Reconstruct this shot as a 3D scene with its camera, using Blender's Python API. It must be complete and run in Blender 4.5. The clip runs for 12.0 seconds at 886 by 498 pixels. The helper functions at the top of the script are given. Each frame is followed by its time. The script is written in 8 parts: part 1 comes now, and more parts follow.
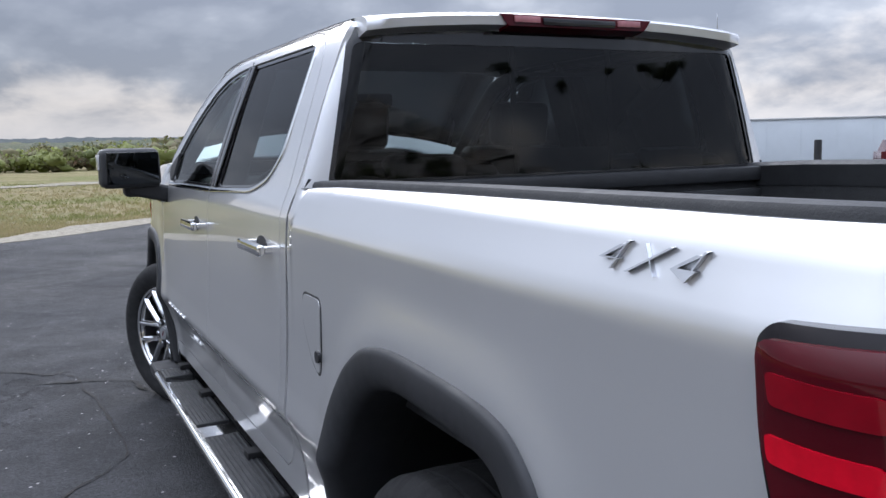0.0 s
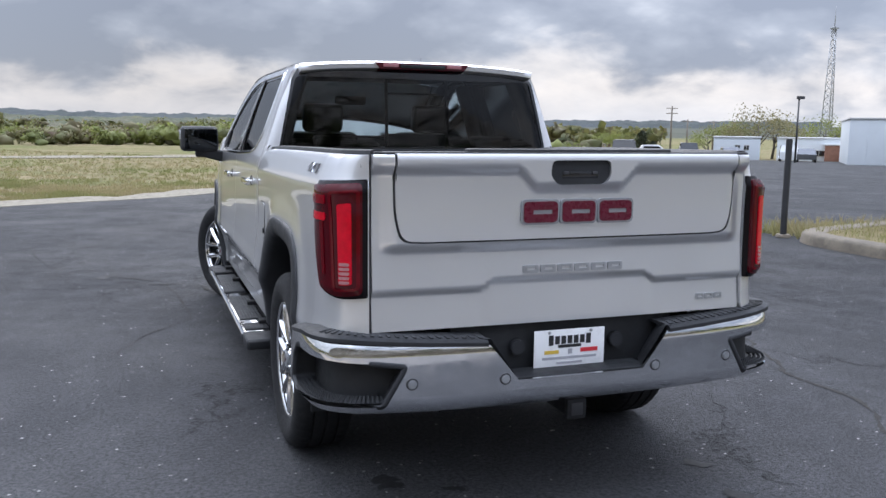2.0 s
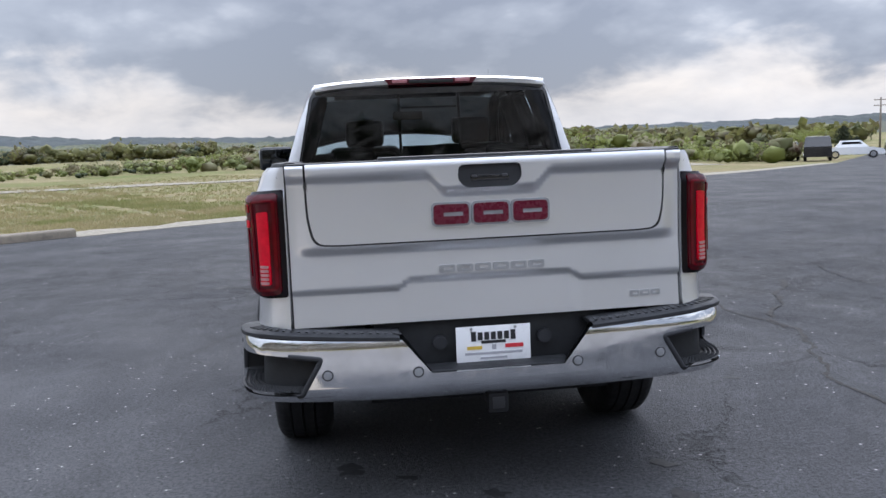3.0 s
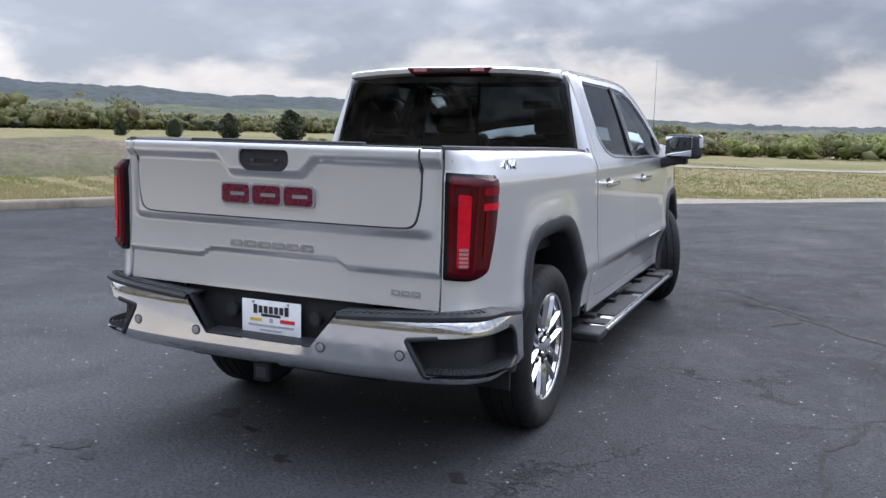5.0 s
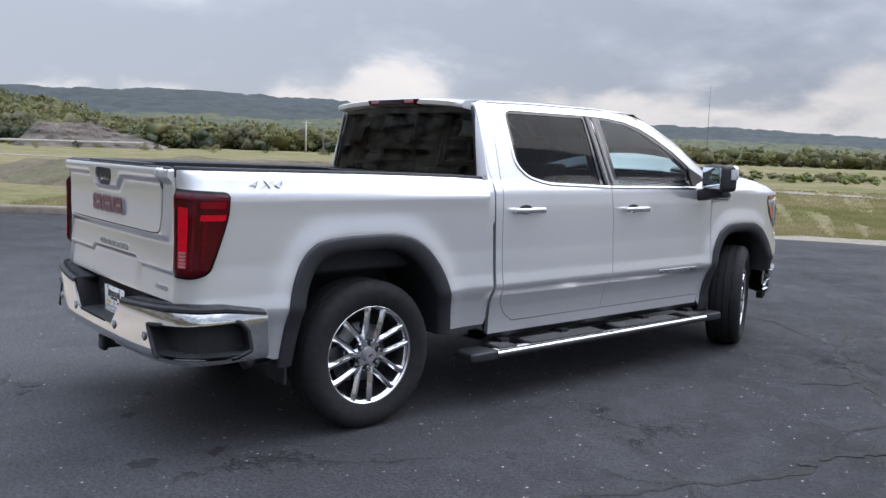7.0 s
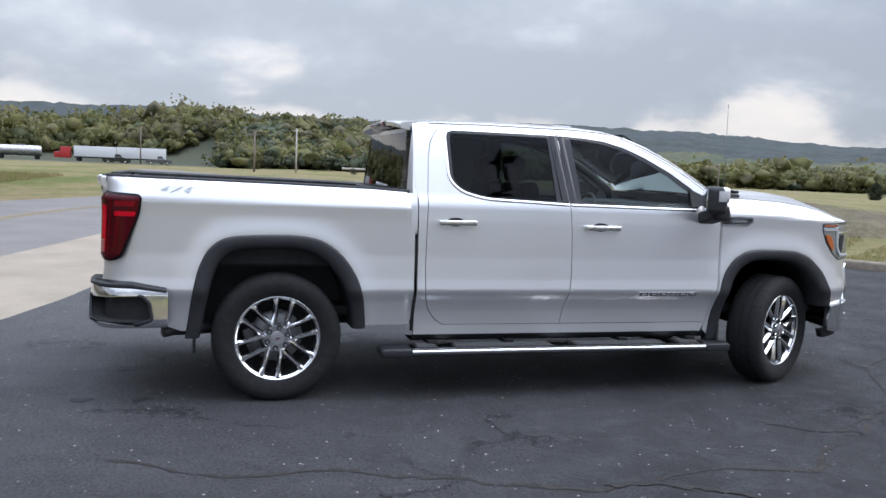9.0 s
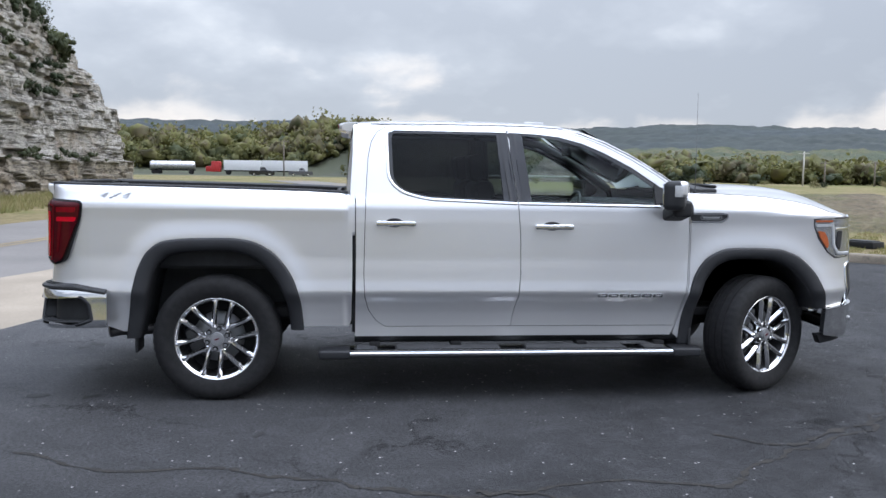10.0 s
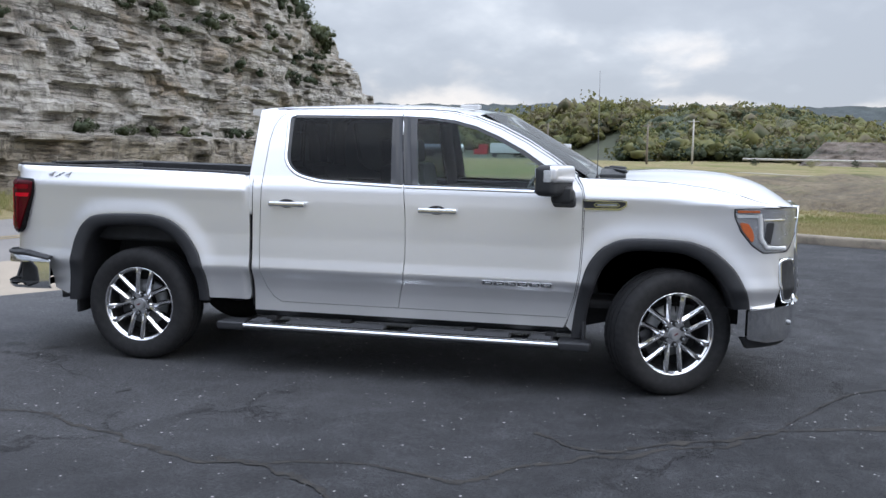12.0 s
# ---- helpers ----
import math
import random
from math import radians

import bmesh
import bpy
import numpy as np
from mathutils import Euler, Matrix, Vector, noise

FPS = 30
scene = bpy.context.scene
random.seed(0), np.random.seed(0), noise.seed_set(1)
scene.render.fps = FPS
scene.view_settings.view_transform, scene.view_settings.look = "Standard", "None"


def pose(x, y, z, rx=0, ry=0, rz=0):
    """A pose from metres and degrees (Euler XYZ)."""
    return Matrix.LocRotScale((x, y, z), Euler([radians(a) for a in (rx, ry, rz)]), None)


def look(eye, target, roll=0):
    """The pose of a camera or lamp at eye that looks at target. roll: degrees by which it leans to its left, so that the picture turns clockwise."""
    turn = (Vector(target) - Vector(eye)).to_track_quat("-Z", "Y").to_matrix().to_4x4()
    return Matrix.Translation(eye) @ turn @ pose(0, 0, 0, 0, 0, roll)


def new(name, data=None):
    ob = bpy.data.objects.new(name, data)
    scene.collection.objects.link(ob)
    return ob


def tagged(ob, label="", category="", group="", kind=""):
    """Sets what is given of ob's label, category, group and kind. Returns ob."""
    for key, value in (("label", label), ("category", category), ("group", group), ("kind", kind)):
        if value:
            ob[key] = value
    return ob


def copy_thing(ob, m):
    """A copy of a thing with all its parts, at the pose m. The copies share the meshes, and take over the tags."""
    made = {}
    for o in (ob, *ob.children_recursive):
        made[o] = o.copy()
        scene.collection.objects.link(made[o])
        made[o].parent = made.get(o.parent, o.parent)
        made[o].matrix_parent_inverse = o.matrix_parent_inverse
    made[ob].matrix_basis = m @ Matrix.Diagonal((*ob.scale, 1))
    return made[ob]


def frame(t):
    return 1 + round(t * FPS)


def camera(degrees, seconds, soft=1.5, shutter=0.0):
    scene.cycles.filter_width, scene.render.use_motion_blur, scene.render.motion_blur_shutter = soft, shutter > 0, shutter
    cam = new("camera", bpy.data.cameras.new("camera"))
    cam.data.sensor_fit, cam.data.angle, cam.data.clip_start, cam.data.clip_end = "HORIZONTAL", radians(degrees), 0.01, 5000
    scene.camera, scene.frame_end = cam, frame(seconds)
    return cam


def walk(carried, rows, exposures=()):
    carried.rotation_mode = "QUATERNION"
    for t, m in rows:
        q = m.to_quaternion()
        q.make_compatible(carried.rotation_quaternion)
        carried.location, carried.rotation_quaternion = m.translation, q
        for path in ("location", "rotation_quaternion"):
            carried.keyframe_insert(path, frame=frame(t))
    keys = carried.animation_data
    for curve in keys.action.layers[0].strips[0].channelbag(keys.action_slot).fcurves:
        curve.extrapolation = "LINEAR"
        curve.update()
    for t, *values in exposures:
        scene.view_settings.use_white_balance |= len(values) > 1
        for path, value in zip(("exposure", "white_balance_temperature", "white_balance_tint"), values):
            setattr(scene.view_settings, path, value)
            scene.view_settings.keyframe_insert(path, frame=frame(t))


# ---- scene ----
cam = camera(55.0, 12.0)
PATH = [
    (0, (-1.594, -1.445, 1.497), (-0.712, 0.332, 1.243), -1.3),
    (0.5, (-1.694, -2.082, 1.493), (-0.766, -0.336, 1.194), -0.7),
    (1, (-1.714, -2.724, 1.495), (-0.825, -0.961, 1.177), -0.3),
    (1.5, (-1.692, -3.359, 1.471), (-0.873, -1.559, 1.168), 0.7),
    (2, (-1.557, -3.933, 1.509), (-0.888, -2.07, 1.225), 0.7),
    (2.5, (-1.173, -4.358, 1.53), (-0.684, -2.436, 1.268), -0.4),
    (2.7, (-0.948, -4.389, 1.487), (-0.553, -2.445, 1.238), -1.5),
    (4.3, (1.18, -4.332, 1.485), (0.681, -2.417, 1.195), 0.1),
    (4.5, (1.476, -4.297, 1.475), (0.886, -2.408, 1.188), 0.3),
    (5, (2.138, -4.067, 1.489), (1.335, -2.256, 1.211), 1.2),
    (5.5, (2.835, -3.787, 1.496), (1.833, -2.079, 1.219), 2.2),
    (6, (3.511, -3.463, 1.507), (2.331, -1.871, 1.23), 1.9),
    (6.5, (4.095, -3.039, 1.528), (2.721, -1.61, 1.267), 1.4),
    (7, (4.682, -2.632, 1.546), (3.156, -1.361, 1.313), 1.8),
    (7.5, (5.197, -2.149, 1.55), (3.548, -1.035, 1.352), 1.4),
    (7.7, (5.415, -1.948, 1.536), (3.717, -0.907, 1.348), 1.3),
    (9.3, (6.442, -0.081, 1.535), (4.5, 0.36, 1.351), 2.1),
    (9.5, (6.445, 0.186, 1.533), (4.489, 0.564, 1.354), 1.7),
    (10, (6.565, 0.855, 1.529), (4.586, 1.076, 1.348), 0.9),
    (10.5, (6.571, 1.518, 1.537), (4.581, 1.605, 1.359), 1.8),
    (11, (6.574, 2.15, 1.547), (4.583, 2.074, 1.379), 1.2),
    (11.5, (6.557, 2.79, 1.551), (4.585, 2.53, 1.349), 0.8),
    (12, (6.498, 3.441, 1.574), (4.554, 3.034, 1.343), 1.0),
]
EXPOSURES = [(0, 0.08, 6320, 12), (1.5, 0.20, 6320, 12), (2.5, 0.20, 6320, 12), (4.5, 0.20, 6340, 12), (6.0, 0.06, 6360, 12), (7.5, 0.0, 6380, 12), (9.5, 0.02, 6400, 10), (10.5, 0.13, 6420, 10), (12, 0.08, 6420, 10)]
walk(cam, [(t, look(eye, target, roll)) for t, eye, target, roll in PATH], EXPOSURES)

# ---- world and light ----
world = bpy.data.worlds.new("overcast_sky")
scene.world = world
world.use_nodes = True
wn, wl = world.node_tree.nodes, world.node_tree.links
wn.clear()


def wnode(kind, **kw):
    n = wn.new(kind)
    for k, v in kw.items():
        if k == "op":
            n.operation = v
        elif k == "blend":
            n.blend_type = v
        else:
            n.inputs[int(k[1:])].default_value = v
    return n


def wmath(op, a, b=0.0, clamp=False):
    n = wn.new("ShaderNodeMath")
    n.operation, n.use_clamp = op, clamp
    for i, v in enumerate((a, b)):
        if isinstance(v, (int, float)):
            n.inputs[i].default_value = v
        else:
            wl.new(v, n.inputs[i])
    return n.outputs[0]


def wmix(fac, a, b, blend="MIX"):
    n = wn.new("ShaderNodeMix")
    n.data_type, n.blend_type = "RGBA", blend
    for sock, v in ((n.inputs[0], fac), (n.inputs[6], a), (n.inputs[7], b)):
        if hasattr(v, "is_linked"):
            wl.new(v, sock)
        else:
            sock.default_value = v
    return n.outputs[2]


def wramp(fac, stops):
    n = wn.new("ShaderNodeValToRGB")
    wl.new(fac, n.inputs[0])
    el = n.color_ramp.elements
    while len(el) < len(stops):
        el.new(0.5)
    for e, (p, c) in zip(el, stops):
        e.position, e.color = p, (*c, 1) if len(c) == 3 else c
    return n.outputs[0]


SUN_AZ, SUN_EL = radians(10), radians(46)
tc = wn.new("ShaderNodeTexCoord")
sep = wn.new("ShaderNodeSeparateXYZ")
wl.new(tc.outputs["Generated"], sep.inputs[0])
sx, sy, sz = sep.outputs
up = wmath("MAXIMUM", sz, 0.0)
comb = wn.new("ShaderNodeCombineXYZ")
wl.new(sx, comb.inputs[0])
wl.new(sy, comb.inputs[1])
wl.new(wmath("MULTIPLY", up, 0.6), comb.inputs[2])


def wnoise(scale, detail, rough, dist, vec):
    n = wn.new("ShaderNodeTexNoise")
    n.inputs["Scale"].default_value, n.inputs["Detail"].default_value = scale, detail
    n.inputs["Roughness"].default_value, n.inputs["Distortion"].default_value = rough, dist
    wl.new(vec, n.inputs["Vector"])
    return n.outputs[0]


deck = wn.new("ShaderNodeVectorMath")
deck.operation = "SCALE"
wl.new(comb.outputs[0], deck.inputs[0])
wl.new(wmath("DIVIDE", 1.0, wmath("ADD", up, 0.42)), deck.inputs["Scale"])
big = wnoise(1.45, 3, 0.5, 0.4, deck.outputs[0])
mid = wnoise(4.0, 9, 0.52, 0.2, deck.outputs[0])
puff = wn.new("ShaderNodeTexVoronoi")
puff.feature = "SMOOTH_F1"
puff.inputs["Scale"].default_value, puff.inputs["Detail"].default_value = 4.6, 4.0
puff.inputs["Smoothness"].default_value = 0.6
wl.new(deck.outputs[0], puff.inputs["Vector"])
mixed = wmath("ADD", wmath("MULTIPLY", big, 0.62), wmath("MULTIPLY", mid, 0.50))
mixed = wmath("ADD", mixed, wmath("MULTIPLY", wmath("SUBTRACT", 0.42, puff.outputs["Distance"]), 0.24))
clouds = wramp(mixed, [(0.39, (0.255, 0.288, 0.362)), (0.51, (0.350, 0.386, 0.462)), (0.595, (0.490, 0.525, 0.596)), (0.70, (0.72, 0.740, 0.780))])
# a pale warm break in the cloud low over the hills
low = wn.new("ShaderNodeMapRange")
low.interpolation_type = "SMOOTHSTEP"
for i, v in enumerate((0.0, 0.030, 0.088, 1.0, 0.0)):
    low.inputs[i].default_value = v
edge = wmath("ADD", sz, wmath("MULTIPLY", wmath("SUBTRACT", mid, 0.5), -0.22))
edge = wmath("ADD", edge, wmath("MULTIPLY", wmath("SUBTRACT", big, 0.5), -0.22))
wl.new(edge, low.inputs[0])
breaks = wmath("MULTIPLY", low.outputs[0], wmath("ADD", 0.18, wmath("MULTIPLY", wnoise(5.5, 8, 0.6, 0.3, deck.outputs[0]), 1.05), True))
clouds = wmix(wmath("MULTIPLY", wmath("SUBTRACT", 0.0, sx, True), 0.45), clouds, (0.56, 0.60, 0.65, 1))
pale = wmix(breaks, clouds, (0.80, 0.755, 0.725, 1))
hazy = wn.new("ShaderNodeMapRange")
for i, v in enumerate((0.0, 0.0, 0.045, 0.55, 0.0)):
    hazy.inputs[i].default_value = v
wl.new(sz, hazy.inputs[0])
pale = wmix(hazy.outputs[0], pale, (0.55, 0.61, 0.70, 1))
# overcast skies are brightest overhead, and on the side of the veiled sun
zen = wmath("MULTIPLY", wmath("POWER", up, 2.5), 10.5)
side = wmath("MULTIPLY", wmath("SUBTRACT", wmath("ADD", wmath("MULTIPLY", wmath("MINIMUM", sx, 0.0), -0.36), wmath("MULTIPLY", wmath("MAXIMUM", sx, 0.0), 0.40)), wmath("MULTIPLY", sy, 0.04)), 1.0)
gain = wmath("ADD", wmath("ADD", zen, side), 1.0)
grey = wn.new("ShaderNodeBackground")
gm = wn.new("ShaderNodeVectorMath")
gm.operation = "SCALE"
wl.new(pale, gm.inputs[0])
wl.new(gain, gm.inputs["Scale"])
wl.new(gm.outputs[0], grey.inputs[0])
grey.inputs[1].default_value = 1.0
sky = wn.new("ShaderNodeTexSky")
sky.sky_type, sky.sun_disc = "NISHITA", False
sky.sun_elevation, sky.sun_rotation = SUN_EL, SUN_AZ
blue = wn.new("ShaderNodeBackground")
wl.new(sky.outputs[0], blue.inputs[0])
blue.inputs[1].default_value = 0.08
mixw = wn.new("ShaderNodeMixShader")
mixw.inputs[0].default_value = 0.9
wl.new(blue.outputs[0], mixw.inputs[1])
wl.new(grey.outputs[0], mixw.inputs[2])
wout = wn.new("ShaderNodeOutputWorld")
wl.new(mixw.outputs[0], wout.inputs[0])

sun = new("sun", bpy.data.lights.new("sun", "SUN"))
sun.data.energy, sun.data.angle, sun.data.color = 1.8, radians(60), (1.0, 0.975, 0.95)
sun.matrix_world = look((math.sin(SUN_AZ) * 50 * math.cos(SUN_EL), math.cos(SUN_AZ) * 50 * math.cos(SUN_EL), 50 * math.sin(SUN_EL)), (0, 0, 0))

# ---- materials ----


class Mat:
    """A node material with a Principled shader and a few short cuts."""

    def __init__(self, name, base, rough=0.5, metal=0.0, coat=0.0, **kw):
        self.m = bpy.data.materials.new(name)
        self.m.use_nodes = True
        self.n, self.l = self.m.node_tree.nodes, self.m.node_tree.links
        self.b = self.n["Principled BSDF"]
        self.set("Base Color", (*base, 1))
        self.set("Roughness", rough)
        self.set("Metallic", metal)
        self.set("Coat Weight", coat)
        self.set("Coat Roughness", 0.03)
        for k, v in kw.items():
            self.set(k.replace("_", " ").title().replace("Ior", "IOR"), v)
        self.tc = self.n.new("ShaderNodeTexCoord").outputs["Object"]
        self.bump_out = None

    def set(self, k, v):
        s = self.b.inputs[k]
        if hasattr(v, "is_linked"):
            self.l.new(v, s)
        else:
            s.default_value = v

    def noise(self, scale, detail=4, rough=0.55, dist=0.0, vec=None, stretch=None):
        n = self.n.new("ShaderNodeTexNoise")
        for k, v in (("Scale", scale), ("Detail", detail), ("Roughness", rough), ("Distortion", dist)):
            n.inputs[k].default_value = v
        vec = vec or self.tc
        if stretch:
            mp = self.n.new("ShaderNodeMapping")
            mp.inputs["Scale"].default_value = stretch
            self.l.new(vec, mp.inputs[0])
            vec = mp.outputs[0]
        self.l.new(vec, n.inputs["Vector"])
        return n.outputs[0]

    def voronoi(self, scale, feature="F1", out="Distance", vec=None):
        n = self.n.new("ShaderNodeTexVoronoi")
        n.feature = feature
        n.inputs["Scale"].default_value = scale
        self.l.new(vec or self.tc, n.inputs["Vector"])
        return n.outputs[out]

    def ramp(self, fac, *stops):
        n = self.n.new("ShaderNodeValToRGB")
        self.l.new(fac, n.inputs[0])
        el = n.color_ramp.elements
        while len(el) < len(stops):
            el.new(0.5)
        for e, (p, c) in zip(el, stops):
            if isinstance(c, (int, float)):
                c = (c, c, c)
            e.position, e.color = p, (*c, 1)
        return n.outputs[0]

    def mix(self, fac, a, b, blend="MIX"):
        n = self.n.new("ShaderNodeMix")
        n.data_type, n.blend_type = "RGBA", blend
        for s, v in ((n.inputs[0], fac), (n.inputs[6], a), (n.inputs[7], b)):
            if hasattr(v, "is_linked"):
                self.l.new(v, s)
            elif isinstance(v, tuple):
                s.default_value = (*v, 1) if len(v) == 3 else v
            else:
                s.default_value = v
        return n.outputs[2]

    def math(self, op, a, b=0.0):
        n = self.n.new("ShaderNodeMath")
        n.operation = op
        for s, v in zip(n.inputs, (a, b)):
            if hasattr(v, "is_linked"):
                self.l.new(v, s)
            else:
                s.default_value = v
        return n.outputs[0]

    def bump(self, height, strength, dist=0.01):
        n = self.n.new("ShaderNodeBump")
        n.inputs["Strength"].default_value, n.inputs["Distance"].default_value = strength, dist
        self.l.new(height, n.inputs["Height"])
        if self.bump_out:
            self.l.new(self.bump_out, n.inputs["Normal"])
        self.bump_out = n.outputs[0]
        self.l.new(self.bump_out, self.b.inputs["Normal"])
        return self

    def island(self):
        return self.n.new("ShaderNodeNewGeometry").outputs["Random Per Island"]


def simple(name, base, rough=0.5, metal=0.0, var=0.12, scale=8.0, bump=0.0, bscale=60.0, coat=0.0, **kw):
    """A plain surface with uneven colour and gloss at two scales."""
    k = Mat(name, base, rough, metal, coat, **kw)
    lo, hi = tuple(c * (1 - var) for c in base), tuple(min(1, c * (1 + var)) for c in base)
    k.set("Base Color", k.mix(k.math("MULTIPLY", k.noise(scale * 9, 3), 0.35), k.ramp(k.noise(scale), (0.3, lo), (0.7, hi)), lo))
    k.set("Roughness", k.ramp(k.noise(scale * 2.3, 5), (0.3, max(0, rough - 0.08)), (0.7, min(1, rough + 0.08))))
    if bump:
        k.bump(k.noise(bscale, 4), bump, 0.004)
    return k.m


# silver metallic clear-coated paint
k = Mat("silver_paint", (0.74, 0.74, 0.742), 0.25, 0.70, 1.0)
k.set("Base Color", k.ramp(k.noise(1.7, 3), (0.3, (0.730, 0.730, 0.734)), (0.7, (0.752, 0.752, 0.757))))
k.set("Roughness", k.ramp(k.noise(5, 6), (0.35, 0.284), (0.7, 0.306)))
k.set("Coat Roughness", 0.03)
PAINT = k.m
CHROME = simple("chrome", (0.78, 0.79, 0.80), 0.06, 1.0, 0.05, 6)
RIM = simple("polished_alloy", (0.88, 0.88, 0.89), 0.11, 1.0, 0.06, 14)
# dark metal fittings; in the rim barrels this colour stands in for shade
DARKALLOY = simple("dark_and_shaded_alloy", (0.10, 0.10, 0.105), 0.45, 0.8, 0.1, 20)
BLACK = simple("black_plastic", (0.015, 0.016, 0.018), 0.60, 0, 0.25, 10, 0.25, 240)
FLARE = simple("grey_black_moulding", (0.016, 0.017, 0.020), 0.58, 0, 0.2, 7, 0.12, 300)
GLOSSB = simple("gloss_black_trim", (0.014, 0.014, 0.016), 0.10, 0, 0.2, 9, coat=0.5)
RUBBER = simple("tyre_rubber", (0.008, 0.008, 0.009), 0.85, 0, 0.25, 12, 0.3, 180)
LINER = simple("bed_liner", (0.020, 0.021, 0.023), 0.66, 0, 0.2, 9, 0.5, 260)
UNDER = simple("underbody_steel", (0.010, 0.010, 0.011), 0.75, 0.2, 0.4, 6)
SEAT = simple("black_leather", (0.016, 0.016, 0.018), 0.42, 0, 0.2, 9, 0.2, 160)
DASH = simple("dark_dashboard", (0.014, 0.014, 0.016), 0.6, 0, 0.2, 9, 0.2, 220)
REDDARK = simple("dark_red_lens", (0.060, 0.0009, 0.0045), 0.05, 0, 0.2, 12, specular_ior_level=0.28)
RED = simple("red_lens", (0.20, 0.0012, 0.008), 0.06, 0, 0.15, 25, specular_ior_level=0.28)
REDB = simple("bright_red_lens", (0.56, 0.002, 0.016), 0.08, 0, 0.15, 40, specular_ior_level=0.28)
REDBADGE = simple("red_enamel", (0.105, 0.002, 0.018), 0.28, 0.0, 0.15, 25, coat=0.15)
CLEAR = simple("clear_lens", (0.60, 0.61, 0.62), 0.10, 0.2, 0.2, 60, coat=1.0)
AMBER = simple("amber_lens", (0.46, 0.105, 0.028), 0.12, 0, 0.15, 40, coat=1.0)
PLATE = simple("white_plate", (0.80, 0.80, 0.80), 0.3, 0, 0.03, 9, coat=0.4)
INK = simple("black_ink", (0.02, 0.02, 0.022), 0.5)
GREYINK = simple("grey_ink", (0.35, 0.35, 0.37), 0.5)
GOLD = simple("yellow_ink", (0.62, 0.42, 0.06), 0.5)
REDINK = simple("red_ink", (0.55, 0.03, 0.04), 0.5)
# left mirror pane: a near-black base colour, the right one is pale
DARKMIRROR = simple("dark_mirror_glass", (0.055, 0.060, 0.065), 0.03, 1.0, 0.02)
MIRROR = simple("mirror_glass", (0.62, 0.65, 0.68), 0.02, 1.0, 0.02)


def glass(name, tint, ior=1.45):
    m = bpy.data.materials.new(name)
    m.use_nodes = True
    n, l = m.node_tree.nodes, m.node_tree.links
    n.remove(n["Principled BSDF"])
    tr, gl, mx, fr = (n.new("ShaderNode" + s) for s in ("BsdfTransparent", "BsdfGlossy", "MixShader", "Fresnel"))
    tr.inputs[0].default_value = (*tint, 1)
    gl.inputs["Roughness"].default_value = 0.02
    fr.inputs[0].default_value = ior
    for a, b in ((fr.outputs[0], mx.inputs[0]), (tr.outputs[0], mx.inputs[1]), (gl.outputs[0], mx.inputs[2]), (mx.outputs[0], n["Material Output"].inputs[0])):
        l.new(a, b)
    return m


GLASS = glass("clear_car_glass", (0.68, 0.77, 0.76), 1.38)
TINT = glass("privacy_glass", (0.10, 0.12, 0.135), 1.30)
REARTINT = glass("rear_privacy_glass", (0.150, 0.168, 0.182), 1.5)

# asphalt with fine stones, worn paths, damp patches and a net of hair cracks
k = Mat("asphalt", (0.05, 0.05, 0.053), 0.8, specular_ior_level=0.22)
warp = k.mix(0.10, k.tc, k.n.new("ShaderNodeTexNoise").outputs[1])
fine, coarse, patch = k.noise(52, 6, 0.82), k.noise(3.4, 9, 0.80, 0.6), k.noise(0.30, 6, 0.65, 0.8)
stones = k.ramp(k.voronoi(24), (0.10, 1.0), (0.24, 0.0))
pick = k.ramp(k.noise(15, 3), (0.585, 0.0), (0.63, 1.0))
col = k.ramp(coarse, (0.36, (0.009, 0.0095, 0.0105)), (0.48, (0.022, 0.023, 0.025)), (0.64, (0.054, 0.055, 0.060)))
col = k.mix(k.ramp(patch, (0.42, 0.0), (0.66, 0.35)), col, (0.052, 0.055, 0.061))
# paler asphalt round a point behind the truck's left corner, with a ragged edge
off_ = k.n.new("ShaderNodeVectorMath")
off_.operation = "DISTANCE"
off_.inputs[1].default_value = (-2.2, -2.8, 0)
k.l.new(k.tc, off_.inputs[0])
pale_zone = k.ramp(k.math("ADD", k.math("MULTIPLY", off_.outputs["Value"], 0.1), k.math("MULTIPLY", k.noise(0.9, 7, 0.7), 0.35)), (0.34, 0.66), (0.98, 0.0))
col = k.mix(pale_zone, col, (0.128, 0.128, 0.134))
col = k.mix(k.ramp(k.noise(0.55, 7, 0.7, 1.0, stretch=(1.0, 0.45, 1.0)), (0.50, 0.0), (0.66, 0.5)), col, (0.030, 0.031, 0.034))
col = k.mix(k.ramp(fine, (0.42, 0.75), (0.56, 0.0)), col, (0.016, 0.0165, 0.018))
col = k.mix(k.ramp(k.noise(140, 3, 0.8), (0.60, 0.0), (0.72, 0.55)), col, (0.22, 0.22, 0.225))
col = k.mix(k.math("MULTIPLY", stones, pick), col, (0.42, 0.41, 0.40))
cell = k.n.new("ShaderNodeTexVoronoi")
cell.feature = "DISTANCE_TO_EDGE"
cell.inputs["Scale"].default_value = 0.30
addv = k.n.new("ShaderNodeVectorMath")
addv.operation = "ADD"
nz = k.n.new("ShaderNodeTexNoise")
nz.inputs["Scale"].default_value, nz.inputs["Detail"].default_value, nz.inputs["Roughness"].default_value = 0.9, 9, 0.68
scl = k.n.new("ShaderNodeVectorMath")
scl.operation = "SCALE"
scl.inputs["Scale"].default_value = 2.6
k.l.new(k.tc, nz.inputs["Vector"])
k.l.new(nz.outputs[1], scl.inputs[0])
k.l.new(k.tc, addv.inputs[0])
k.l.new(scl.outputs[0], addv.inputs[1])
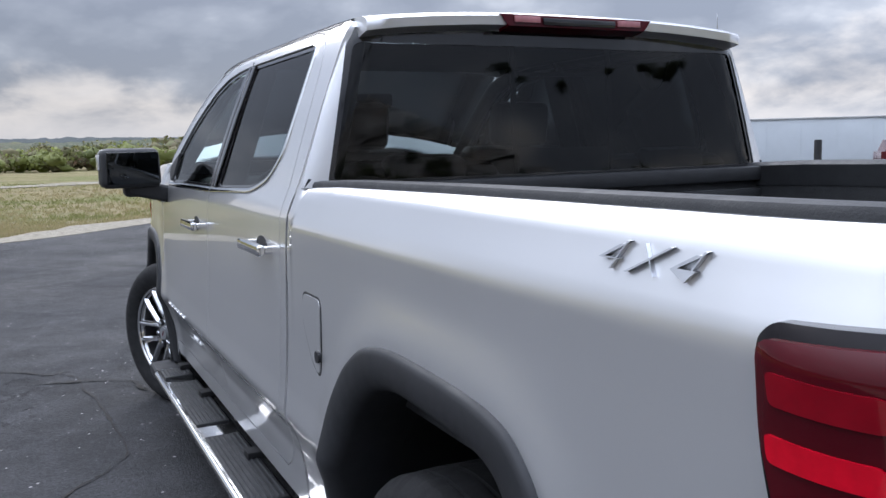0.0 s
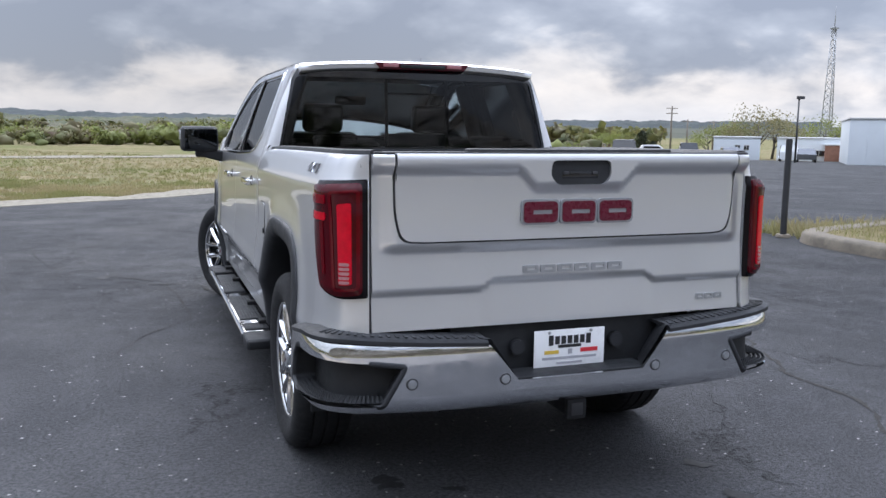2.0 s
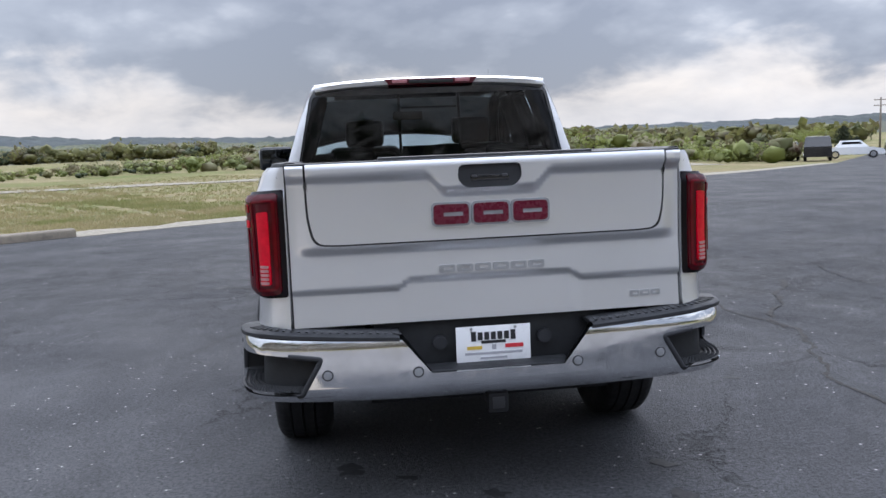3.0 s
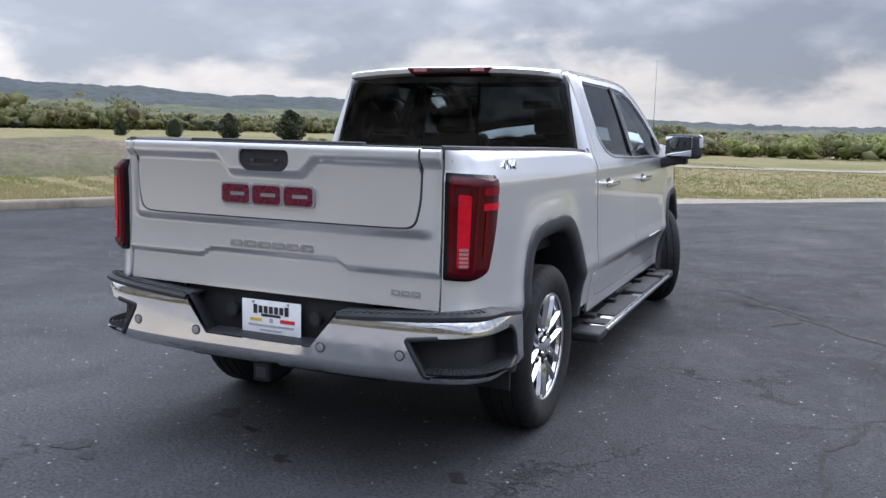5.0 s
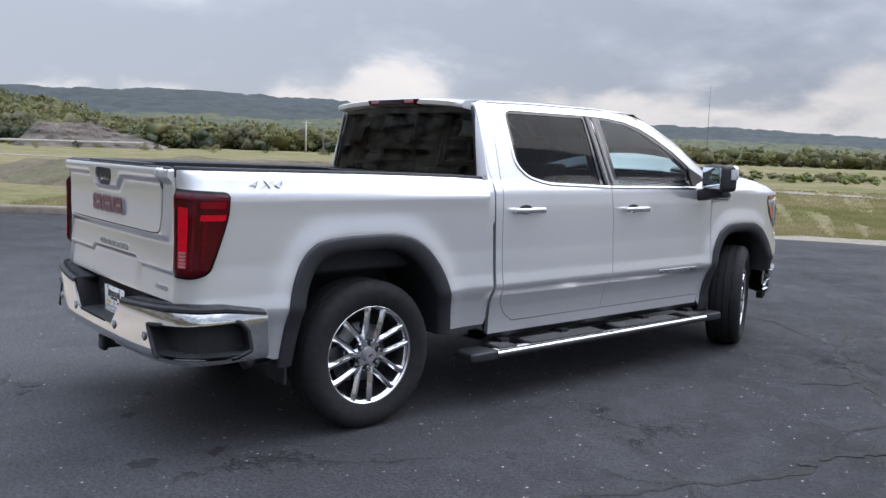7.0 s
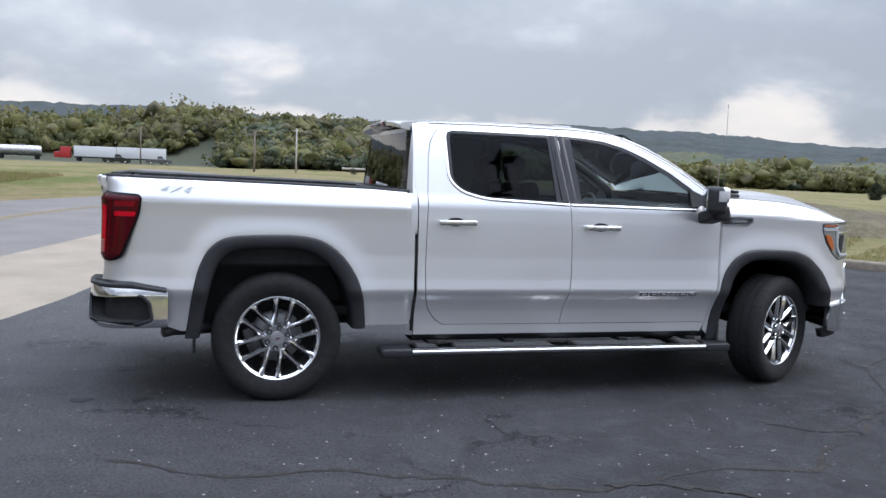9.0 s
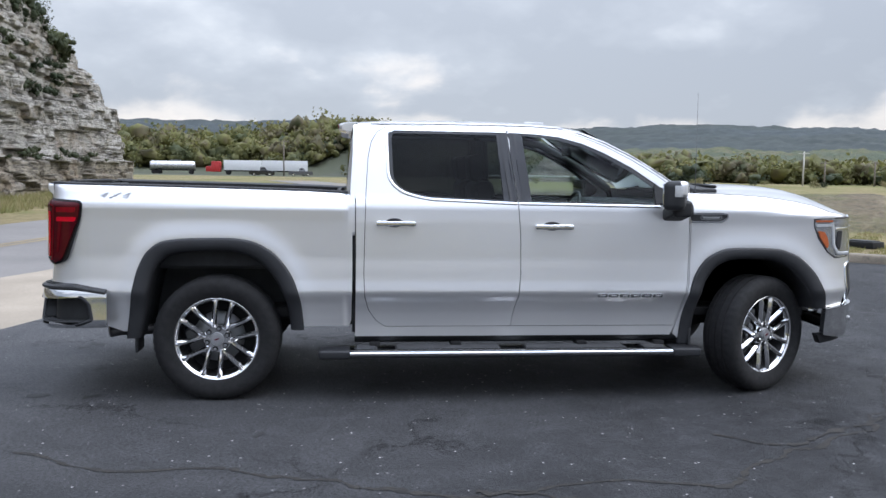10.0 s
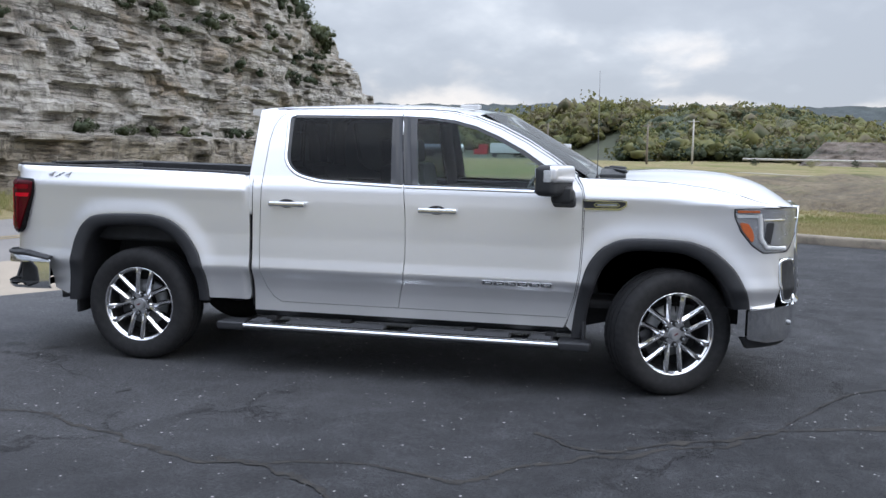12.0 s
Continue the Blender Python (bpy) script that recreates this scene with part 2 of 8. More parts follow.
k.l.new(addv.outputs[0], cell.inputs["Vector"])
hair = k.ramp(k.math("ADD", cell.outputs[0], k.math("MULTIPLY", k.noise(18, 4), 0.02)), (0.008, 1.0), (0.022, 0.0))
gate = k.ramp(k.noise(0.6, 4), (0.47, 0.0), (0.58, 0.9))
hair = k.math("MULTIPLY", hair, gate)
col = k.mix(hair, col, (0.012, 0.012, 0.013))
k.set("Base Color", col)
k.set("Roughness", k.ramp(k.noise(0.8, 6, 0.6), (0.3, 0.62), (0.7, 0.85)))
k.bump(fine, 1.0, 0.012).bump(k.voronoi(62), 0.6, 0.006).bump(k.math("SUBTRACT", 1.0, hair), 0.8, 0.01)
ASPHALT = k.m

k = Mat("cracked_edge", (0.05, 0.045, 0.04), 0.9)
k.set("Base Color", k.ramp(k.noise(14, 6), (0.3, (0.006, 0.006, 0.006)), (0.7, (0.030, 0.026, 0.022))))
k.bump(k.noise(60, 5), 0.8, 0.01)
CRACK = k.m

k = Mat("old_concrete", (0.38, 0.35, 0.30), 0.85)
k.set("Base Color", k.mix(k.ramp(k.noise(40, 4), (0.4, 0.3), (0.65, 0.0)), k.ramp(k.noise(0.9, 7, 0.6), (0.25, (0.215, 0.180, 0.138)), (0.75, (0.355, 0.300, 0.235))), (0.15, 0.128, 0.10)))
k.bump(k.noise(90, 4), 0.4, 0.006)
CONCRETE = k.m

k = Mat("kerb_concrete", (0.22, 0.19, 0.14), 0.9)
col = k.ramp(k.noise(0.8, 7, 0.65), (0.28, (0.125, 0.106, 0.080)), (0.72, (0.245, 0.205, 0.155)))
col = k.mix(k.ramp(k.noise(3.0, 6, 0.7), (0.50, 0.0), (0.66, 0.7)), col, (0.065, 0.057, 0.046))
k.set("Base Color", k.mix(k.ramp(k.noise(45, 4), (0.4, 0.35), (0.62, 0.0)), col, (0.10, 0.086, 0.066)))
k.bump(k.noise(70, 5, 0.7), 0.6, 0.008)
KERB = k.m

k = Mat("road_chipseal", (0.25, 0.24, 0.23), 0.85)
k.set("Base Color", k.mix(k.ramp(k.noise(60, 3), (0.4, 0.35), (0.65, 0.0)), k.ramp(k.noise(0.6, 6, 0.6), (0.25, (0.135, 0.125, 0.118)), (0.75, (0.205, 0.190, 0.178))), (0.085, 0.082, 0.080)))
k.bump(k.noise(120, 3), 0.4, 0.006)
ROAD = k.m

# spring field: bands of dry straw and fresh green, with bare soil
k = Mat("spring_field", (0.2, 0.2, 0.1), 0.95, specular_ior_level=0.1)
band = k.noise(0.055, 6, 0.62, 1.0, stretch=(0.45, 1.0, 1.0))
col = k.ramp(band, (0.34, (0.099, 0.124, 0.035)), (0.42, (0.156, 0.156, 0.060)), (0.48, (0.238, 0.190, 0.108)), (0.56, (0.269, 0.212, 0.130)), (0.66, (0.127, 0.143, 0.048)))
col = k.mix(k.ramp(k.noise(0.42, 9, 0.75, 0.8, stretch=(0.55, 1.0, 1.0)), (0.46, 0.0), (0.62, 0.6)), col, (0.302, 0.238, 0.137))
col = k.mix(k.ramp(k.noise(0.17, 8, 0.72, 0.8, stretch=(0.6, 1.0, 1.0)), (0.50, 0.0), (0.61, 0.65)), col, (0.111, 0.152, 0.038))
col = k.mix(k.ramp(k.noise(1.6, 8, 0.78), (0.40, 0.55), (0.56, 0.0)), col, (0.099, 0.095, 0.042))
col = k.mix(k.ramp(k.noise(11, 6, 0.75), (0.36, 0.45), (0.58, 0.0)), col, (0.087, 0.092, 0.035))
k.set("Base Color", col)
k.bump(k.noise(5, 8, 0.75), 0.8, 0.10)
FIELD = k.m

k = Mat("gravel_verge", (0.36, 0.32, 0.25), 0.95)
k.set("Base Color", k.ramp(k.noise(7, 8, 0.7), (0.3, (0.12, 0.105, 0.072)), (0.5, (0.225, 0.198, 0.150)), (0.7, (0.33, 0.30, 0.245))))
k.bump(k.noise(45, 4), 0.8, 0.02)
GRAVEL = k.m


def leafy(name, *cols, tone=0.22):
    k = Mat(name, cols[0], 0.7)
    n = len(cols) - 1
    c = k.ramp(k.island(), *[(i / n, q) for i, q in enumerate(cols)])
    col = k.mix(0.88, c, k.ramp(k.noise(tone, 3, 0.6), *[(0.32 + 0.36 * i / n, q) for i, q in enumerate(cols)]))
    k.set("Base Color", col)
    # thin leaves let light through
    tl, mx = k.n.new("ShaderNodeBsdfTranslucent"), k.n.new("ShaderNodeMixShader")
    k.l.new(col, tl.inputs[0])
    mx.inputs[0].default_value = 0.45
    k.l.new(k.b.outputs[0], mx.inputs[1])
    k.l.new(tl.outputs[0], mx.inputs[2])
    k.l.new(mx.outputs[0], k.n["Material Output"].inputs[0])
    return k.m


WOODS = leafy("spring_woods", (0.073, 0.091, 0.037), (0.128, 0.135, 0.047), (0.193, 0.188, 0.058), (0.150, 0.124, 0.071), (0.086, 0.099, 0.042), tone=0.11)
k = Mat("forest_canopy", (0.08, 0.09, 0.05), 0.9)
col = k.ramp(k.noise(0.09, 5, 0.65), (0.34, (0.034, 0.046, 0.024)), (0.45, (0.070, 0.080, 0.034)), (0.55, (0.096, 0.088, 0.052)), (0.66, (0.100, 0.110, 0.040)))
k.set("Base Color", k.mix(k.ramp(k.noise(0.012, 4, 0.6), (0.45, 0.0), (0.6, 0.7)), col, (0.040, 0.058, 0.036)))
k.bump(k.noise(0.35, 6, 0.7), 1.0, 1.5)
CANOPY = k.m
# distance haze is put into this colour: bluer than the nearer canopy
k = Mat("haze_tinted_far_woods", (0.07, 0.09, 0.10), 0.95)
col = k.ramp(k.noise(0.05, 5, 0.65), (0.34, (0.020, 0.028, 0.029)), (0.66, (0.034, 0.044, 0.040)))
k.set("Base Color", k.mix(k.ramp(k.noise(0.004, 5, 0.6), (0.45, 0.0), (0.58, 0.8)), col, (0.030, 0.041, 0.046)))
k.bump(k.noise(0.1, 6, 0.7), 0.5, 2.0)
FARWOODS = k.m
FRESH = leafy("fresh_leaves", (0.151, 0.187, 0.051), (0.237, 0.259, 0.071), (0.129, 0.151, 0.055))
BUDDING = leafy("budding_twigs", (0.201, 0.187, 0.079), (0.237, 0.201, 0.108), (0.151, 0.166, 0.061), (0.172, 0.108, 0.071))
CEDAR = leafy("cedar_needles", (0.026, 0.036, 0.018), (0.040, 0.050, 0.024), (0.058, 0.060, 0.030))
GRASS = leafy("grass_blades", (0.157, 0.187, 0.054), (0.233, 0.226, 0.088), (0.346, 0.284, 0.157), (0.196, 0.210, 0.067))
BARK = simple("bark", (0.10, 0.085, 0.07), 0.9, 0, 0.3, 5, 0.6, 30)
WOODPOLE = simple("weathered_pole", (0.20, 0.17, 0.14), 0.9, 0, 0.3, 3, 0.4, 40)
PALEPOLE = simple("pale_pole", (0.46, 0.44, 0.40), 0.7, 0, 0.2, 3)
GALV = simple("galvanised_steel", (0.36, 0.37, 0.38), 0.5, 0.6, 0.2, 4)
DARKPOLE = simple("bronze_pole", (0.045, 0.045, 0.048), 0.45, 0.3, 0.2, 5)
WHITEWALL = simple("white_cladding", (0.62, 0.66, 0.69), 0.6, 0, 0.06, 0.4)
SHEDROOF = simple("pale_roof", (0.5, 0.5, 0.5), 0.6, 0.2, 0.08, 0.4)
BANKSOIL = Mat("rubbly_soil", (0.221, 0.178, 0.128), 0.95)
k = BANKSOIL
col = k.ramp(k.noise(0.5, 8, 0.72, 0.6), (0.32, (0.085, 0.068, 0.042)), (0.5, (0.165, 0.130, 0.080)), (0.68, (0.25, 0.20, 0.13)))
col = k.mix(k.ramp(k.noise(0.25, 7, 0.72), (0.47, 0.0), (0.60, 0.8)), col, (0.110, 0.115, 0.040))
k.set("Base Color", k.mix(k.ramp(k.noise(5, 6, 0.7), (0.38, 0.6), (0.56, 0.0)), col, (0.064, 0.051, 0.038)))
k.bump(k.noise(2.5, 8, 0.75), 1.0, 0.2)
BANKSOIL = k.m
DARKCEDAR = leafy("dark_green_trees", (0.032, 0.049, 0.028), (0.052, 0.072, 0.038), (0.075, 0.090, 0.046), (0.116, 0.133, 0.052), tone=0.15)
k = Mat("brown_rock", (0.15, 0.12, 0.10), 0.95)
col = k.ramp(k.noise(0.4, 7, 0.7, stretch=(0.3, 0.3, 2.0)), (0.32, (0.050, 0.044, 0.038)), (0.50, (0.150, 0.122, 0.100)), (0.68, (0.26, 0.22, 0.185)))
k.set("Base Color", k.mix(k.ramp(k.noise(0.3, 6, 0.7), (0.56, 0.0), (0.66, 0.6)), col, (0.075, 0.085, 0.050)))
k.bump(k.noise(1.2, 7, 0.7), 1.0, 0.6)
BROWNROCK = k.m

# limestone road cut: grey and tan beds, dark seams and damp streaks
k = Mat("limestone_cut", (0.234, 0.218, 0.187), 0.92)
beds = k.noise(0.9, 8, 0.66, 0.3, stretch=(0.16, 0.16, 2.2))
col = k.ramp(beds, (0.28, (0.218, 0.200, 0.172)), (0.40, (0.429, 0.398, 0.343)), (0.55, (0.562, 0.530, 0.468)), (0.72, (0.374, 0.343, 0.296)))
sepz = k.n.new("ShaderNodeSeparateXYZ")
k.l.new(k.tc, sepz.inputs[0])
zr = k.n.new("ShaderNodeMapRange")
for i, v in enumerate((0, 1.6, 2.1, 1.0, 0.0)):
    zr.inputs[i].default_value = v
k.l.new(sepz.outputs[2], zr.inputs[0])
tan = k.ramp(k.noise(0.8, 7, 0.65, stretch=(0.5, 0.5, 1.6)), (0.3, (0.133, 0.101, 0.066)), (0.55, (0.359, 0.289, 0.183)), (0.75, (0.257, 0.218, 0.164)))
col = k.mix(k.math("MULTIPLY", zr.outputs[0], 0.8), col, tan)
# rusty patches, damp streaks that run down, weathered dark faces
col = k.mix(k.ramp(k.noise(0.30, 7, 0.65, 0.6, stretch=(1.0, 1.0, 1.4)), (0.50, 0.0), (0.64, 0.75)), col, (0.328, 0.222, 0.117))
col = k.mix(k.ramp(k.noise(0.5, 8, 0.72, 1.0, stretch=(1.8, 1.8, 0.35)), (0.55, 0.0), (0.70, 0.7)), col, (0.078, 0.070, 0.060))
col = k.mix(k.ramp(k.noise(3.2, 8, 0.75, stretch=(1, 1, 1.7)), (0.40, 0.55), (0.54, 0.0)), col, (0.125, 0.111, 0.092))
# bedding planes and short upright joints
seam = k.ramp(k.math("ABSOLUTE", k.math("SUBTRACT", k.noise(1.5, 7, 0.62, 0.4, stretch=(0.16, 0.16, 2.8)), 0.5)), (0.003, 1.0), (0.026, 0.0))
seam = k.math("MULTIPLY", seam, k.ramp(k.noise(0.9, 5), (0.40, 0.1), (0.54, 1.0)))
crack = k.ramp(k.math("ABSOLUTE", k.math("SUBTRACT", k.noise(1.3, 6, 0.6, 0.3, stretch=(2.0, 2.0, 0.30)), 0.5)), (0.003, 1.0), (0.018, 0.0))
crack = k.math("MULTIPLY", crack, k.ramp(k.noise(1.1, 5, 0.6), (0.50, 0.0), (0.60, 1.0)))
joint = k.math("MAXIMUM", seam, crack)
col = k.mix(k.math("MULTIPLY", joint, 0.7), col, (0.045, 0.040, 0.034))
grey_ = k.n.new("ShaderNodeHueSaturation")
grey_.inputs["Saturation"].default_value, grey_.inputs["Value"].default_value = 0.74, 0.88
k.l.new(col, grey_.inputs["Color"])
k.set("Base Color", grey_.outputs[0])
k.bump(k.noise(3.5, 9, 0.75, stretch=(1, 1, 2.2)), 1.0, 0.16).bump(k.math("SUBTRACT", 1.0, joint), 1.0, 0.12)
ROCK = k.m

# ---- building blocks ----


def part(name, verts, faces, mat, parent=None, label="", smooth=True, kind="", sharp=None):
    """One mesh object from vertices and faces, under its thing."""
    me = bpy.data.meshes.new(name)
    me.from_pydata([tuple(v) for v in verts], [], [tuple(f) for f in faces])
    me.materials.append(mat)
    if smooth:
        me.polygons.foreach_set("use_smooth", [True] * len(me.polygons))
        if sharp:
            me.set_sharp_from_angle(angle=radians(sharp))
    ob = new(name, me)
    if parent:
        ob.parent = parent
    return tagged(ob, label=label, kind=kind)


def empty(name, label, category, group="", at=None):
    ob = new(name)
    ob.empty_display_size = 0.1
    if at is not None:
        ob.matrix_basis = at
    return tagged(ob, label, category, group)


def bm_part(name, bm, mat, parent=None, label="", smooth=True, sharp=35, kind=""):
    me = bpy.data.meshes.new(name)
    bm.to_mesh(me)
    bm.free()
    me.materials.append(mat)
    if smooth:
        me.polygons.foreach_set("use_smooth", [True] * len(me.polygons))
        me.set_sharp_from_angle(angle=radians(sharp))
    ob = new(name, me)
    if parent:
        ob.parent = parent
    return tagged(ob, label=label, kind=kind)


def box_bm(size, at=(0, 0, 0), bevel=0.0, seg=2, turn=None, taper=1.0):
    bm = bmesh.new()
    bmesh.ops.create_cube(bm, size=1.0)
    for v in bm.verts:
        k = taper if v.co.z > 0 else 1.0
        v.co = Vector((v.co.x * size[0] * k, v.co.y * size[1] * k, v.co.z * size[2]))
    if bevel:
        bmesh.ops.bevel(bm, geom=bm.edges[:], offset=bevel, segments=seg, profile=0.6, affect="EDGES")
    m = Matrix.Translation(at)
    if turn:
        m = m @ turn
    bm.transform(m)
    return bm


def cyl_bm(r, h, at=(0, 0, 0), axis="z", seg=24, r2=None, bevel=0.0):
    bm = bmesh.new()
    bmesh.ops.create_cone(bm, cap_ends=True, segments=seg, radius1=r, radius2=r if r2 is None else r2, depth=h)
    if bevel:
        bmesh.ops.bevel(bm, geom=[e for e in bm.edges if len(e.link_faces) == 2 and any(len(f.verts) > 4 for f in e.link_faces)], offset=bevel, segments=2, affect="EDGES")
    turn = {"z": Matrix(), "x": Matrix.Rotation(radians(90), 4, "Y"), "y": Matrix.Rotation(radians(-90), 4, "X")}[axis]
    bm.transform(Matrix.Translation(at) @ turn)
    return bm


def join_bm(*bms):
    out = bms[0]
    for b in bms[1:]:
        me = bpy.data.meshes.new("tmp")
        b.to_mesh(me)
        b.free()
        out.from_mesh(me)
        bpy.data.meshes.remove(me)
    return out


def lathe(profile, seg, axis="x"):
    """Vertices and faces of a profile of (radius, along) turned round an axis."""
    n = len(profile)
    verts, faces = [], []
    for i in range(seg):
        a = 2 * math.pi * i / seg
        for r, d in profile:
            verts.append((d, r * math.cos(a), r * math.sin(a)))
    for i in range(seg):
        j = (i + 1) % seg
        for k in range(n - 1):
            faces.append((i * n + k, i * n + k + 1, j * n + k + 1, j * n + k))
    if axis == "z":
        verts = [(y, z, x) for x, y, z in verts]
    return verts, faces


def tube(points, r, seg=8):
    """A round bar along points."""
    pts = [Vector(p) for p in points]
    verts, faces = [], []
    for i, p in enumerate(pts):
        d = (pts[min(i + 1, len(pts) - 1)] - pts[max(i - 1, 0)]).normalized()
        a = d.orthogonal().normalized()
        b = d.cross(a)
        rr = r[i] if isinstance(r, (list, tuple)) else r
        for k in range(seg):
            t = 2 * math.pi * k / seg
            verts.append(p + (a * math.cos(t) + b * math.sin(t)) * rr)
    for i in range(len(pts) - 1):
        for k in range(seg):
            k2 = (k + 1) % seg
            faces.append((i * seg + k, i * seg + k2, (i + 1) * seg + k2, (i + 1) * seg + k))
    faces += [tuple(range(seg))[::-1], tuple((len(pts) - 1) * seg + k for k in range(seg))]
    return verts, faces


def inside(px, py, poly):
    """Which points lie in a polygon (arrays)."""
    res = np.zeros(len(px), bool)
    x1, y1 = poly[:, 0], poly[:, 1]
    x2, y2 = np.roll(x1, -1), np.roll(y1, -1)
    for a, b, c, d in zip(x1, y1, x2, y2):
        if b == d:
            continue
        hitm = ((b > py) != (d > py)) & (px < (c - a) * (py - b) / (d - b) + a)
        res ^= hitm
    return res


def dist_to(px, py, line, closed=False):
    """The distance of points from a polyline."""
    best = np.full(len(px), 1e9)
    ends = list(zip(line[:-1], line[1:])) + ([(line[-1], line[0])] if closed else [])
    for (ax, ay), (bx, by) in ends:
        dx, dy = bx - ax, by - ay
        t = np.clip(((px - ax) * dx + (py - ay) * dy) / (dx * dx + dy * dy + 1e-12), 0, 1)
        best = np.minimum(best, np.hypot(px - ax - t * dx, py - ay - t * dy))
    return best


def smooth_line(pts, n=8, closed=False):
    """A Catmull-Rom line through points."""
    p = [np.array(q, float) for q in pts]
    m = len(p)
    out = []
    for i in range(m if closed else m - 1):
        a, b, c, d = (p[(i + j) % m] if closed else p[min(max(i + j, 0), m - 1)] for j in (-1, 0, 1, 2))
        for s in range(n):
            t = s / n
            out.append(0.5 * (2 * b + (c - a) * t + (2 * a - 5 * b + 4 * c - d) * t * t + (3 * b - a - 3 * c + d) * t ** 3))
    if not closed:
        out.append(p[-1])
    return [tuple(q) for q in out]


def rounded(pts, r, n=5):
    """A closed polygon with its corners rounded; r is one radius or one for each corner."""
    out = []
    m = len(pts)
    for i in range(m):
        a, b, c = (np.array(pts[(i + j) % m], float) for j in (-1, 0, 1))
        ri = r[i] if isinstance(r, (list, tuple)) else r
        u, v = a - b, c - b
        lu, lv = np.linalg.norm(u), np.linalg.norm(v)
        d = min(ri, 0.45 * lu, 0.45 * lv)
        if d < 1e-4:
            out.append(tuple(b))
            continue
        p, q = b + u / lu * d, b + v / lv * d
        for s in range(n + 1):
            t = s / n
            out.append(tuple((1 - t) ** 2 * p + 2 * t * (1 - t) * b + t * t * q))
    return out


def fill(outline, holes=(), step=0.03, extra=None):
    """A fine triangle net inside a polygon with holes: points and faces."""
    from mathutils.geometry import delaunay_2d_cdt
    pts, edges = [], []
    loops = []
    for loop in (outline, *holes):
        dense = []
        m = len(loop)
        for i in range(m):
            a, b = np.array(loop[i], float), np.array(loop[(i + 1) % m], float)
            k = max(1, int(np.ceil(np.linalg.norm(b - a) / step)))
            dense += [tuple(a + (b - a) * j / k) for j in range(k)]
        s = len(pts)
        pts += dense
        edges += [(s + i, s + (i + 1) % len(dense)) for i in range(len(dense))]
        loops.append(np.array(dense))
    lo, hi = loops[0].min(0), loops[0].max(0)
    gx, gy = np.meshgrid(np.arange(lo[0] + step / 2, hi[0], step), np.arange(lo[1] + step / 2, hi[1], step))
    gx, gy = gx.ravel(), gy.ravel()
    keep = inside(gx, gy, loops[0])
    for h in loops[1:]:
        keep &= ~inside(gx, gy, h)
    gx, gy = gx[keep], gy[keep]
    near = np.full(len(gx), 1e9)
    for lp in loops:
        near = np.minimum(near, dist_to(gx, gy, lp, True))
    keep = near > 0.45 * step
    pts += list(zip(gx[keep], gy[keep]))
    if extra is not None:
        pts += [tuple(e) for e in extra]
    v, _, f, *_ = delaunay_2d_cdt([Vector(p) for p in pts], edges, [], 0, 1e-6)
    v = np.array([tuple(q) for q in v])
    f = np.array([t for t in f if len(t) == 3])
    c = v[f].mean(1)
    ok = inside(c[:, 0], c[:, 1], loops[0])
    for h in loops[1:]:
        ok &= ~inside(c[:, 0], c[:, 1], h)
    f = f[ok]
    a, b, d = v[f[:, 0]], v[f[:, 1]], v[f[:, 2]]
    flip = ((b[:, 0] - a[:, 0]) * (d[:, 1] - a[:, 1]) - (b[:, 1] - a[:, 1]) * (d[:, 0] - a[:, 0])) < 0
    f[flip] = f[flip][:, ::-1]
    return v, f


def skin(name, outline, place, mat, parent, holes=(), step=0.03, depth=0.015, lift=0.0, sgn=1, label="", turn=False):
    """A pressed panel: a polygon laid on a surface, with its edges turned inwards. place(u, v, d): the point d out from the surface."""
    v, f = fill(outline, holes, step)
    x, y, z = place(v[:, 0], v[:, 1], np.full(len(v), lift))
    top = np.stack([x, y, z], 1)
    cnt = {}
    for t in f:
        for i in range(3):
            e = (t[i], t[(i + 1) % 3])
            cnt[e] = 1
    rim = [e for e in cnt if (e[1], e[0]) not in cnt]
    faces = [tuple(t) for t in f]
    verts = [top]
    if depth and rim:
        ids = sorted({i for e in rim for i in e})
        pos = {q: i for i, q in enumerate(ids)}
        u2, v2 = v[ids, 0], v[ids, 1]
        n0 = len(top)
        verts.append(top[ids])
        verts.append(np.stack(place(u2, v2, np.full(len(ids), lift - depth)), 1))
        m = len(ids)
        for a, b in rim:
            faces.append((n0 + pos[b], n0 + pos[a], n0 + m + pos[a], n0 + m + pos[b]))
    verts = np.concatenate(verts)
    verts[:, 0] *= sgn
    if (sgn < 0) != turn:
        faces = [q[::-1] for q in faces]
    ob = part(name, verts, faces, mat, parent, label)
    # true normals of the surface on the face, the mesh's own on the turned edge
    eu, ev, ll = 0.010, 0.006, np.full(len(v), lift)
    du = np.stack(place(v[:, 0] + eu, v[:, 1], ll), 1) - np.stack(place(v[:, 0] - eu, v[:, 1], ll), 1)
    dv = np.stack(place(v[:, 0], v[:, 1] + ev, ll), 1) - np.stack(place(v[:, 0], v[:, 1] - ev, ll), 1)
    nn = np.cross(du, dv)
    nn /= np.linalg.norm(nn, axis=1)[:, None] + 1e-12
    if turn:
        nn = -nn
    nn[:, 0] *= sgn
    own = np.array([tuple(q.vector) for q in ob.data.vertex_normals])
    own[: len(v)] = nn
    ob.data.normals_split_custom_set_from_vertices([tuple(q) for q in own])
    return ob


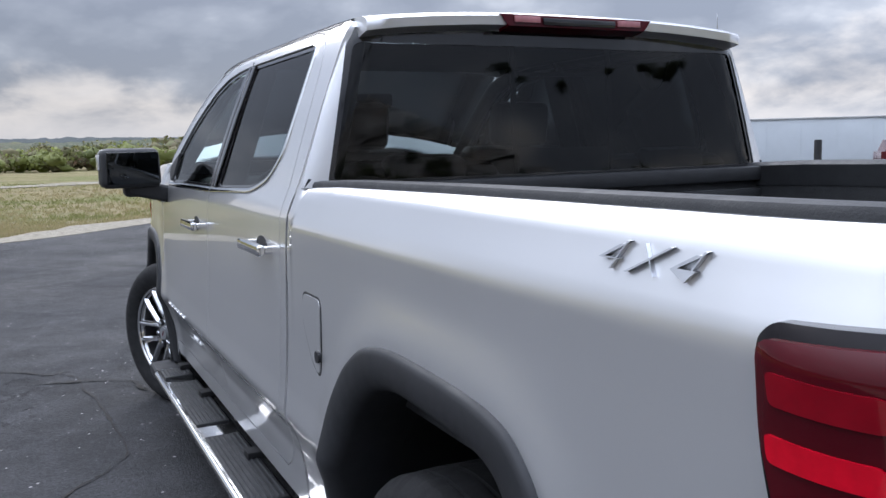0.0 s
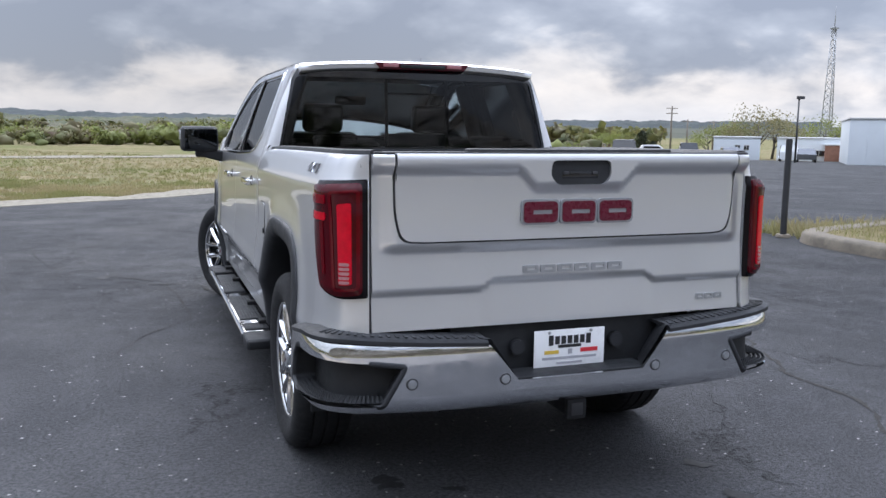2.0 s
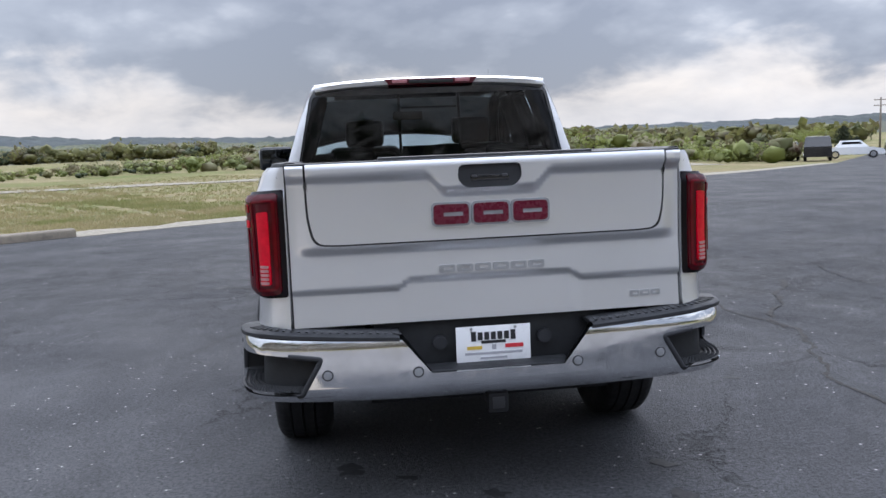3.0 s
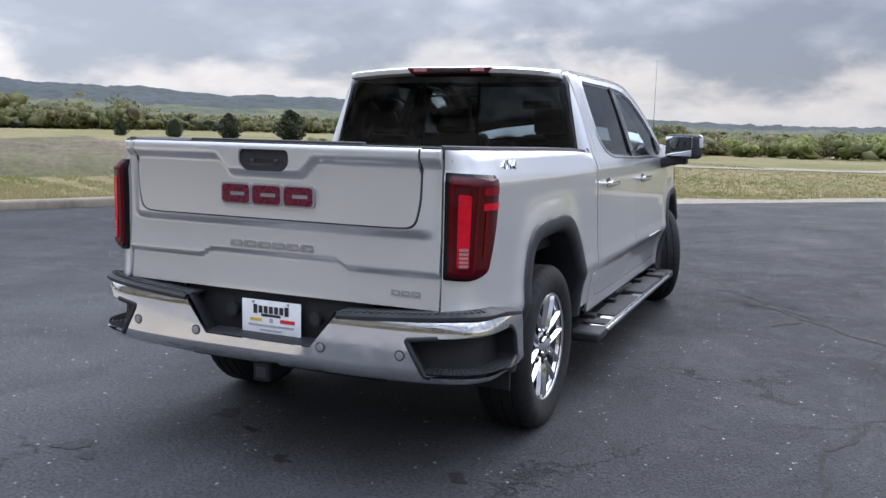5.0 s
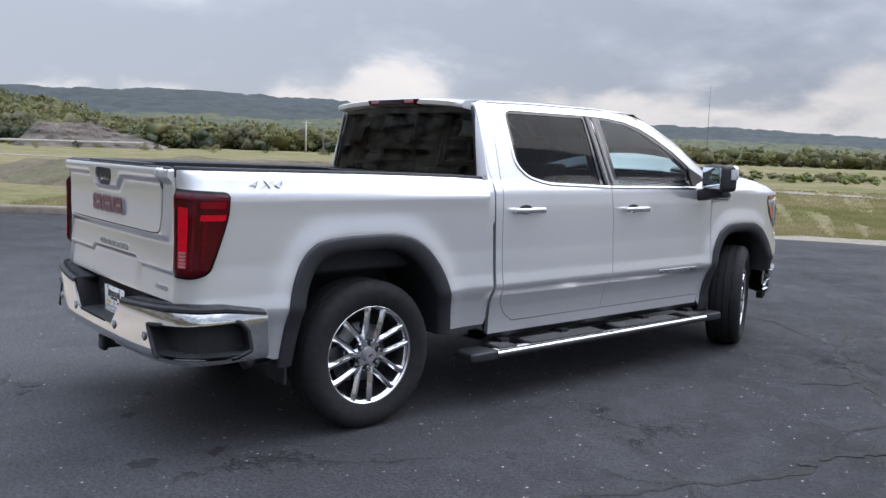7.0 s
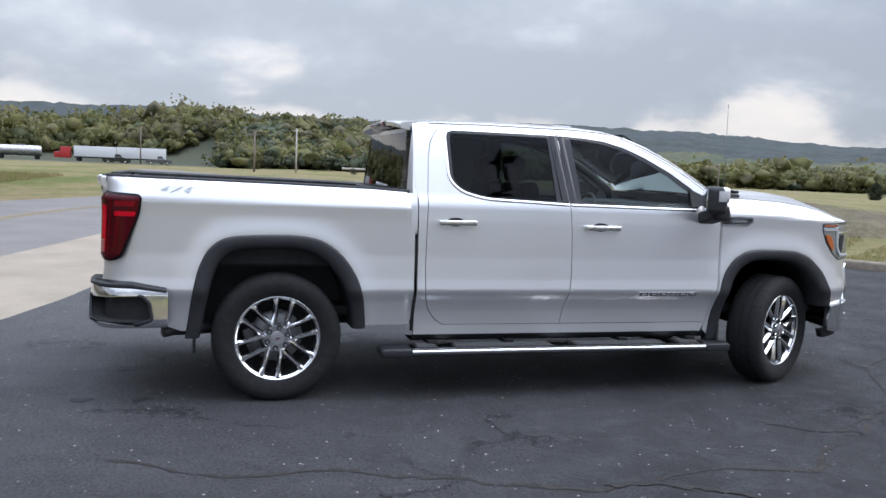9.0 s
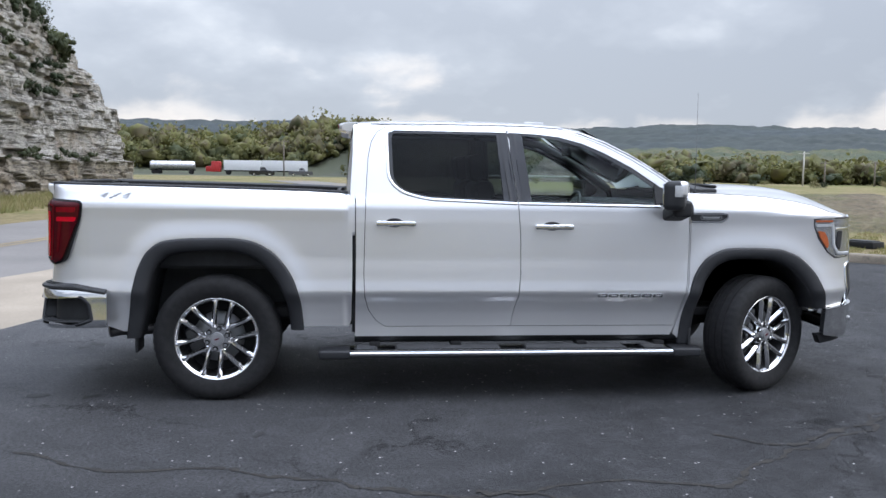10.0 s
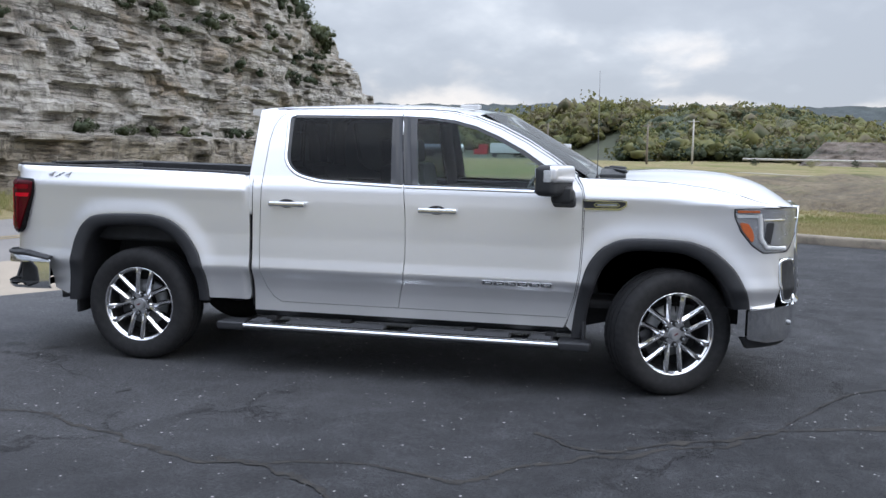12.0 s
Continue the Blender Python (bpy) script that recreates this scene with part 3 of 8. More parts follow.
def ribbon(name, line, width, place, mat, parent, lift=0.004, depth=0.006, closed=False, sgn=1, label="", turn=False):
    """A raised strip along a line on a surface."""
    p = np.array(line, float)
    nx = np.roll(p, -1, 0) - np.roll(p, 1, 0) if closed else np.gradient(p, axis=0)
    nrm = np.stack([-nx[:, 1], nx[:, 0]], 1)
    nrm /= np.linalg.norm(nrm, axis=1)[:, None] + 1e-9
    rows = []
    for s, d in ((-0.5, -depth), (-0.5, lift * 0.4), (-0.3, lift), (0.3, lift), (0.5, lift * 0.4), (0.5, -depth)):
        q = p + nrm * width * s
        rows.append(np.stack(place(q[:, 0], q[:, 1], np.full(len(q), d)), 1))
    n = len(p)
    verts = np.concatenate(rows)
    verts[:, 0] *= sgn
    faces = []
    for k in range(5):
        for i in range(n if closed else n - 1):
            j = (i + 1) % n
            faces.append((k * n + i, k * n + j, (k + 1) * n + j, (k + 1) * n + i))
    if not closed:
        faces += [tuple(k * n for k in range(6)), tuple(k * n + n - 1 for k in range(6))[::-1]]
    if (sgn < 0) != turn:
        faces = [q[::-1] for q in faces]
    return part(name, verts, faces, mat, parent, label, sharp=50)

# ---- the ground, the lot and the road ----
rng = np.random.default_rng(7)


def ground_z(x, y):
    """The lie of the land: level round the lot, falling gently towards the far buildings."""
    x, y = np.asarray(x, float), np.asarray(y, float)
    a = np.degrees(np.arctan2(x, y))
    w = np.clip((a - 12) / 18, 0, 1) * np.clip((100 - a) / 20, 0, 1)
    w = w * w * (3 - 2 * w)
    return -0.0215 * w * np.clip(x * 0.64 + y * 0.77 - 14, 0, 110)


RIDGE = np.array([(-180, 2.6), (-150, 3.4), (-125, 3.0), (-110, 2.6), (-98, 2.9), (-90, 2.7), (-80, 2.6), (-75, 2.9), (-66, 3.0), (-58, 2.5), (-50, 2.1), (-43, 2.0), (-36, 1.7),
                  (-29, 1.45), (-20, 1.05), (-12, 0.75), (-5, 0.45), (5, 0.35), (15, 0.25), (30, 0.3), (60, 0.4), (100, 1.2), (140, 2.6), (180, 2.6)])
NEARHILL = np.array([(-180, 1.5), (-150, 1.8), (-112, 1.3), (-104, 1.1), (-98, 1.3), (-92, 1.9), (-86, 2.5), (-80, 2.5), (-76, 1.9), (-72, 0.9), (-68, 0.15), (-64, 0), (150, 0), (170, 1.2), (180, 1.5)])
MIDHILL = np.array([(-180, 0), (-100, 0.4), (-74, 1.0), (-66, 0.7), (-58, 0.6), (-48, 0.5), (-38, 0.3), (-25, 0.1), (-10, 0.0), (180, 0)])


def bump_at(r, r0, w0, w1):
    d = np.where(r < r0, (r0 - r) / w0, (r - r0) / w1)
    return np.where(d < 1, 0.5 + 0.5 * np.cos(np.pi * np.clip(d, 0, 1)), 0)


def land_z(x, y):
    x, y = np.asarray(x, float), np.asarray(y, float)
    r, a = np.hypot(x, y), np.degrees(np.arctan2(x, y))
    z = ground_z(x, y)
    wob = 1 + 0.05 * np.sin(a * 0.21 + 1) + 0.03 * np.sin(a * 0.53) + 0.012 * np.sin(a * 1.7)
    foot = np.interp(a, [-180, -92, -86, 180], [38.0, 38.0, 95.0, 95.0])
    z = z + np.tan(np.radians(np.interp(a, NEARHILL[:, 0], NEARHILL[:, 1]))) * 260 * bump_at(r, 262, foot, 400) * wob
    z = z + np.tan(np.radians(np.interp(a, MIDHILL[:, 0], MIDHILL[:, 1]))) * 620 * bump_at(r, 620, 380, 700) * wob
    top = np.tan(np.radians(np.interp(a, RIDGE[:, 0], RIDGE[:, 1]))) * 1600 * wob
    far = bump_at(r, 1600, 1150, 1800)
    return np.where(r > 450, np.maximum(z, top * far), z)


azs = np.radians(np.arange(0, 360, 0.75))
rad = np.concatenate([[6, 10, 14, 18, 23, 29, 36, 45, 56, 70, 88, 110, 135], np.geomspace(155, 4200, 46)])
A, R = np.meshgrid(azs, rad)
gx, gy = (R * np.sin(A)).ravel(), (R * np.cos(A)).ravel()
gz = land_z(gx, gy) - 0.05 - 0.01 * np.clip((60 - np.hypot(gx, gy)) / 60, 0, 1)
na, nr = len(azs), len(rad)
gverts = [(0, 0, -0.06)] + list(zip(gx, gy, gz))
gfaces = [(0, 1 + (i + 1) % na, 1 + i) for i in range(na)]
for j in range(nr - 1):
    for i in range(na):
        i2 = (i + 1) % na
        gfaces.append((1 + j * na + i, 1 + j * na + i2, 1 + (j + 1) * na + i2, 1 + (j + 1) * na + i))
gfaces = [q[::-1] for q in gfaces]
wooded = simple("forest_floor", (0.045, 0.050, 0.028), 0.95, 0, 0.3, 0.05)
ground = part("ground", gverts, gfaces, FIELD, label="spring field of straw and green grass running to wooded hills", kind="structure")

ground.data.materials.append(wooded)
gc = np.array([tuple(p.center) for p in ground.data.polygons])
gr_, ga_ = np.hypot(gc[:, 0], gc[:, 1]), np.degrees(np.arctan2(gc[:, 0], gc[:, 1]))
forest = (gr_ > 400) | ((gr_ > 178) & (ga_ < -68) & (ga_ > -118)) | ((gr_ > 230) & (ga_ > -68) & (ga_ < 0))
ground.data.polygons.foreach_set("material_index", forest.astype(np.int32))

EDGE = smooth_line([(-14.8, 0.5), (-13.2, 2.6), (-11.9, 4.0), (-10.7, 5.4), (-9.8, 6.9), (-8.8, 8.9), (-7.2, 10.8), (-4.9, 12.4), (-3.0, 13.6), (-1.2, 14.5), (0.8, 16.3), (5.7, 20.8), (12, 26.5)], 4)
APRON = [(-14.8, 0.5), (-11.0, -0.3), (-7.3, -1.1), (-3.3, -1.9), (-1.7, -2.35), (-0.9, -2.9)]
NEAR = smooth_line([(10, -6.6), (-2, -4.9), (-6.3, -3.6), (-9.3, -2.9), (-18, -0.9), (-32, 3.8), (-46, 6.0), (-70, 5.0), (-110, -4)], 4)
FARS = smooth_line([(10, -12.0), (-2, -10.3), (-5, -9.7), (-9, -9.0), (-21, -7.2), (-30, -3.6), (-46, 0.0), (-70, -1.0), (-110, -10)], 4)


def sheet(name, poly, z, mat, label, step, lip=0.03):
    def place(u, v, d):
        return u, v, ground_z(u, v) + z + d
    ob = skin(name, poly, place, mat, None, step=step, depth=lip, label=label)
    ob["kind"] = "structure"
    return ob


lot = [(p[0], p[1]) for p in EDGE] + [(30, 45), (58, 84), (100, 66), (64, 20), (34, -4), (34, -10.2), (10, -6.65), (-2.0, -4.95)] + APRON[::-1][:-1]
sheet("parking_lot", lot[::-1], 0.0, ASPHALT, "worn dark grey asphalt lot with hair cracks and pale stones", 1.2)
apron = APRON[::-1] + [(-15.5, 1.2), (-24, 3.4), (-34, 6.0)] + [p for p in NEAR[::-1] if -34 < p[0] < 0.0]
sheet("pavement", apron, -0.004, CONCRETE, "stained beige concrete apron between lot and road", 1.0)
sheet("road", NEAR + FARS[::-1], -0.008, ROAD, "sun-bleached grey two-lane road", 1.5)


def flat(u, v, d):
    return u, v, ground_z(u, v) + d


mid_line = [((a[0] + b[0]) / 2, (a[1] + b[1]) / 2) for a, b in zip(NEAR, FARS)]
YELLOW = simple("worn_yellow_paint", (0.25, 0.185, 0.085), 0.8, 0, 0.3, 6)
WHITEPAINT = simple("worn_white_paint", (0.55, 0.55, 0.53), 0.8, 0, 0.3, 6)
for off in (-0.12, 0.12):
    ln = part("road_marking", *(lambda q: ([(x, y + off + s, -0.002 + e) for x, y in q for s, e in ((-0.05, 0), (0.05, 0))],
              [(2 * i, 2 * i + 1, 2 * i + 3, 2 * i + 2) for i in range(len(q) - 1)]))(mid_line), YELLOW, label="worn yellow centre line on the road", smooth=False, kind="structure")

verge_in = [p for p in EDGE if p[1] > 11.8] + [(30, 45)]
q = np.array(verge_in)
t = np.gradient(q, axis=0)
t /= np.linalg.norm(t, axis=1)[:, None]
wv = 0.95 + 0.35 * np.sin(np.arange(len(q)) * 1.7) * np.sin(np.arange(len(q)) * 0.6)
out = q + np.stack([-t[:, 1], t[:, 0]], 1) * wv[:, None]
sheet("gravel_verge", [tuple(p) for p in q - np.stack([-t[:, 1], t[:, 0]], 1) * 0.10] + [tuple(p) for p in out[::-1]], 0.006, GRAVEL, "pale gravel strip at the edge of the asphalt", 0.35)


def kerb(name, line, label, w=0.30, h=0.15):
    """A cast concrete kerb with a rounded face, a joint every three metres."""
    p = np.array(line)
    d = np.gradient(p, axis=0)
    d /= np.linalg.norm(d, axis=1)[:, None] + 1e-9
    nn = np.stack([-d[:, 1], d[:, 0]], 1)
    prof = [(-0.04, -0.03), (-0.02, h * 0.75), (0.01, h * 0.95), (0.05, h), (w - 0.03, h), (w, h - 0.02), (w + 0.02, -0.05)]
    verts, faces = [], []
    m = len(prof)
    for i in range(len(p)):
        for s, z in prof:
            x, y = p[i] + nn[i] * s
            verts.append((x, y, float(ground_z(x, y)) + z))
    for i in range(len(p) - 1):
        for j in range(m - 1):
            faces.append((i * m + j, (i + 1) * m + j, (i + 1) * m + j + 1, i * m + j + 1))
    faces += [tuple(range(m)), tuple((len(p) - 1) * m + j for j in range(m))[::-1]]
    return part(name, verts, faces, KERB, label=label, sharp=40, kind="structure")


kerb("kerb", [p for p in EDGE if p[1] < 12.2], "raised concrete kerb between asphalt and field")
ISLE = rounded([(6.85, 5.55), (6.85, 2.6), (7.8, -1.5), (8.6, -5.0), (15, -5.5), (15, 7.6)], [0.9, 1, 1, 0.5, 0.5, 0.5], 6)
kerb("kerb", ISLE[::1] + [ISLE[0]], "raised concrete kerb round a grass island")
sheet("grass_island", [(x + (0.2 if x < 9 else -0.2), y) for x, y in ISLE], 0.125, FIELD, "grass island inside the kerb", 0.5)

# a low bank of rubbly soil behind the kerb, and a dirt track across the field
n_ = 70
bx_, by_ = np.meshgrid(np.linspace(-46, -13.2, n_), np.linspace(3.5, 34, n_))
bx_, by_ = bx_.ravel(), by_.ravel()
ca, sa = math.cos(radians(52)), math.sin(radians(52))
p_, q_ = (bx_ + 27) * ca + (by_ - 16) * sa, -(bx_ + 27) * sa + (by_ - 16) * ca
hump = np.clip(1.15 - (p_ / 14.5) ** 2 - (q_ / 8.5) ** 2, -0.3, 1)
hz_ = np.where(hump > 0, 0.85 * np.sqrt(np.clip(hump, 0, 1)), 0.4 * hump)
rough_ = np.array([noise.fractal(Vector((a * 0.55, b * 0.55, 2)), 0.9, 2.0, 5) for a, b in zip(bx_, by_)])
edge_ = np.clip(np.minimum(np.minimum(bx_ + 46, -13.2 - bx_), np.minimum(by_ - 3.5, 34 - by_)) / 3.0, 0, 1)
bz_ = (hz_ * (1 + 0.22 * rough_) - 0.10 + 0.02 * rough_) * edge_ - 0.16 * (1 - edge_)
part("earth_bank", list(zip(bx_, by_, bz_)), [(j * n_ + i, j * n_ + i + 1, (j + 1) * n_ + i + 1, (j + 1) * n_ + i) for j in range(n_ - 1) for i in range(n_ - 1)], BANKSOIL, label="low bank of rubbly brown soil with patches of grass", kind="structure")
track = np.array(smooth_line([(-78, 14), (-60, 22), (-44, 29), (-28, 34), (-14, 37), (-4, 38), (4, 39.5), (14, 43), (24, 50)], 8))
td = np.gradient(track, axis=0)
td /= np.linalg.norm(td, axis=1)[:, None]
tn_ = np.stack([-td[:, 1], td[:, 0]], 1)
sheet("dirt_track", [tuple(p) for p in track - tn_ * 1.2] + [tuple(p) for p in (track + tn_ * (1.2 + 0.5 * np.sin(np.arange(len(track)) * 1.3))[:, None])[::-1]], -0.02, GRAVEL, "pale dirt track across the field", 0.8)

# the larger cracks in the asphalt, and an oil stain or two
CRACKS = [
    [(0.6, 6.3), (1.0, 5.6), (1.5, 4.4), (1.8, 4.15), (2.1, 3.6), (2.3, 3.2), (2.55, 2.7), (2.6, 2.0), (2.7, 1.5), (2.5, 1.0), (2.4, 0.6), (2.3, 0.2), (2.2, -0.3), (1.9, -0.9)],
    [(1.9, 3.05), (2.1, 3.4), (1.75, 3.95), (1.45, 4.4), (0.6, 4.95), (0.1, 5.6), (-0.6, 6.4)],
    [(2.7, 1.5), (2.75, 1.75), (2.9, 2.05), (3.2, 2.6), (3.6, 3.4)],
    [(-1.75, 1.9), (-1.4, 2.5), (-1.2, 3.2), (-1.4, 4.5), (-1.65, 4.75), (-2.4, 5.6), (-3.0, 7.8)],
    [(-3.9, 6.5), (-3.0, 7.6), (-1.6, 8.4), (0.3, 8.0)],
    [(-1.6, 4.5), (-1.1, 4.2), (-0.9, 3.6)],
    [(-6.6, 3.7), (-5.4, 4.2), (-4.7, 5.2)],
    [(-4.9, 2.3), (-4.5, 2.8), (-3.4, 3.0)],
    [(4.4, 0.4), (4.7, 1.6), (4.2, 3.0), (4.6, 4.6)],
]
WIDE = [0.026, 0.018, 0.020, 0.008, 0.008, 0.010, 0.007, 0.007, 0.008]
for num, (line, w) in enumerate(zip(CRACKS, WIDE)):
    p = np.array(smooth_line(line, 20))
    kk = np.arange(len(p))
    for wave, amp in ((17, 0.045), (7, 0.028), (3, 0.012)):
        p = p + amp * np.stack([np.interp(kk, kk[::wave], rng.normal(0, 1, len(kk[::wave]))) for _ in (0, 1)], 1)
    d = np.gradient(p, axis=0)
    d /= np.linalg.norm(d, axis=1)[:, None] + 1e-9
    nn = np.stack([-d[:, 1], d[:, 0]], 1)
    wd = w * rng.uniform(0.15, 1.0, len(p)) * (0.55 + 0.9 * np.abs(np.interp(kk, kk[::9], rng.normal(0, 1, len(kk[::9])))))
    wd[rng.uniform(0, 1, len(p)) < 0.07] = 0.0005
    l, r = p + nn * wd[:, None], p - nn * wd[:, None]
    zc_ = 0.0030 + 0.0012 * num
    vs = [(*a, zc_) for a in l] + [(*a, zc_ + 0.0003) for a in r]
    n = len(p)
    part("asphalt_crack", vs, [(i, n + i, n + i + 1, i + 1) for i in range(n - 1)], CRACK, label="crumbling crack in the asphalt with brown grit", smooth=False, kind="structure")
STAIN = simple("oil_stain", (0.012, 0.012, 0.013), 0.75, 0, 0.2, 20)
for cx, cy, s in ((0.0, -1.0, 0.035), (-0.6, -0.6, 0.05), (0.8, -0.85, 0.04), (0.75, -1.2, 0.05), (-0.35, -0.75, 0.03), (1.7, 0.35, 0.03), (1.55, 5.1, 0.06), (-1.9, 4.95, 0.06), (-0.95, -1.3, 0.06), (-0.80, -1.36, 0.04)):
    a = np.linspace(0, 2 * np.pi, 22)[:-1]
    rr = s * (1 + 0.35 * np.sin(a * 2 + s * 90) + 0.35 * rng.normal(0, 0.7, 21)).clip(0.2)
    part("asphalt_stain", [(cx, cy, 0.004)] + [(cx + 1.4 * q * math.cos(b), cy + q * math.sin(b), 0.004) for q, b in zip(rr, a)], [(0, i + 1, 1 + (i + 1) % 21) for i in range(21)], STAIN, label="dark oil spot on the asphalt", smooth=False, kind="structure")

# ---- the limestone road cut ----
cols, rows_ = np.arange(-63.2, 14, 0.20), np.arange(-0.6, 14.0, 0.10)
top_z = np.interp(cols, [-63.2, -60, -54, -47, -40, -30, -20, -8, 4, 14], [5.9, 7.4, 9.3, 10.8, 11.6, 11.8, 10.0, 5.2, 2.8, 1.6]) + 0.35 * np.sin(cols * 0.9) + 0.25 * np.sin(cols * 2.3 + 1)
layers = np.cumsum(np.concatenate([[-0.6], rng.uniform(0.22, 0.75, 40)]))
jut = rng.uniform(-0.22, 0.22, 60)
jut[::5] -= 0.25
cellrand = rng.uniform(-1, 1, 4096)
verts, faces = [], []
for i, cx in enumerate(cols):
    end = max(0.0, (-59.2 - cx)) ** 1.3
    for j, zz in enumerate(rows_):
        lay = int(np.searchsorted(layers, zz + 0.10 * math.sin(cx * 0.23) + 0.05 * math.sin(cx * 0.9)))
        wide = 0.7 + 1.3 * ((lay * 0.618) % 1)
        cell_ = math.floor((cx + 0.15 * math.sin(zz * 5)) / wide + lay * 0.37)
        block = cellrand[(cell_ * 131 + lay * 17) % 4096]
        fine_n = noise.fractal(Vector((cx * 0.7, zz * 1.4, 5)), 0.8, 2.1, 5)
        big_n = noise.noise(Vector((cx * 0.11, zz * 0.16, 9)))
        back = 0.11 * max(0, zz) + (0.75 if zz > 1.9 else 0.0) + (0.5 if zz > 5.4 + 0.5 * math.sin(cx * 0.2) else 0)
        y = -15.4 - back + jut[lay % 60] * 0.16 + 0.30 * block + 0.12 * fine_n + 0.7 * big_n - end * 0.8
        z = zz
        if zz > top_z[i]:
            over = zz - top_z[i]
            y -= over * 2.2 + 0.3 * fine_n
            z = top_z[i] + over * (0.75 if cx > -50 else 0.35) + 0.2 * fine_n
        verts.append((cx + 0.10 * fine_n, y, z))
m = len(rows_)
for i in range(len(cols) - 1):
    for j in range(m - 1):
        faces.append((i * m + j, i * m + j + 1, (i + 1) * m + j + 1, (i + 1) * m + j))
# the end of the cut turns away from the road
n0 = len(verts)
for k in range(1, 9):
    for j in range(m):
        x, y, z = verts[j]
        verts.append((x - 0.5 * k + 0.4 * math.sin(j * 1.1 + k), y - 1.4 * k, z * (1 - 0.03 * k) - 0.02 * k))
for k in range(8):
    a, b = (0 if k == 0 else n0 + (k - 1) * m), n0 + k * m
    for j in range(m - 1):
        faces.append((a + j, b + j, b + j + 1, a + j + 1))
cliff = part("rock_cliff", verts, [f[::-1] for f in faces], ROCK, label="layered grey and tan limestone road cut", smooth=True, kind="structure", sharp=16)


# ---- trees, bushes and grass ----


def quads(cent, size, up_bias=0.0, seed=1, aspect=1.0, out=None):
    """Small leaf faces, one at each centre, turned at random: arrays of vertices and faces."""
    g = np.random.default_rng(seed)
    n = len(cent)
    a = g.normal(size=(n, 3))
    a /= np.linalg.norm(a, axis=1)[:, None]
    b = g.normal(size=(n, 3))
    b -= a * (a * b).sum(1)[:, None]
    b /= np.linalg.norm(b, axis=1)[:, None]
    s = np.asarray(size)[:, None] * 0.5
    a, b = a * s, b * s * aspect
    v = np.stack([cent - a, cent - b * 0.8, cent + a, cent + b], 1).reshape(-1, 3)
    f = np.arange(4 * n).reshape(-1, 4)
    if out is not None:
        # leaves face outwards from their crown
        inw = (np.cross(a, b) * out).sum(1) < 0
        f[inw] = f[inw][:, ::-1]
    return v, f


def fast_mesh(name, v, f, mat, parent=None, label="", kind="", smooth=False, normals=None):
    me = bpy.data.meshes.new(name)
    me.vertices.add(len(v))
    me.vertices.foreach_set("co", np.asarray(v, np.float32).ravel())
    k = f.shape[1]
    me.loops.add(f.size)
    me.loops.foreach_set("vertex_index", f.astype(np.int32).ravel())
    me.polygons.add(len(f))
    me.polygons.foreach_set("loop_start", np.arange(0, f.size, k, dtype=np.int32))
    me.update(calc_edges=True)
    me.materials.append(mat)
    if smooth:
        me.polygons.foreach_set("use_smooth", [True] * len(me.polygons))
    if normals is not None:
        me.polygons.foreach_set("use_smooth", [True] * len(me.polygons))
        me.normals_split_custom_set_from_vertices(normals)
    ob = new(name, me)
    if parent:
        ob.parent = parent
    return tagged(ob, label=label, kind=kind)


def crowns(x, y, z, r, h, per, leaf, seed):
    """Leaf centres and sizes of many tree crowns made of lobes."""
    g = np.random.default_rng(seed)
    n = len(x)
    lob = 5
    lc = g.normal(size=(n, lob, 3)) * np.array([0.42, 0.42, 0.30])
    pick = g.integers(0, lob, (n, per))
    d = g.normal(size=(n, per, 3))
    d /= np.linalg.norm(d, axis=2)[:, :, None]
    d *= g.uniform(0.35, 0.62, (n, per, 1))
    c = np.take_along_axis(lc, pick[:, :, None].repeat(3, 2), 1) + d
    c = c * np.stack([r, r, h * 0.5], 1)[:, None, :] + np.stack([x, y, z + h * 0.52], 1)[:, None, :]
    s = (r[:, None] * leaf * g.uniform(0.6, 1.4, (n, per)))
    return c.reshape(-1, 3), s.ravel()


def scatter(n, a0, a1, r0, r1, seed, power=1.0):
    g = np.random.default_rng(seed)
    a = np.radians(g.uniform(a0, a1, n))
    r = r0 + (r1 - r0) * g.uniform(0, 1, n) ** power
    return r * np.sin(a), r * np.cos(a), g


def woods(name, n, a0, a1, r0, r1, rr, hh, mat, label, per=44, leaf=0.42, seed=1, power=1.0, gap=0.0):
    x, y, g = scatter(n, a0, a1, r0, r1, seed, power)
    # the lorry park at the foot of the hill stays clear
    clear = (np.degrees(np.arctan2(x, y)) < -89) & (np.hypot(x, y) < 236)
    x, y = x[~clear], y[~clear]
    if gap:
        keep = np.array([noise.noise(Vector((a * 0.012, b * 0.012, seed))) > -0.25 * (1 - gap) - 0.1 + gap * 0.4 for a, b in zip(x, y)])
        x, y = x[keep], y[keep]
    z = land_z(x, y)
    r = g.uniform(*rr, len(x))
    h = r * g.uniform(*hh, len(x))
    return foliage(name, x, y, z, r, h, per, leaf, mat, label, seed)


_ico = bmesh.new()
bmesh.ops.create_icosphere(_ico, subdivisions=1, radius=1.0)
ICO_V, ICO_F = np.array([tuple(v.co) for v in _ico.verts]), np.array([[v.index for v in f.verts] for f in _ico.faces])
_ico.free()


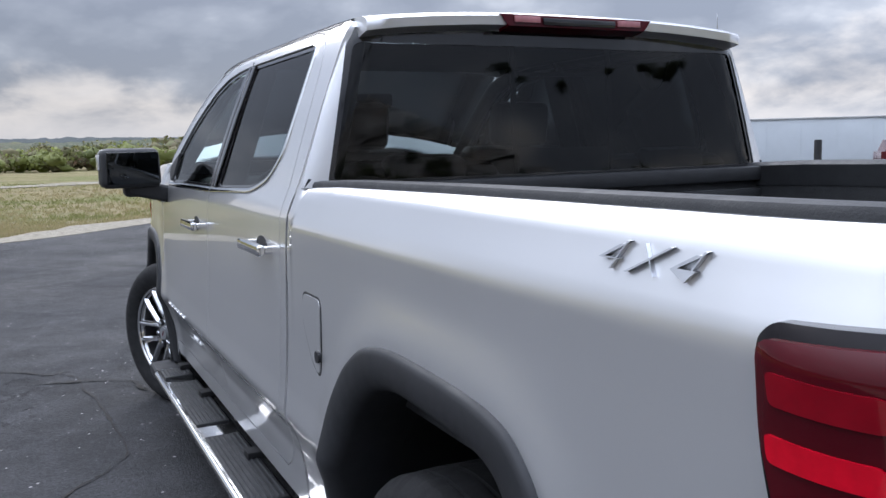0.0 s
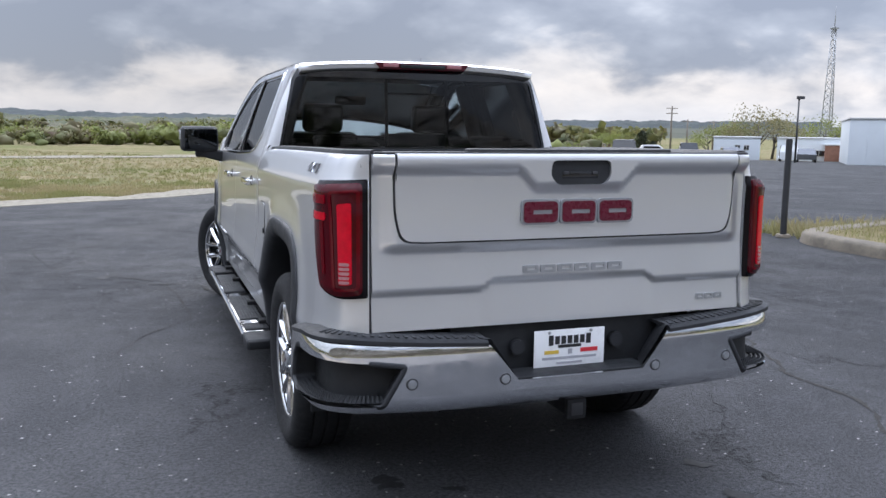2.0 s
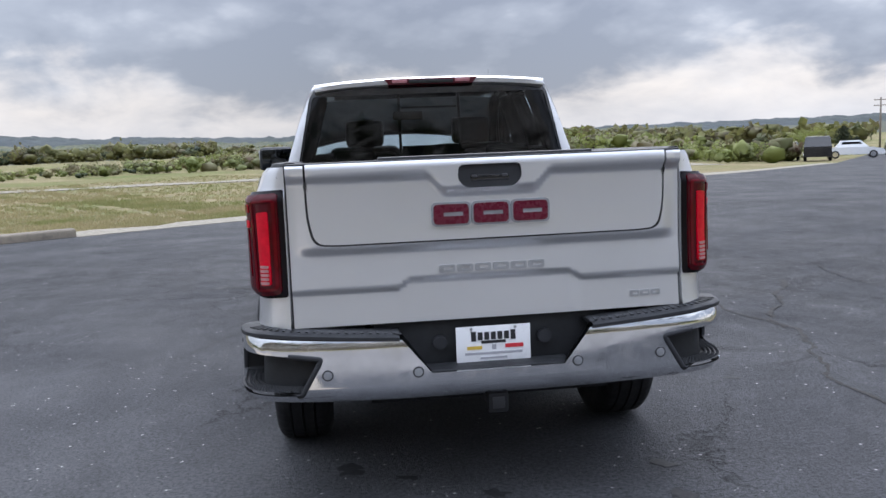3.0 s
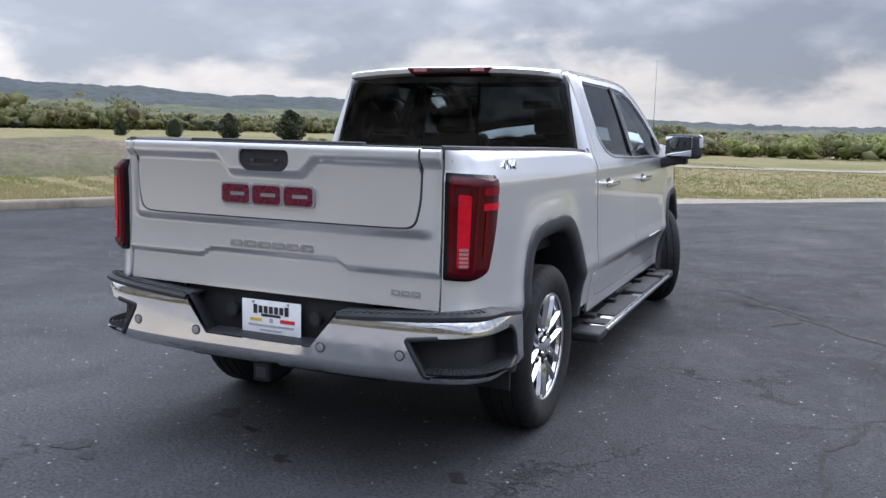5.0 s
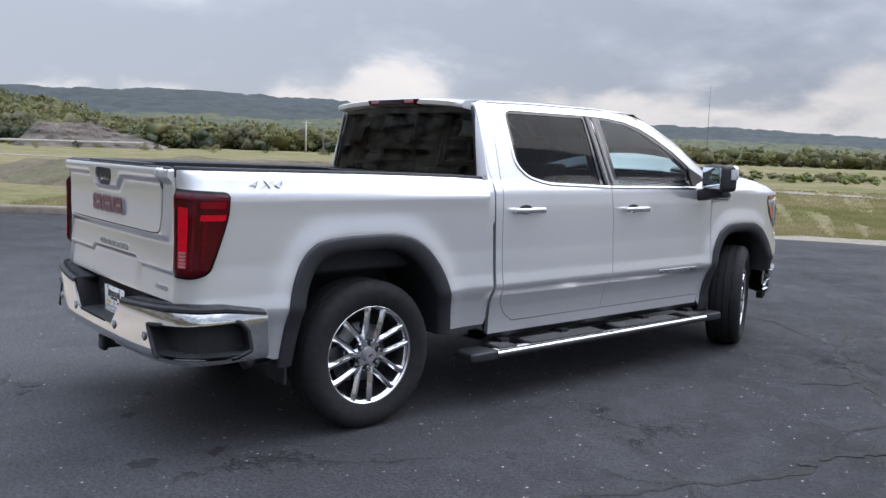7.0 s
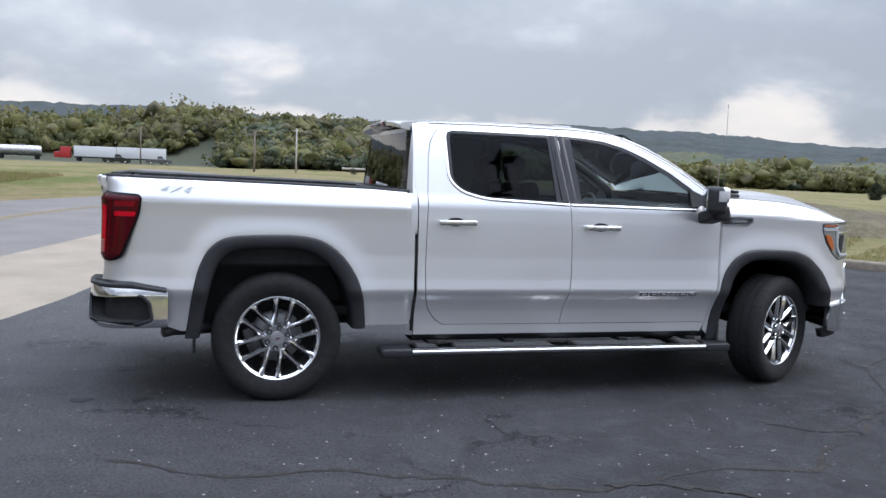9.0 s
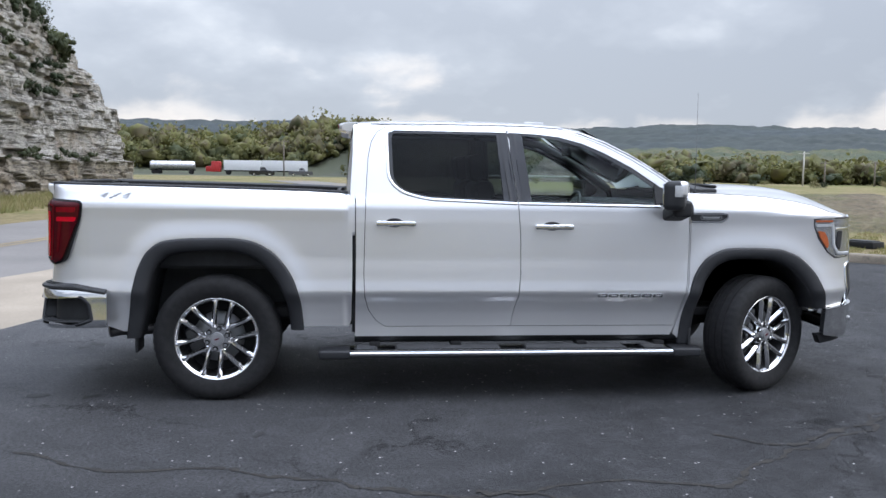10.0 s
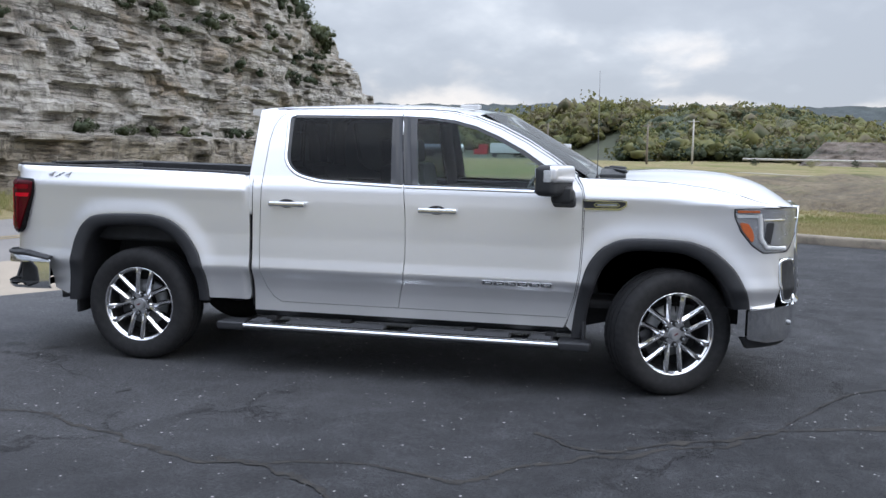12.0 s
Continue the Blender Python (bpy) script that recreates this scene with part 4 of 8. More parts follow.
def foliage(name, x, y, z, r, h, per, leaf, mat, label, seed):
    """Leafy crowns of radius r and height h at the points given, as one mass: lumpy hearts of close leaves with loose leaves round them."""
    per = max(30, int(per * 0.62))
    c, s = crowns(x, y, z - 0.1 * h, r, h, per, leaf, seed + 50)
    out = c - np.repeat(np.stack([x, y, z + 0.30 * h], 1), per, 0)
    out /= np.linalg.norm(out, axis=1)[:, None]
    v, f = quads(c, s, seed=seed + 99, out=out)
    g = np.random.default_rng(seed)
    nrm = out + g.normal(0, 0.22, out.shape)
    nrm /= np.linalg.norm(nrm, axis=1)[:, None]
    n, m = len(x), len(ICO_V)
    lobes = 4
    size = np.stack([r, r, h * 0.5], 1)[:, None, None]
    mid_ = g.normal(size=(n, lobes, 1, 3)) * np.array([0.34, 0.34, 0.26]) - np.array([0, 0, 0.12])
    lump = ICO_V[None, None] * (1 + 0.28 * g.normal(size=(n, lobes, m, 1))) * g.uniform(0.30, 0.58, (n, lobes, 1, 1))
    hv = ((lump + mid_) * size + np.stack([x, y, z + 0.45 * h], 1)[:, None, None]).reshape(-1, 3)
    n *= lobes
    hn = np.tile(ICO_V, (n, 1)) + g.normal(0, 0.35, (n * m, 3))
    hn /= np.linalg.norm(hn, axis=1)[:, None]
    hf = (ICO_F[None] + (len(v) + m * np.arange(n))[:, None, None]).reshape(-1, 3)
    tri = np.concatenate([f[:, [0, 1, 2]], f[:, [0, 2, 3]], hf])
    return fast_mesh(name, np.concatenate([v, hv]), tri, mat, label=label, kind="stuff", normals=np.concatenate([np.repeat(nrm, 4, 0), hn]))


def vnoise(x, y, seed=0):
    """Smooth value noise of whole-number cells, for arrays."""
    g = np.random.default_rng(seed).uniform(-1, 1, (256, 256))
    i, j = np.floor(x).astype(int), np.floor(y).astype(int)
    u, w = x - i, y - j
    u, w = u * u * (3 - 2 * u), w * w * (3 - 2 * w)
    q = lambda a, b: g[a % 256, b % 256]
    return (q(i, j) * (1 - u) + q(i + 1, j) * u) * (1 - w) + (q(i, j + 1) * (1 - u) + q(i + 1, j + 1) * u) * w


def canopy(name, a0, a1, r0, r1, cell, high, mat, label, seed):
    """An unbroken wood seen from afar: a sheet of bumpy tree tops over the land."""
    na_, nr_ = int(np.radians(a1 - a0) * (r0 + r1) / 2 / cell), int((r1 - r0) / cell / 1.6)
    aa, rr = np.meshgrid(np.radians(np.linspace(a0, a1, na_)), np.linspace(r0, r1, nr_))
    x, y = (rr * np.sin(aa)).ravel(), (rr * np.cos(aa)).ravel()
    s = 2.2 * cell
    top = 0.55 + 0.45 * vnoise(x / s, y / s, seed) + 0.30 * vnoise(x / s * 2.1, y / s * 2.1, seed + 1) + 0.5 * vnoise(x / s / 5, y / s / 5, seed + 2)
    rim = np.clip((rr.ravel() - r0) / (4 * cell), 0, 1)
    z = land_z(x, y) + high * top * rim - 0.6 * (1 - rim)
    f = np.array([(j * na_ + i, (j + 1) * na_ + i, (j + 1) * na_ + i + 1, j * na_ + i + 1) for j in range(nr_ - 1) for i in range(na_ - 1)])
    return fast_mesh(name, np.stack([x, y, z], 1), f, mat, label=label, kind="stuff", smooth=True)



canopy("hill_woods", -118, -89, 238, 360, 1.3, 3.2, CANOPY, "close-grown spring woods behind the lorry park", 52)
canopy("hill_woods", -89, -66.5, 181, 350, 1.3, 3.2, CANOPY, "close-grown spring woods on the near hill", 51)
woods("wooded_hill", 1300, -118, -67, 175, 310, (2.4, 4.4), (1.1, 1.6), WOODS, "budding spring trees on the near hill", 170, 0.215, 3, 1.0)
woods("lorry_park_trees", 520, -120, -88, 238, 300, (3.0, 5.0), (1.7, 2.3), WOODS, "budding olive and yellow-green trees behind the lorry park", 190, 0.215, 17, 1.0)
woods("cedar_belt", 900, -91, -66, 173, 262, (1.4, 2.8), (1.3, 1.9), DARKCEDAR, "dark green trees along the foot of the near hill", 150, 0.205, 13, 1.0)
woods("wooded_slope", 1100, -72, -24, 300, 620, (2.6, 4.4), (0.9, 1.3), WOODS, "mixed spring woods in the valley", 70, 0.30, 4, 1.2)
woods("valley_wood", 620, -69, -44, 192, 345, (1.3, 5.2), (1.1, 1.8), WOODS, "olive and yellow-green woods at the foot of the hills", 170, 0.215, 41, 1.0)
woods("valley_wood", 620, -46, -8, 195, 350, (1.0, 3.6), (1.0, 1.6), WOODS, "dull green woods beyond the field", 150, 0.215, 43, 1.0)
woods("valley_evergreens", 160, -69, -8, 188, 300, (1.5, 2.6), (1.2, 1.7), DARKCEDAR, "dark evergreens among the valley woods", 130, 0.215, 45, 1.0)
woods("valley_trees", 800, -66, 22, 215, 420, (1.6, 3.0), (0.8, 1.2), WOODS, "green scrub and trees beyond the field", 110, 0.23, 5, 1.0)
canopy("valley_scrub", -67, 22, 235, 430, 1.8, 2.2, CANOPY, "low spring scrub in the valley", 55)
canopy("valley_woods", -84, 24, 420, 900, 3.6, 4.0, CANOPY, "unbroken spring woods filling the valley", 61)
canopy("far_woods", -128, 44, 880, 1800, 7.0, 6.0, FARWOODS, "wooded ridge far off, tinted blue-green for haze", 71)
g = np.random.default_rng(8)
n = 460
az_ = g.uniform(-34, 30, n)
r_ = g.uniform(60, 88, n)
high_ = np.interp(az_, [-34, -20, -12, -5, 0, 30], [0.55, 0.8, 1.15, 1.6, 1.95, 2.1]) * g.uniform(0.55, 1.15, n)
sx_, sy_ = r_ * np.sin(np.radians(az_)), r_ * np.cos(np.radians(az_))
for lot_, m_, lb_ in ((0, "BUDDING", "budding olive and brown shrubs at the far side of the field"), (1, "FRESH", "fresh green shrubs at the far side of the field"), (2, "DARKCEDAR", "dark evergreen shrubs at the far side of the field")):
    own = (np.arange(n) % 7 < 3) if lot_ == 0 else (np.arange(n) % 7 == 6) if lot_ == 2 else (np.arange(n) % 7 >= 3) & (np.arange(n) % 7 < 6)
    k_ = 0.6 if lot_ == 2 else 1.0
    foliage("field_scrub", sx_[own], sy_[own], land_z(sx_[own], sy_[own]) - 0.05, 0.75 * high_[own] * k_, high_[own] * k_, 260, 0.16, {"BUDDING": BUDDING, "FRESH": FRESH, "DARKCEDAR": DARKCEDAR}[m_], lb_, 8 + lot_)
woods("rear_woods", 400, 120, 250, 120, 420, (3.5, 7), (1.2, 1.8), WOODS, "woods behind the road", 30, 0.5, 9)
woods("lot_woods", 260, 8, 34, 190, 420, (2.5, 5), (0.8, 1.2), WOODS, "dark trees beyond the far lot", 40, 0.45, 10)


def cedar(x, y, h, w, seed, zoff=0.0):
    root = empty("cedar_tree", "small dark green cedar standing in the field", "tree", "cedars in the field", at=pose(x, y, float(land_z(x, y)) - 0.05 + zoff))
    part("trunk", *tube([(0, 0, -0.1), (0.02, 0, h * 0.5), (0, 0, h * 0.9)], [0.07, 0.05, 0.02], 6), BARK, root)
    g = np.random.default_rng(seed)
    n = 2600
    t = g.uniform(0, 1, n) ** 1.25
    a = g.uniform(0, 2 * np.pi, n)
    rr = w * 0.5 * np.clip(1 - t ** 2.2, 0, 1) ** 0.6 * (0.55 + 0.45 * np.clip(t / 0.25, 0, 1)) * np.sqrt(g.uniform(0.15, 1, n)) * (0.75 + 0.35 * np.sin(a * 3 + t * 9 + seed))
    c = np.stack([rr * np.cos(a), rr * np.sin(a), 0.05 + t * h], 1)
    v, f = quads(c, w * 0.085 * g.uniform(0.5, 1.3, n), seed=seed, aspect=0.6)
    fast_mesh("crown", v, f, CEDAR, root)
    return root


for i, (x, y, h, w) in enumerate(((-59, 74, 2.75, 3.1), (-51.5, 75, 3.2, 4.0), (-72, 80, 2.0, 2.4), (-69, 76, 1.5, 1.4), (-66.5, 74, 1.9, 1.6), (-77, 76, 2.0, 2.2), (-63, 80, 1.1, 1.5))):
    cedar(x, y, h, w, 30 + i)


def broad_tree(x, y, h, w, mat, seed, label, leaves=1400, z0=None):
    root = empty("tree", label, "tree", at=pose(x, y, (float(land_z(x, y)) if z0 is None else z0) - 0.1))
    g = np.random.default_rng(seed)
    v, f = tube([(0, 0, -0.2), (0.05 * h, 0.0, h * 0.3), (0.02 * h, 0.03 * h, h * 0.75)], [0.035 * h, 0.026 * h, 0.008 * h], 8)
    v, f = list(v), list(f)
    tips = []
    for k in range(9):
        a, s = g.uniform(0, 6.28), g.uniform(0.25, 0.6)
        e = Vector((math.cos(a) * w * 0.42, math.sin(a) * w * 0.42, h * g.uniform(0.5, 0.9)))
        b = Vector((0.04 * h, 0.0, h * s * 0.9))
        tv, tf = tube([b, b.lerp(e, 0.5) + Vector((0, 0, 0.04 * h)), e], [0.012 * h, 0.008 * h, 0.003 * h], 5)
        f += [tuple(i + len(v) for i in q) for q in tf]
        v += list(tv)
        tips.append(e)
    part("trunk", v, f, BARK, root)
    tips = np.array([tuple(t) for t in tips] + [(0, 0, h * 0.9)])
    c = tips[g.integers(0, len(tips), leaves)] + g.normal(size=(leaves, 3)) * np.array([w * 0.13, w * 0.13, h * 0.10])
    qv, qf = quads(c, h * 0.045 * g.uniform(0.5, 1.4, leaves), seed=seed, aspect=0.7)
    fast_mesh("crown", qv, qf, mat, root)
    return root


def polar(az, r, ox=-1.5, oy=-3.5):
    return ox + r * math.sin(radians(az)), oy + r * math.cos(radians(az))


for i, (az, r, h, w, m_) in enumerate(((36.9, 118, 4.0, 4.0, FRESH), (37.8, 121, 4.4, 4.5, BUDDING), (38.8, 123, 4.8, 5, FRESH), (39.9, 120, 6.4, 6, BUDDING), (40.8, 123, 5.8, 6, BUDDING), (43.8, 126, 5.6, 5.4, FRESH), (41.9, 130, 4.8, 4.4, BUDDING), (31.2, 125, 3.4, 3.4, FRESH), (30.3, 128, 3.4, 3.4, FRESH))):
    broad_tree(*polar(az, r), h, w, m_, 60 + i, "budding spring tree with pale green leaves beside the sheds")
cedar(*polar(32.8, 105), 3.2, 2.6, 44)
cedar(*polar(33.5, 108), 2.0, 1.8, 45)


def bush(x, y, h, w, mat, seed, label):
    g = np.random.default_rng(seed)
    z = float(land_z(x, y))
    c, s = crowns(np.array([x]), np.array([y]), np.array([z - 0.1 * h]), np.array([w * 0.55]), np.array([h]), 420, 0.22, seed)
    v, f = quads(c, s * 0.8, seed=seed, aspect=0.6)
    return tagged(fast_mesh("bush", v, f, mat), label, "bush")


bush(-12.85, 14.9, 0.62, 0.50, CEDAR, 71, "dark round shrub beside the kerb post")
bush(-24, 23.5, 0.9, 1.3, BUDDING, 72, "dry brown shrub in the field")
bush(-20, 21, 0.5, 0.8, BUDDING, 73, "dry brown shrub in the field")
bush(-33, 20, 0.8, 1.0, BUDDING, 74, "dry brown shrub in the field")
for i in range(14):
    x, y = polar(-80 + i * 1.9 + 0.7 * math.sin(i * 3), 135 + 12 * math.sin(i * 2.1), 0, 0)
    bush(x, y, 1.0 + 0.5 * math.sin(i * 1.3) ** 2, 1.6, BUDDING if i % 3 else CEDAR, 80 + i, "small shrub on the far bank")

# shrubs and small cedars along the brow of the cut
g = np.random.default_rng(21)
n = 420
cx = g.uniform(-53, 20, n)
over = g.uniform(-1.3, 0.9, n)
tz = np.interp(cx, cols, top_z)
cy = -15.4 - 0.11 * tz - 1.35 - np.where(over > 0, over * 2.2, over * 0.11) + g.normal(0, 0.2, n)
cz = tz + over * 0.72 - 0.2
r = g.uniform(0.22, 0.62, n)
foliage("cliff_shrubs", cx, cy, cz, r, r * g.uniform(1.3, 2.4, n), 260, 0.17, DARKCEDAR, "dark cedars and scrub on the brow of the cut", 22)
n = 280
cx = g.uniform(-54, 20, n)
zz = g.choice([1.95, 5.7, 7.0, 7.4, 7.8, 8.2], n) + g.normal(0, 0.2, n)
cy = -15.4 - 0.13 * zz - np.where(zz > 1.9, 0.6, 0) - np.where(zz > 5.4, 0.6, 0) + g.uniform(-0.1, 0.45, n)
r = g.uniform(0.14, 0.44, n)
foliage("ledge_shrubs", cx, cy, zz, r, r * 1.5, 340, 0.2, DARKCEDAR, "dark scrub growing on ledges of the cut", 24)
n = 60
cx = g.uniform(-38, 10, n)
tz = np.interp(cx, cols, top_z)
foliage("brow_trees", cx, np.full(n, -20.0) - g.uniform(0, 4, n), tz + 0.7, g.uniform(0.35, 0.6, n), g.uniform(0.8, 1.5, n), 320, 0.15, DARKCEDAR, "small dark cedars above the cut", 26)

# grass tufts on the near edge of the field and on the verges


def tufts(name, n, where, h, label, seed, mat=None):
    g = np.random.default_rng(seed)
    x, y = where(g, n)
    k = 7
    bx = x[:, None] + g.normal(0, 0.05, (n, k))
    by = y[:, None] + g.normal(0, 0.05, (n, k))
    bz = land_z(bx.ravel(), by.ravel()).reshape(n, k) - 0.06
    hh = h * g.uniform(0.4, 1.3, (n, k))
    lean = g.normal(0, 0.35, (n, k, 2)) * hh[:, :, None]
    a = g.uniform(0, np.pi, (n, k))
    w = 0.012 + 0.010 * g.uniform(0, 1, (n, k))
    dx, dy = np.cos(a) * w, np.sin(a) * w
    p0 = np.stack([bx - dx, by - dy, bz], 2)
    p1 = np.stack([bx + dx, by + dy, bz], 2)
    p2 = np.stack([bx + lean[:, :, 0], by + lean[:, :, 1], bz + hh], 2)
    v = np.stack([p0, p1, p2], 2).reshape(-1, 3)
    return fast_mesh(name, v, np.arange(len(v)).reshape(-1, 3), mat or GRASS, label=label, kind="stuff")


def beyond_edge(g, n):
    q = np.array([p for p in EDGE])
    i = g.integers(0, len(q) - 1, n)
    t = g.uniform(0, 1, n)
    p = q[i] * (1 - t)[:, None] + q[i + 1] * t[:, None]
    d = q[i + 1] - q[i]
    d /= np.linalg.norm(d, axis=1)[:, None]
    off = 0.5 + np.where(p[:, 1] > 12, 0.7, 0.0) + 30 * g.uniform(0, 1, n) ** 1.6
    p = p + np.stack([-d[:, 1], d[:, 0]], 1) * off[:, None]
    return p[:, 0], p[:, 1]


tufts("field_grass", 26000, beyond_edge, 0.075, "rough spring grass at the edge of the lot", 31)
tufts("island_grass", 2600, lambda g, n: (g.uniform(7.2, 13, n), g.uniform(1.5, 6.6, n)), 0.24, "grass on the kerbed island", 32)
tufts("cliff_grass", 3500, lambda g, n: (g.uniform(-60, 0, n), g.uniform(-15.2, -10.2, n)), 0.3, "grass at the foot of the cut", 33)

# ---- poles, tower and far buildings ----


def utility_pole(x, y, h, arms=1, mat=None, label="weathered wooden utility pole with a crossarm", z=None):
    root = empty("utility_pole", label, "pole", "utility poles", at=pose(x, y, float(land_z(x, y)) if z is None else z, 0, 0, math.degrees(math.atan2(-x, y)) * 1.0))
    part("shaft", *tube([(0, 0, -0.3), (0, 0, h * 0.5), (0, 0, h)], [0.17, 0.15, 0.11], 8), mat or WOODPOLE, root)
    for i in range(arms):
        bm_part("crossarm", box_bm((1.8, 0.1, 0.12), (0, 0, h - 0.35 - 0.8 * i), 0.01), mat or WOODPOLE, root)
    return root


utility_pole(-138, 14.3, 7.2, 1, PALEPOLE)
utility_pole(-126, 6.8, 6.0, 1)
utility_pole(-193, -14, 8.2, 1)
utility_pole(-149, 92, 4.6, 1)
utility_pole(-147, 101, 4.8, 1)
utility_pole(*polar(34.6, 142), 7.6, 2)
utility_pole(*polar(35.6, 150), 5.6, 1)
utility_pole(*polar(37.2, 165), 5.6, 1)
utility_pole(*polar(-60.5, 170, 6, 0), 6.2, 1, PALEPOLE)

tower = empty("radio_tower", "tall guyed lattice radio tower of galvanised steel", "tower", at=pose(161, 166, float(land_z(161, 166)) - 0.2))
TH = 29.5
for k in range(3):
    a = 2 * math.pi * k / 3
    part("leg", *tube([(1.7 * math.cos(a), 1.7 * math.sin(a), 0), (0.55 * math.cos(a), 0.55 * math.sin(a), TH)], 0.11, 6), GALV, tower)
for i in range(15):
    z0, z1 = TH * i / 15, TH * (i + 1) / 15
    r0, r1 = 1.7 - 1.15 * i / 15, 1.7 - 1.15 * (i + 1) / 15
    vs, fs = [], []
    for k in range(3):
        a, b = 2 * math.pi * k / 3, 2 * math.pi * (k + 1) / 3
        for p, q in (((r0, a, z0), (r1, b, z1)), ((r0, b, z0), (r1, a, z1)), ((r1, a, z1), (r1, b, z1))):
            tv, tf = tube([(p[0] * math.cos(p[1]), p[0] * math.sin(p[1]), p[2]), (q[0] * math.cos(q[1]), q[0] * math.sin(q[1]), q[2])], 0.045, 4)
            fs += [tuple(j + len(vs) for j in t_) for t_ in tf]
            vs += list(tv)
    part("lattice_brace", vs, fs, GALV, tower)
part("mast", *tube([(0, 0, TH), (0, 0, TH + 5)], [0.12, 0.05], 6), GALV, tower)
bm_part("antenna_platform", cyl_bm(1.0, 0.25, (0, 0, TH - 0.3), seg=12), GALV, tower)


def yard_lamp(x, y, h):
    root = empty("yard_lamp", "slim dark yard lamp on a tall pole", "lamp", at=pose(x, y, float(land_z(x, y))))
    part("pole", *tube([(0, 0, -0.1), (0, 0, h)], [0.11, 0.08], 8), DARKPOLE, root)
    bm_part("lamp_head", box_bm((0.75, 0.35, 0.3), (0.2, 0, h + 0.1), 0.05), DARKPOLE, root)


yard_lamp(*polar(42.2, 92), 6.3)

pl = empty("light_pole", "square bronze light pole on a round concrete base", "street lamp", at=pose(8.85, 5.1, 0.12))
bm_part("concrete_base", cyl_bm(0.34, 0.80, (0, 0, 0.40), seg=32, bevel=0.02), CONCRETE, pl, "rough round concrete footing")
bm_part("base_plate", box_bm((0.36, 0.36, 0.06), (0, 0, 0.83), 0.01), DARKPOLE, pl)
bm_part("pole_shaft", box_bm((0.17, 0.17, 7.4), (0, 0, 4.5), 0.02), DARKPOLE, pl)
bm_part("strap", box_bm((0.19, 0.19, 0.05), (0, 0, 2.15), 0.01), GALV, pl)
bm_part("lamp_head", box_bm((0.9, 0.4, 0.18), (-0.5, 0, 8.2), 0.05), DARKPOLE, pl)
po = empty("bollard_post", "thin dark steel post standing at the kerb corner", "post", at=pose(7.12, 5.82, 0.0))
bm_part("post_shaft", cyl_bm(0.045, 1.40, (0, 0, 0.70), seg=16, bevel=0.008), DARKPOLE, po)
bm_part("footing", cyl_bm(0.10, 0.05, (0, 0, 0.022), seg=16, bevel=0.01), CONCRETE, po)
mk = empty("marker_post", "thin pale marker post in the grass", "post", at=pose(-12.75, 14.75, 0.0))
bm_part("stake", box_bm((0.03, 0.03, 0.84), (0, 0, 0.40), 0.005), WOODPOLE, mk)
bm_part("tip", box_bm((0.11, 0.02, 0.18), (0, -0.03, 0.80), 0.004), AMBER, mk)
st = empty("storm_drain", "dark iron storm drain frame in the grass", "drain", at=pose(-11.6, 12.5, -0.04, 0, 0, 30))
bm_part("frame", box_bm((0.75, 0.5, 0.14), (0, 0, 0.07), 0.02), UNDER, st)
bm_part("grate", box_bm((0.6, 0.36, 0.03), (0, 0, 0.15), 0.005), BLACK, st)


def shed(name, x, y, yaw, size, z, mat, windows, label, roof_over=0.25, ribs=0):
    root = empty(name, label, "building", at=pose(x, y, z, 0, 0, yaw))
    w, d, h = size
    bm_part("wall", box_bm((w, d, h), (0, d / 2, h / 2), 0.02), mat, root)
    bm_part("roof", box_bm((w + roof_over, d + roof_over, 0.14), (0, d / 2, h + 0.07), 0.02), SHEDROOF, root)
    for i in range(ribs):
        bm_part("wall_rib", box_bm((0.06, 0.05, h - 0.1), (-w / 2 + (i + 0.5) * w / ribs, -0.02, h / 2), 0.01), mat, root)
    for wx, wz, ww, wh in windows:
        win = bm_part("window", box_bm((ww, 0.08, wh), (wx, -0.02, wz), 0.01), GLOSSB, root, "dark window pane")
        bm_part("window_frame", join_bm(box_bm((ww + 0.12, 0.05, 0.06), (wx, -0.07, wz + wh / 2), 0), box_bm((ww + 0.12, 0.05, 0.06), (wx, -0.07, wz - wh / 2), 0), box_bm((0.05, 0.05, wh), (wx, -0.075, wz), 0)), PALEPOLE, win)
    return root


bx, by = polar(45.2, 86)
shed("metal_building", bx + 30 * 0.73, by - 30 * 0.68, -43.0, (60, 26, 4.75), -2.1, WHITEWALL, [], "long pale metal-clad warehouse with a low roof", 0.2, 20)
x, y = polar(38.7, 108)
shed("white_shed", x, y, -39, (5.3, 6, 3.1), -2.45, WHITEWALL, [(0.1, 1.95, 0.55, 0.55), (1.1, 1.95, 0.55, 0.55)], "small white shed with two dark windows")
x, y = polar(43.2, 116)
shed("garage", x, y, -43, (8.6, 8, 3.4), -2.8, WHITEWALL, [(-2.6, 1.6, 2.0, 0.7), (0.6, 1.6, 2.0, 0.7)], "low white garage with two long window bands")
x, y = polar(44.5, 113)
shed("brick_hut", x, y, -43, (2.6, 3, 2.6), -2.75, simple("brown_brick", (0.26, 0.13, 0.09), 0.85, 0, 0.2, 2), [], "small brown brick hut beside the garage")

# ---- parked vehicles far off ----


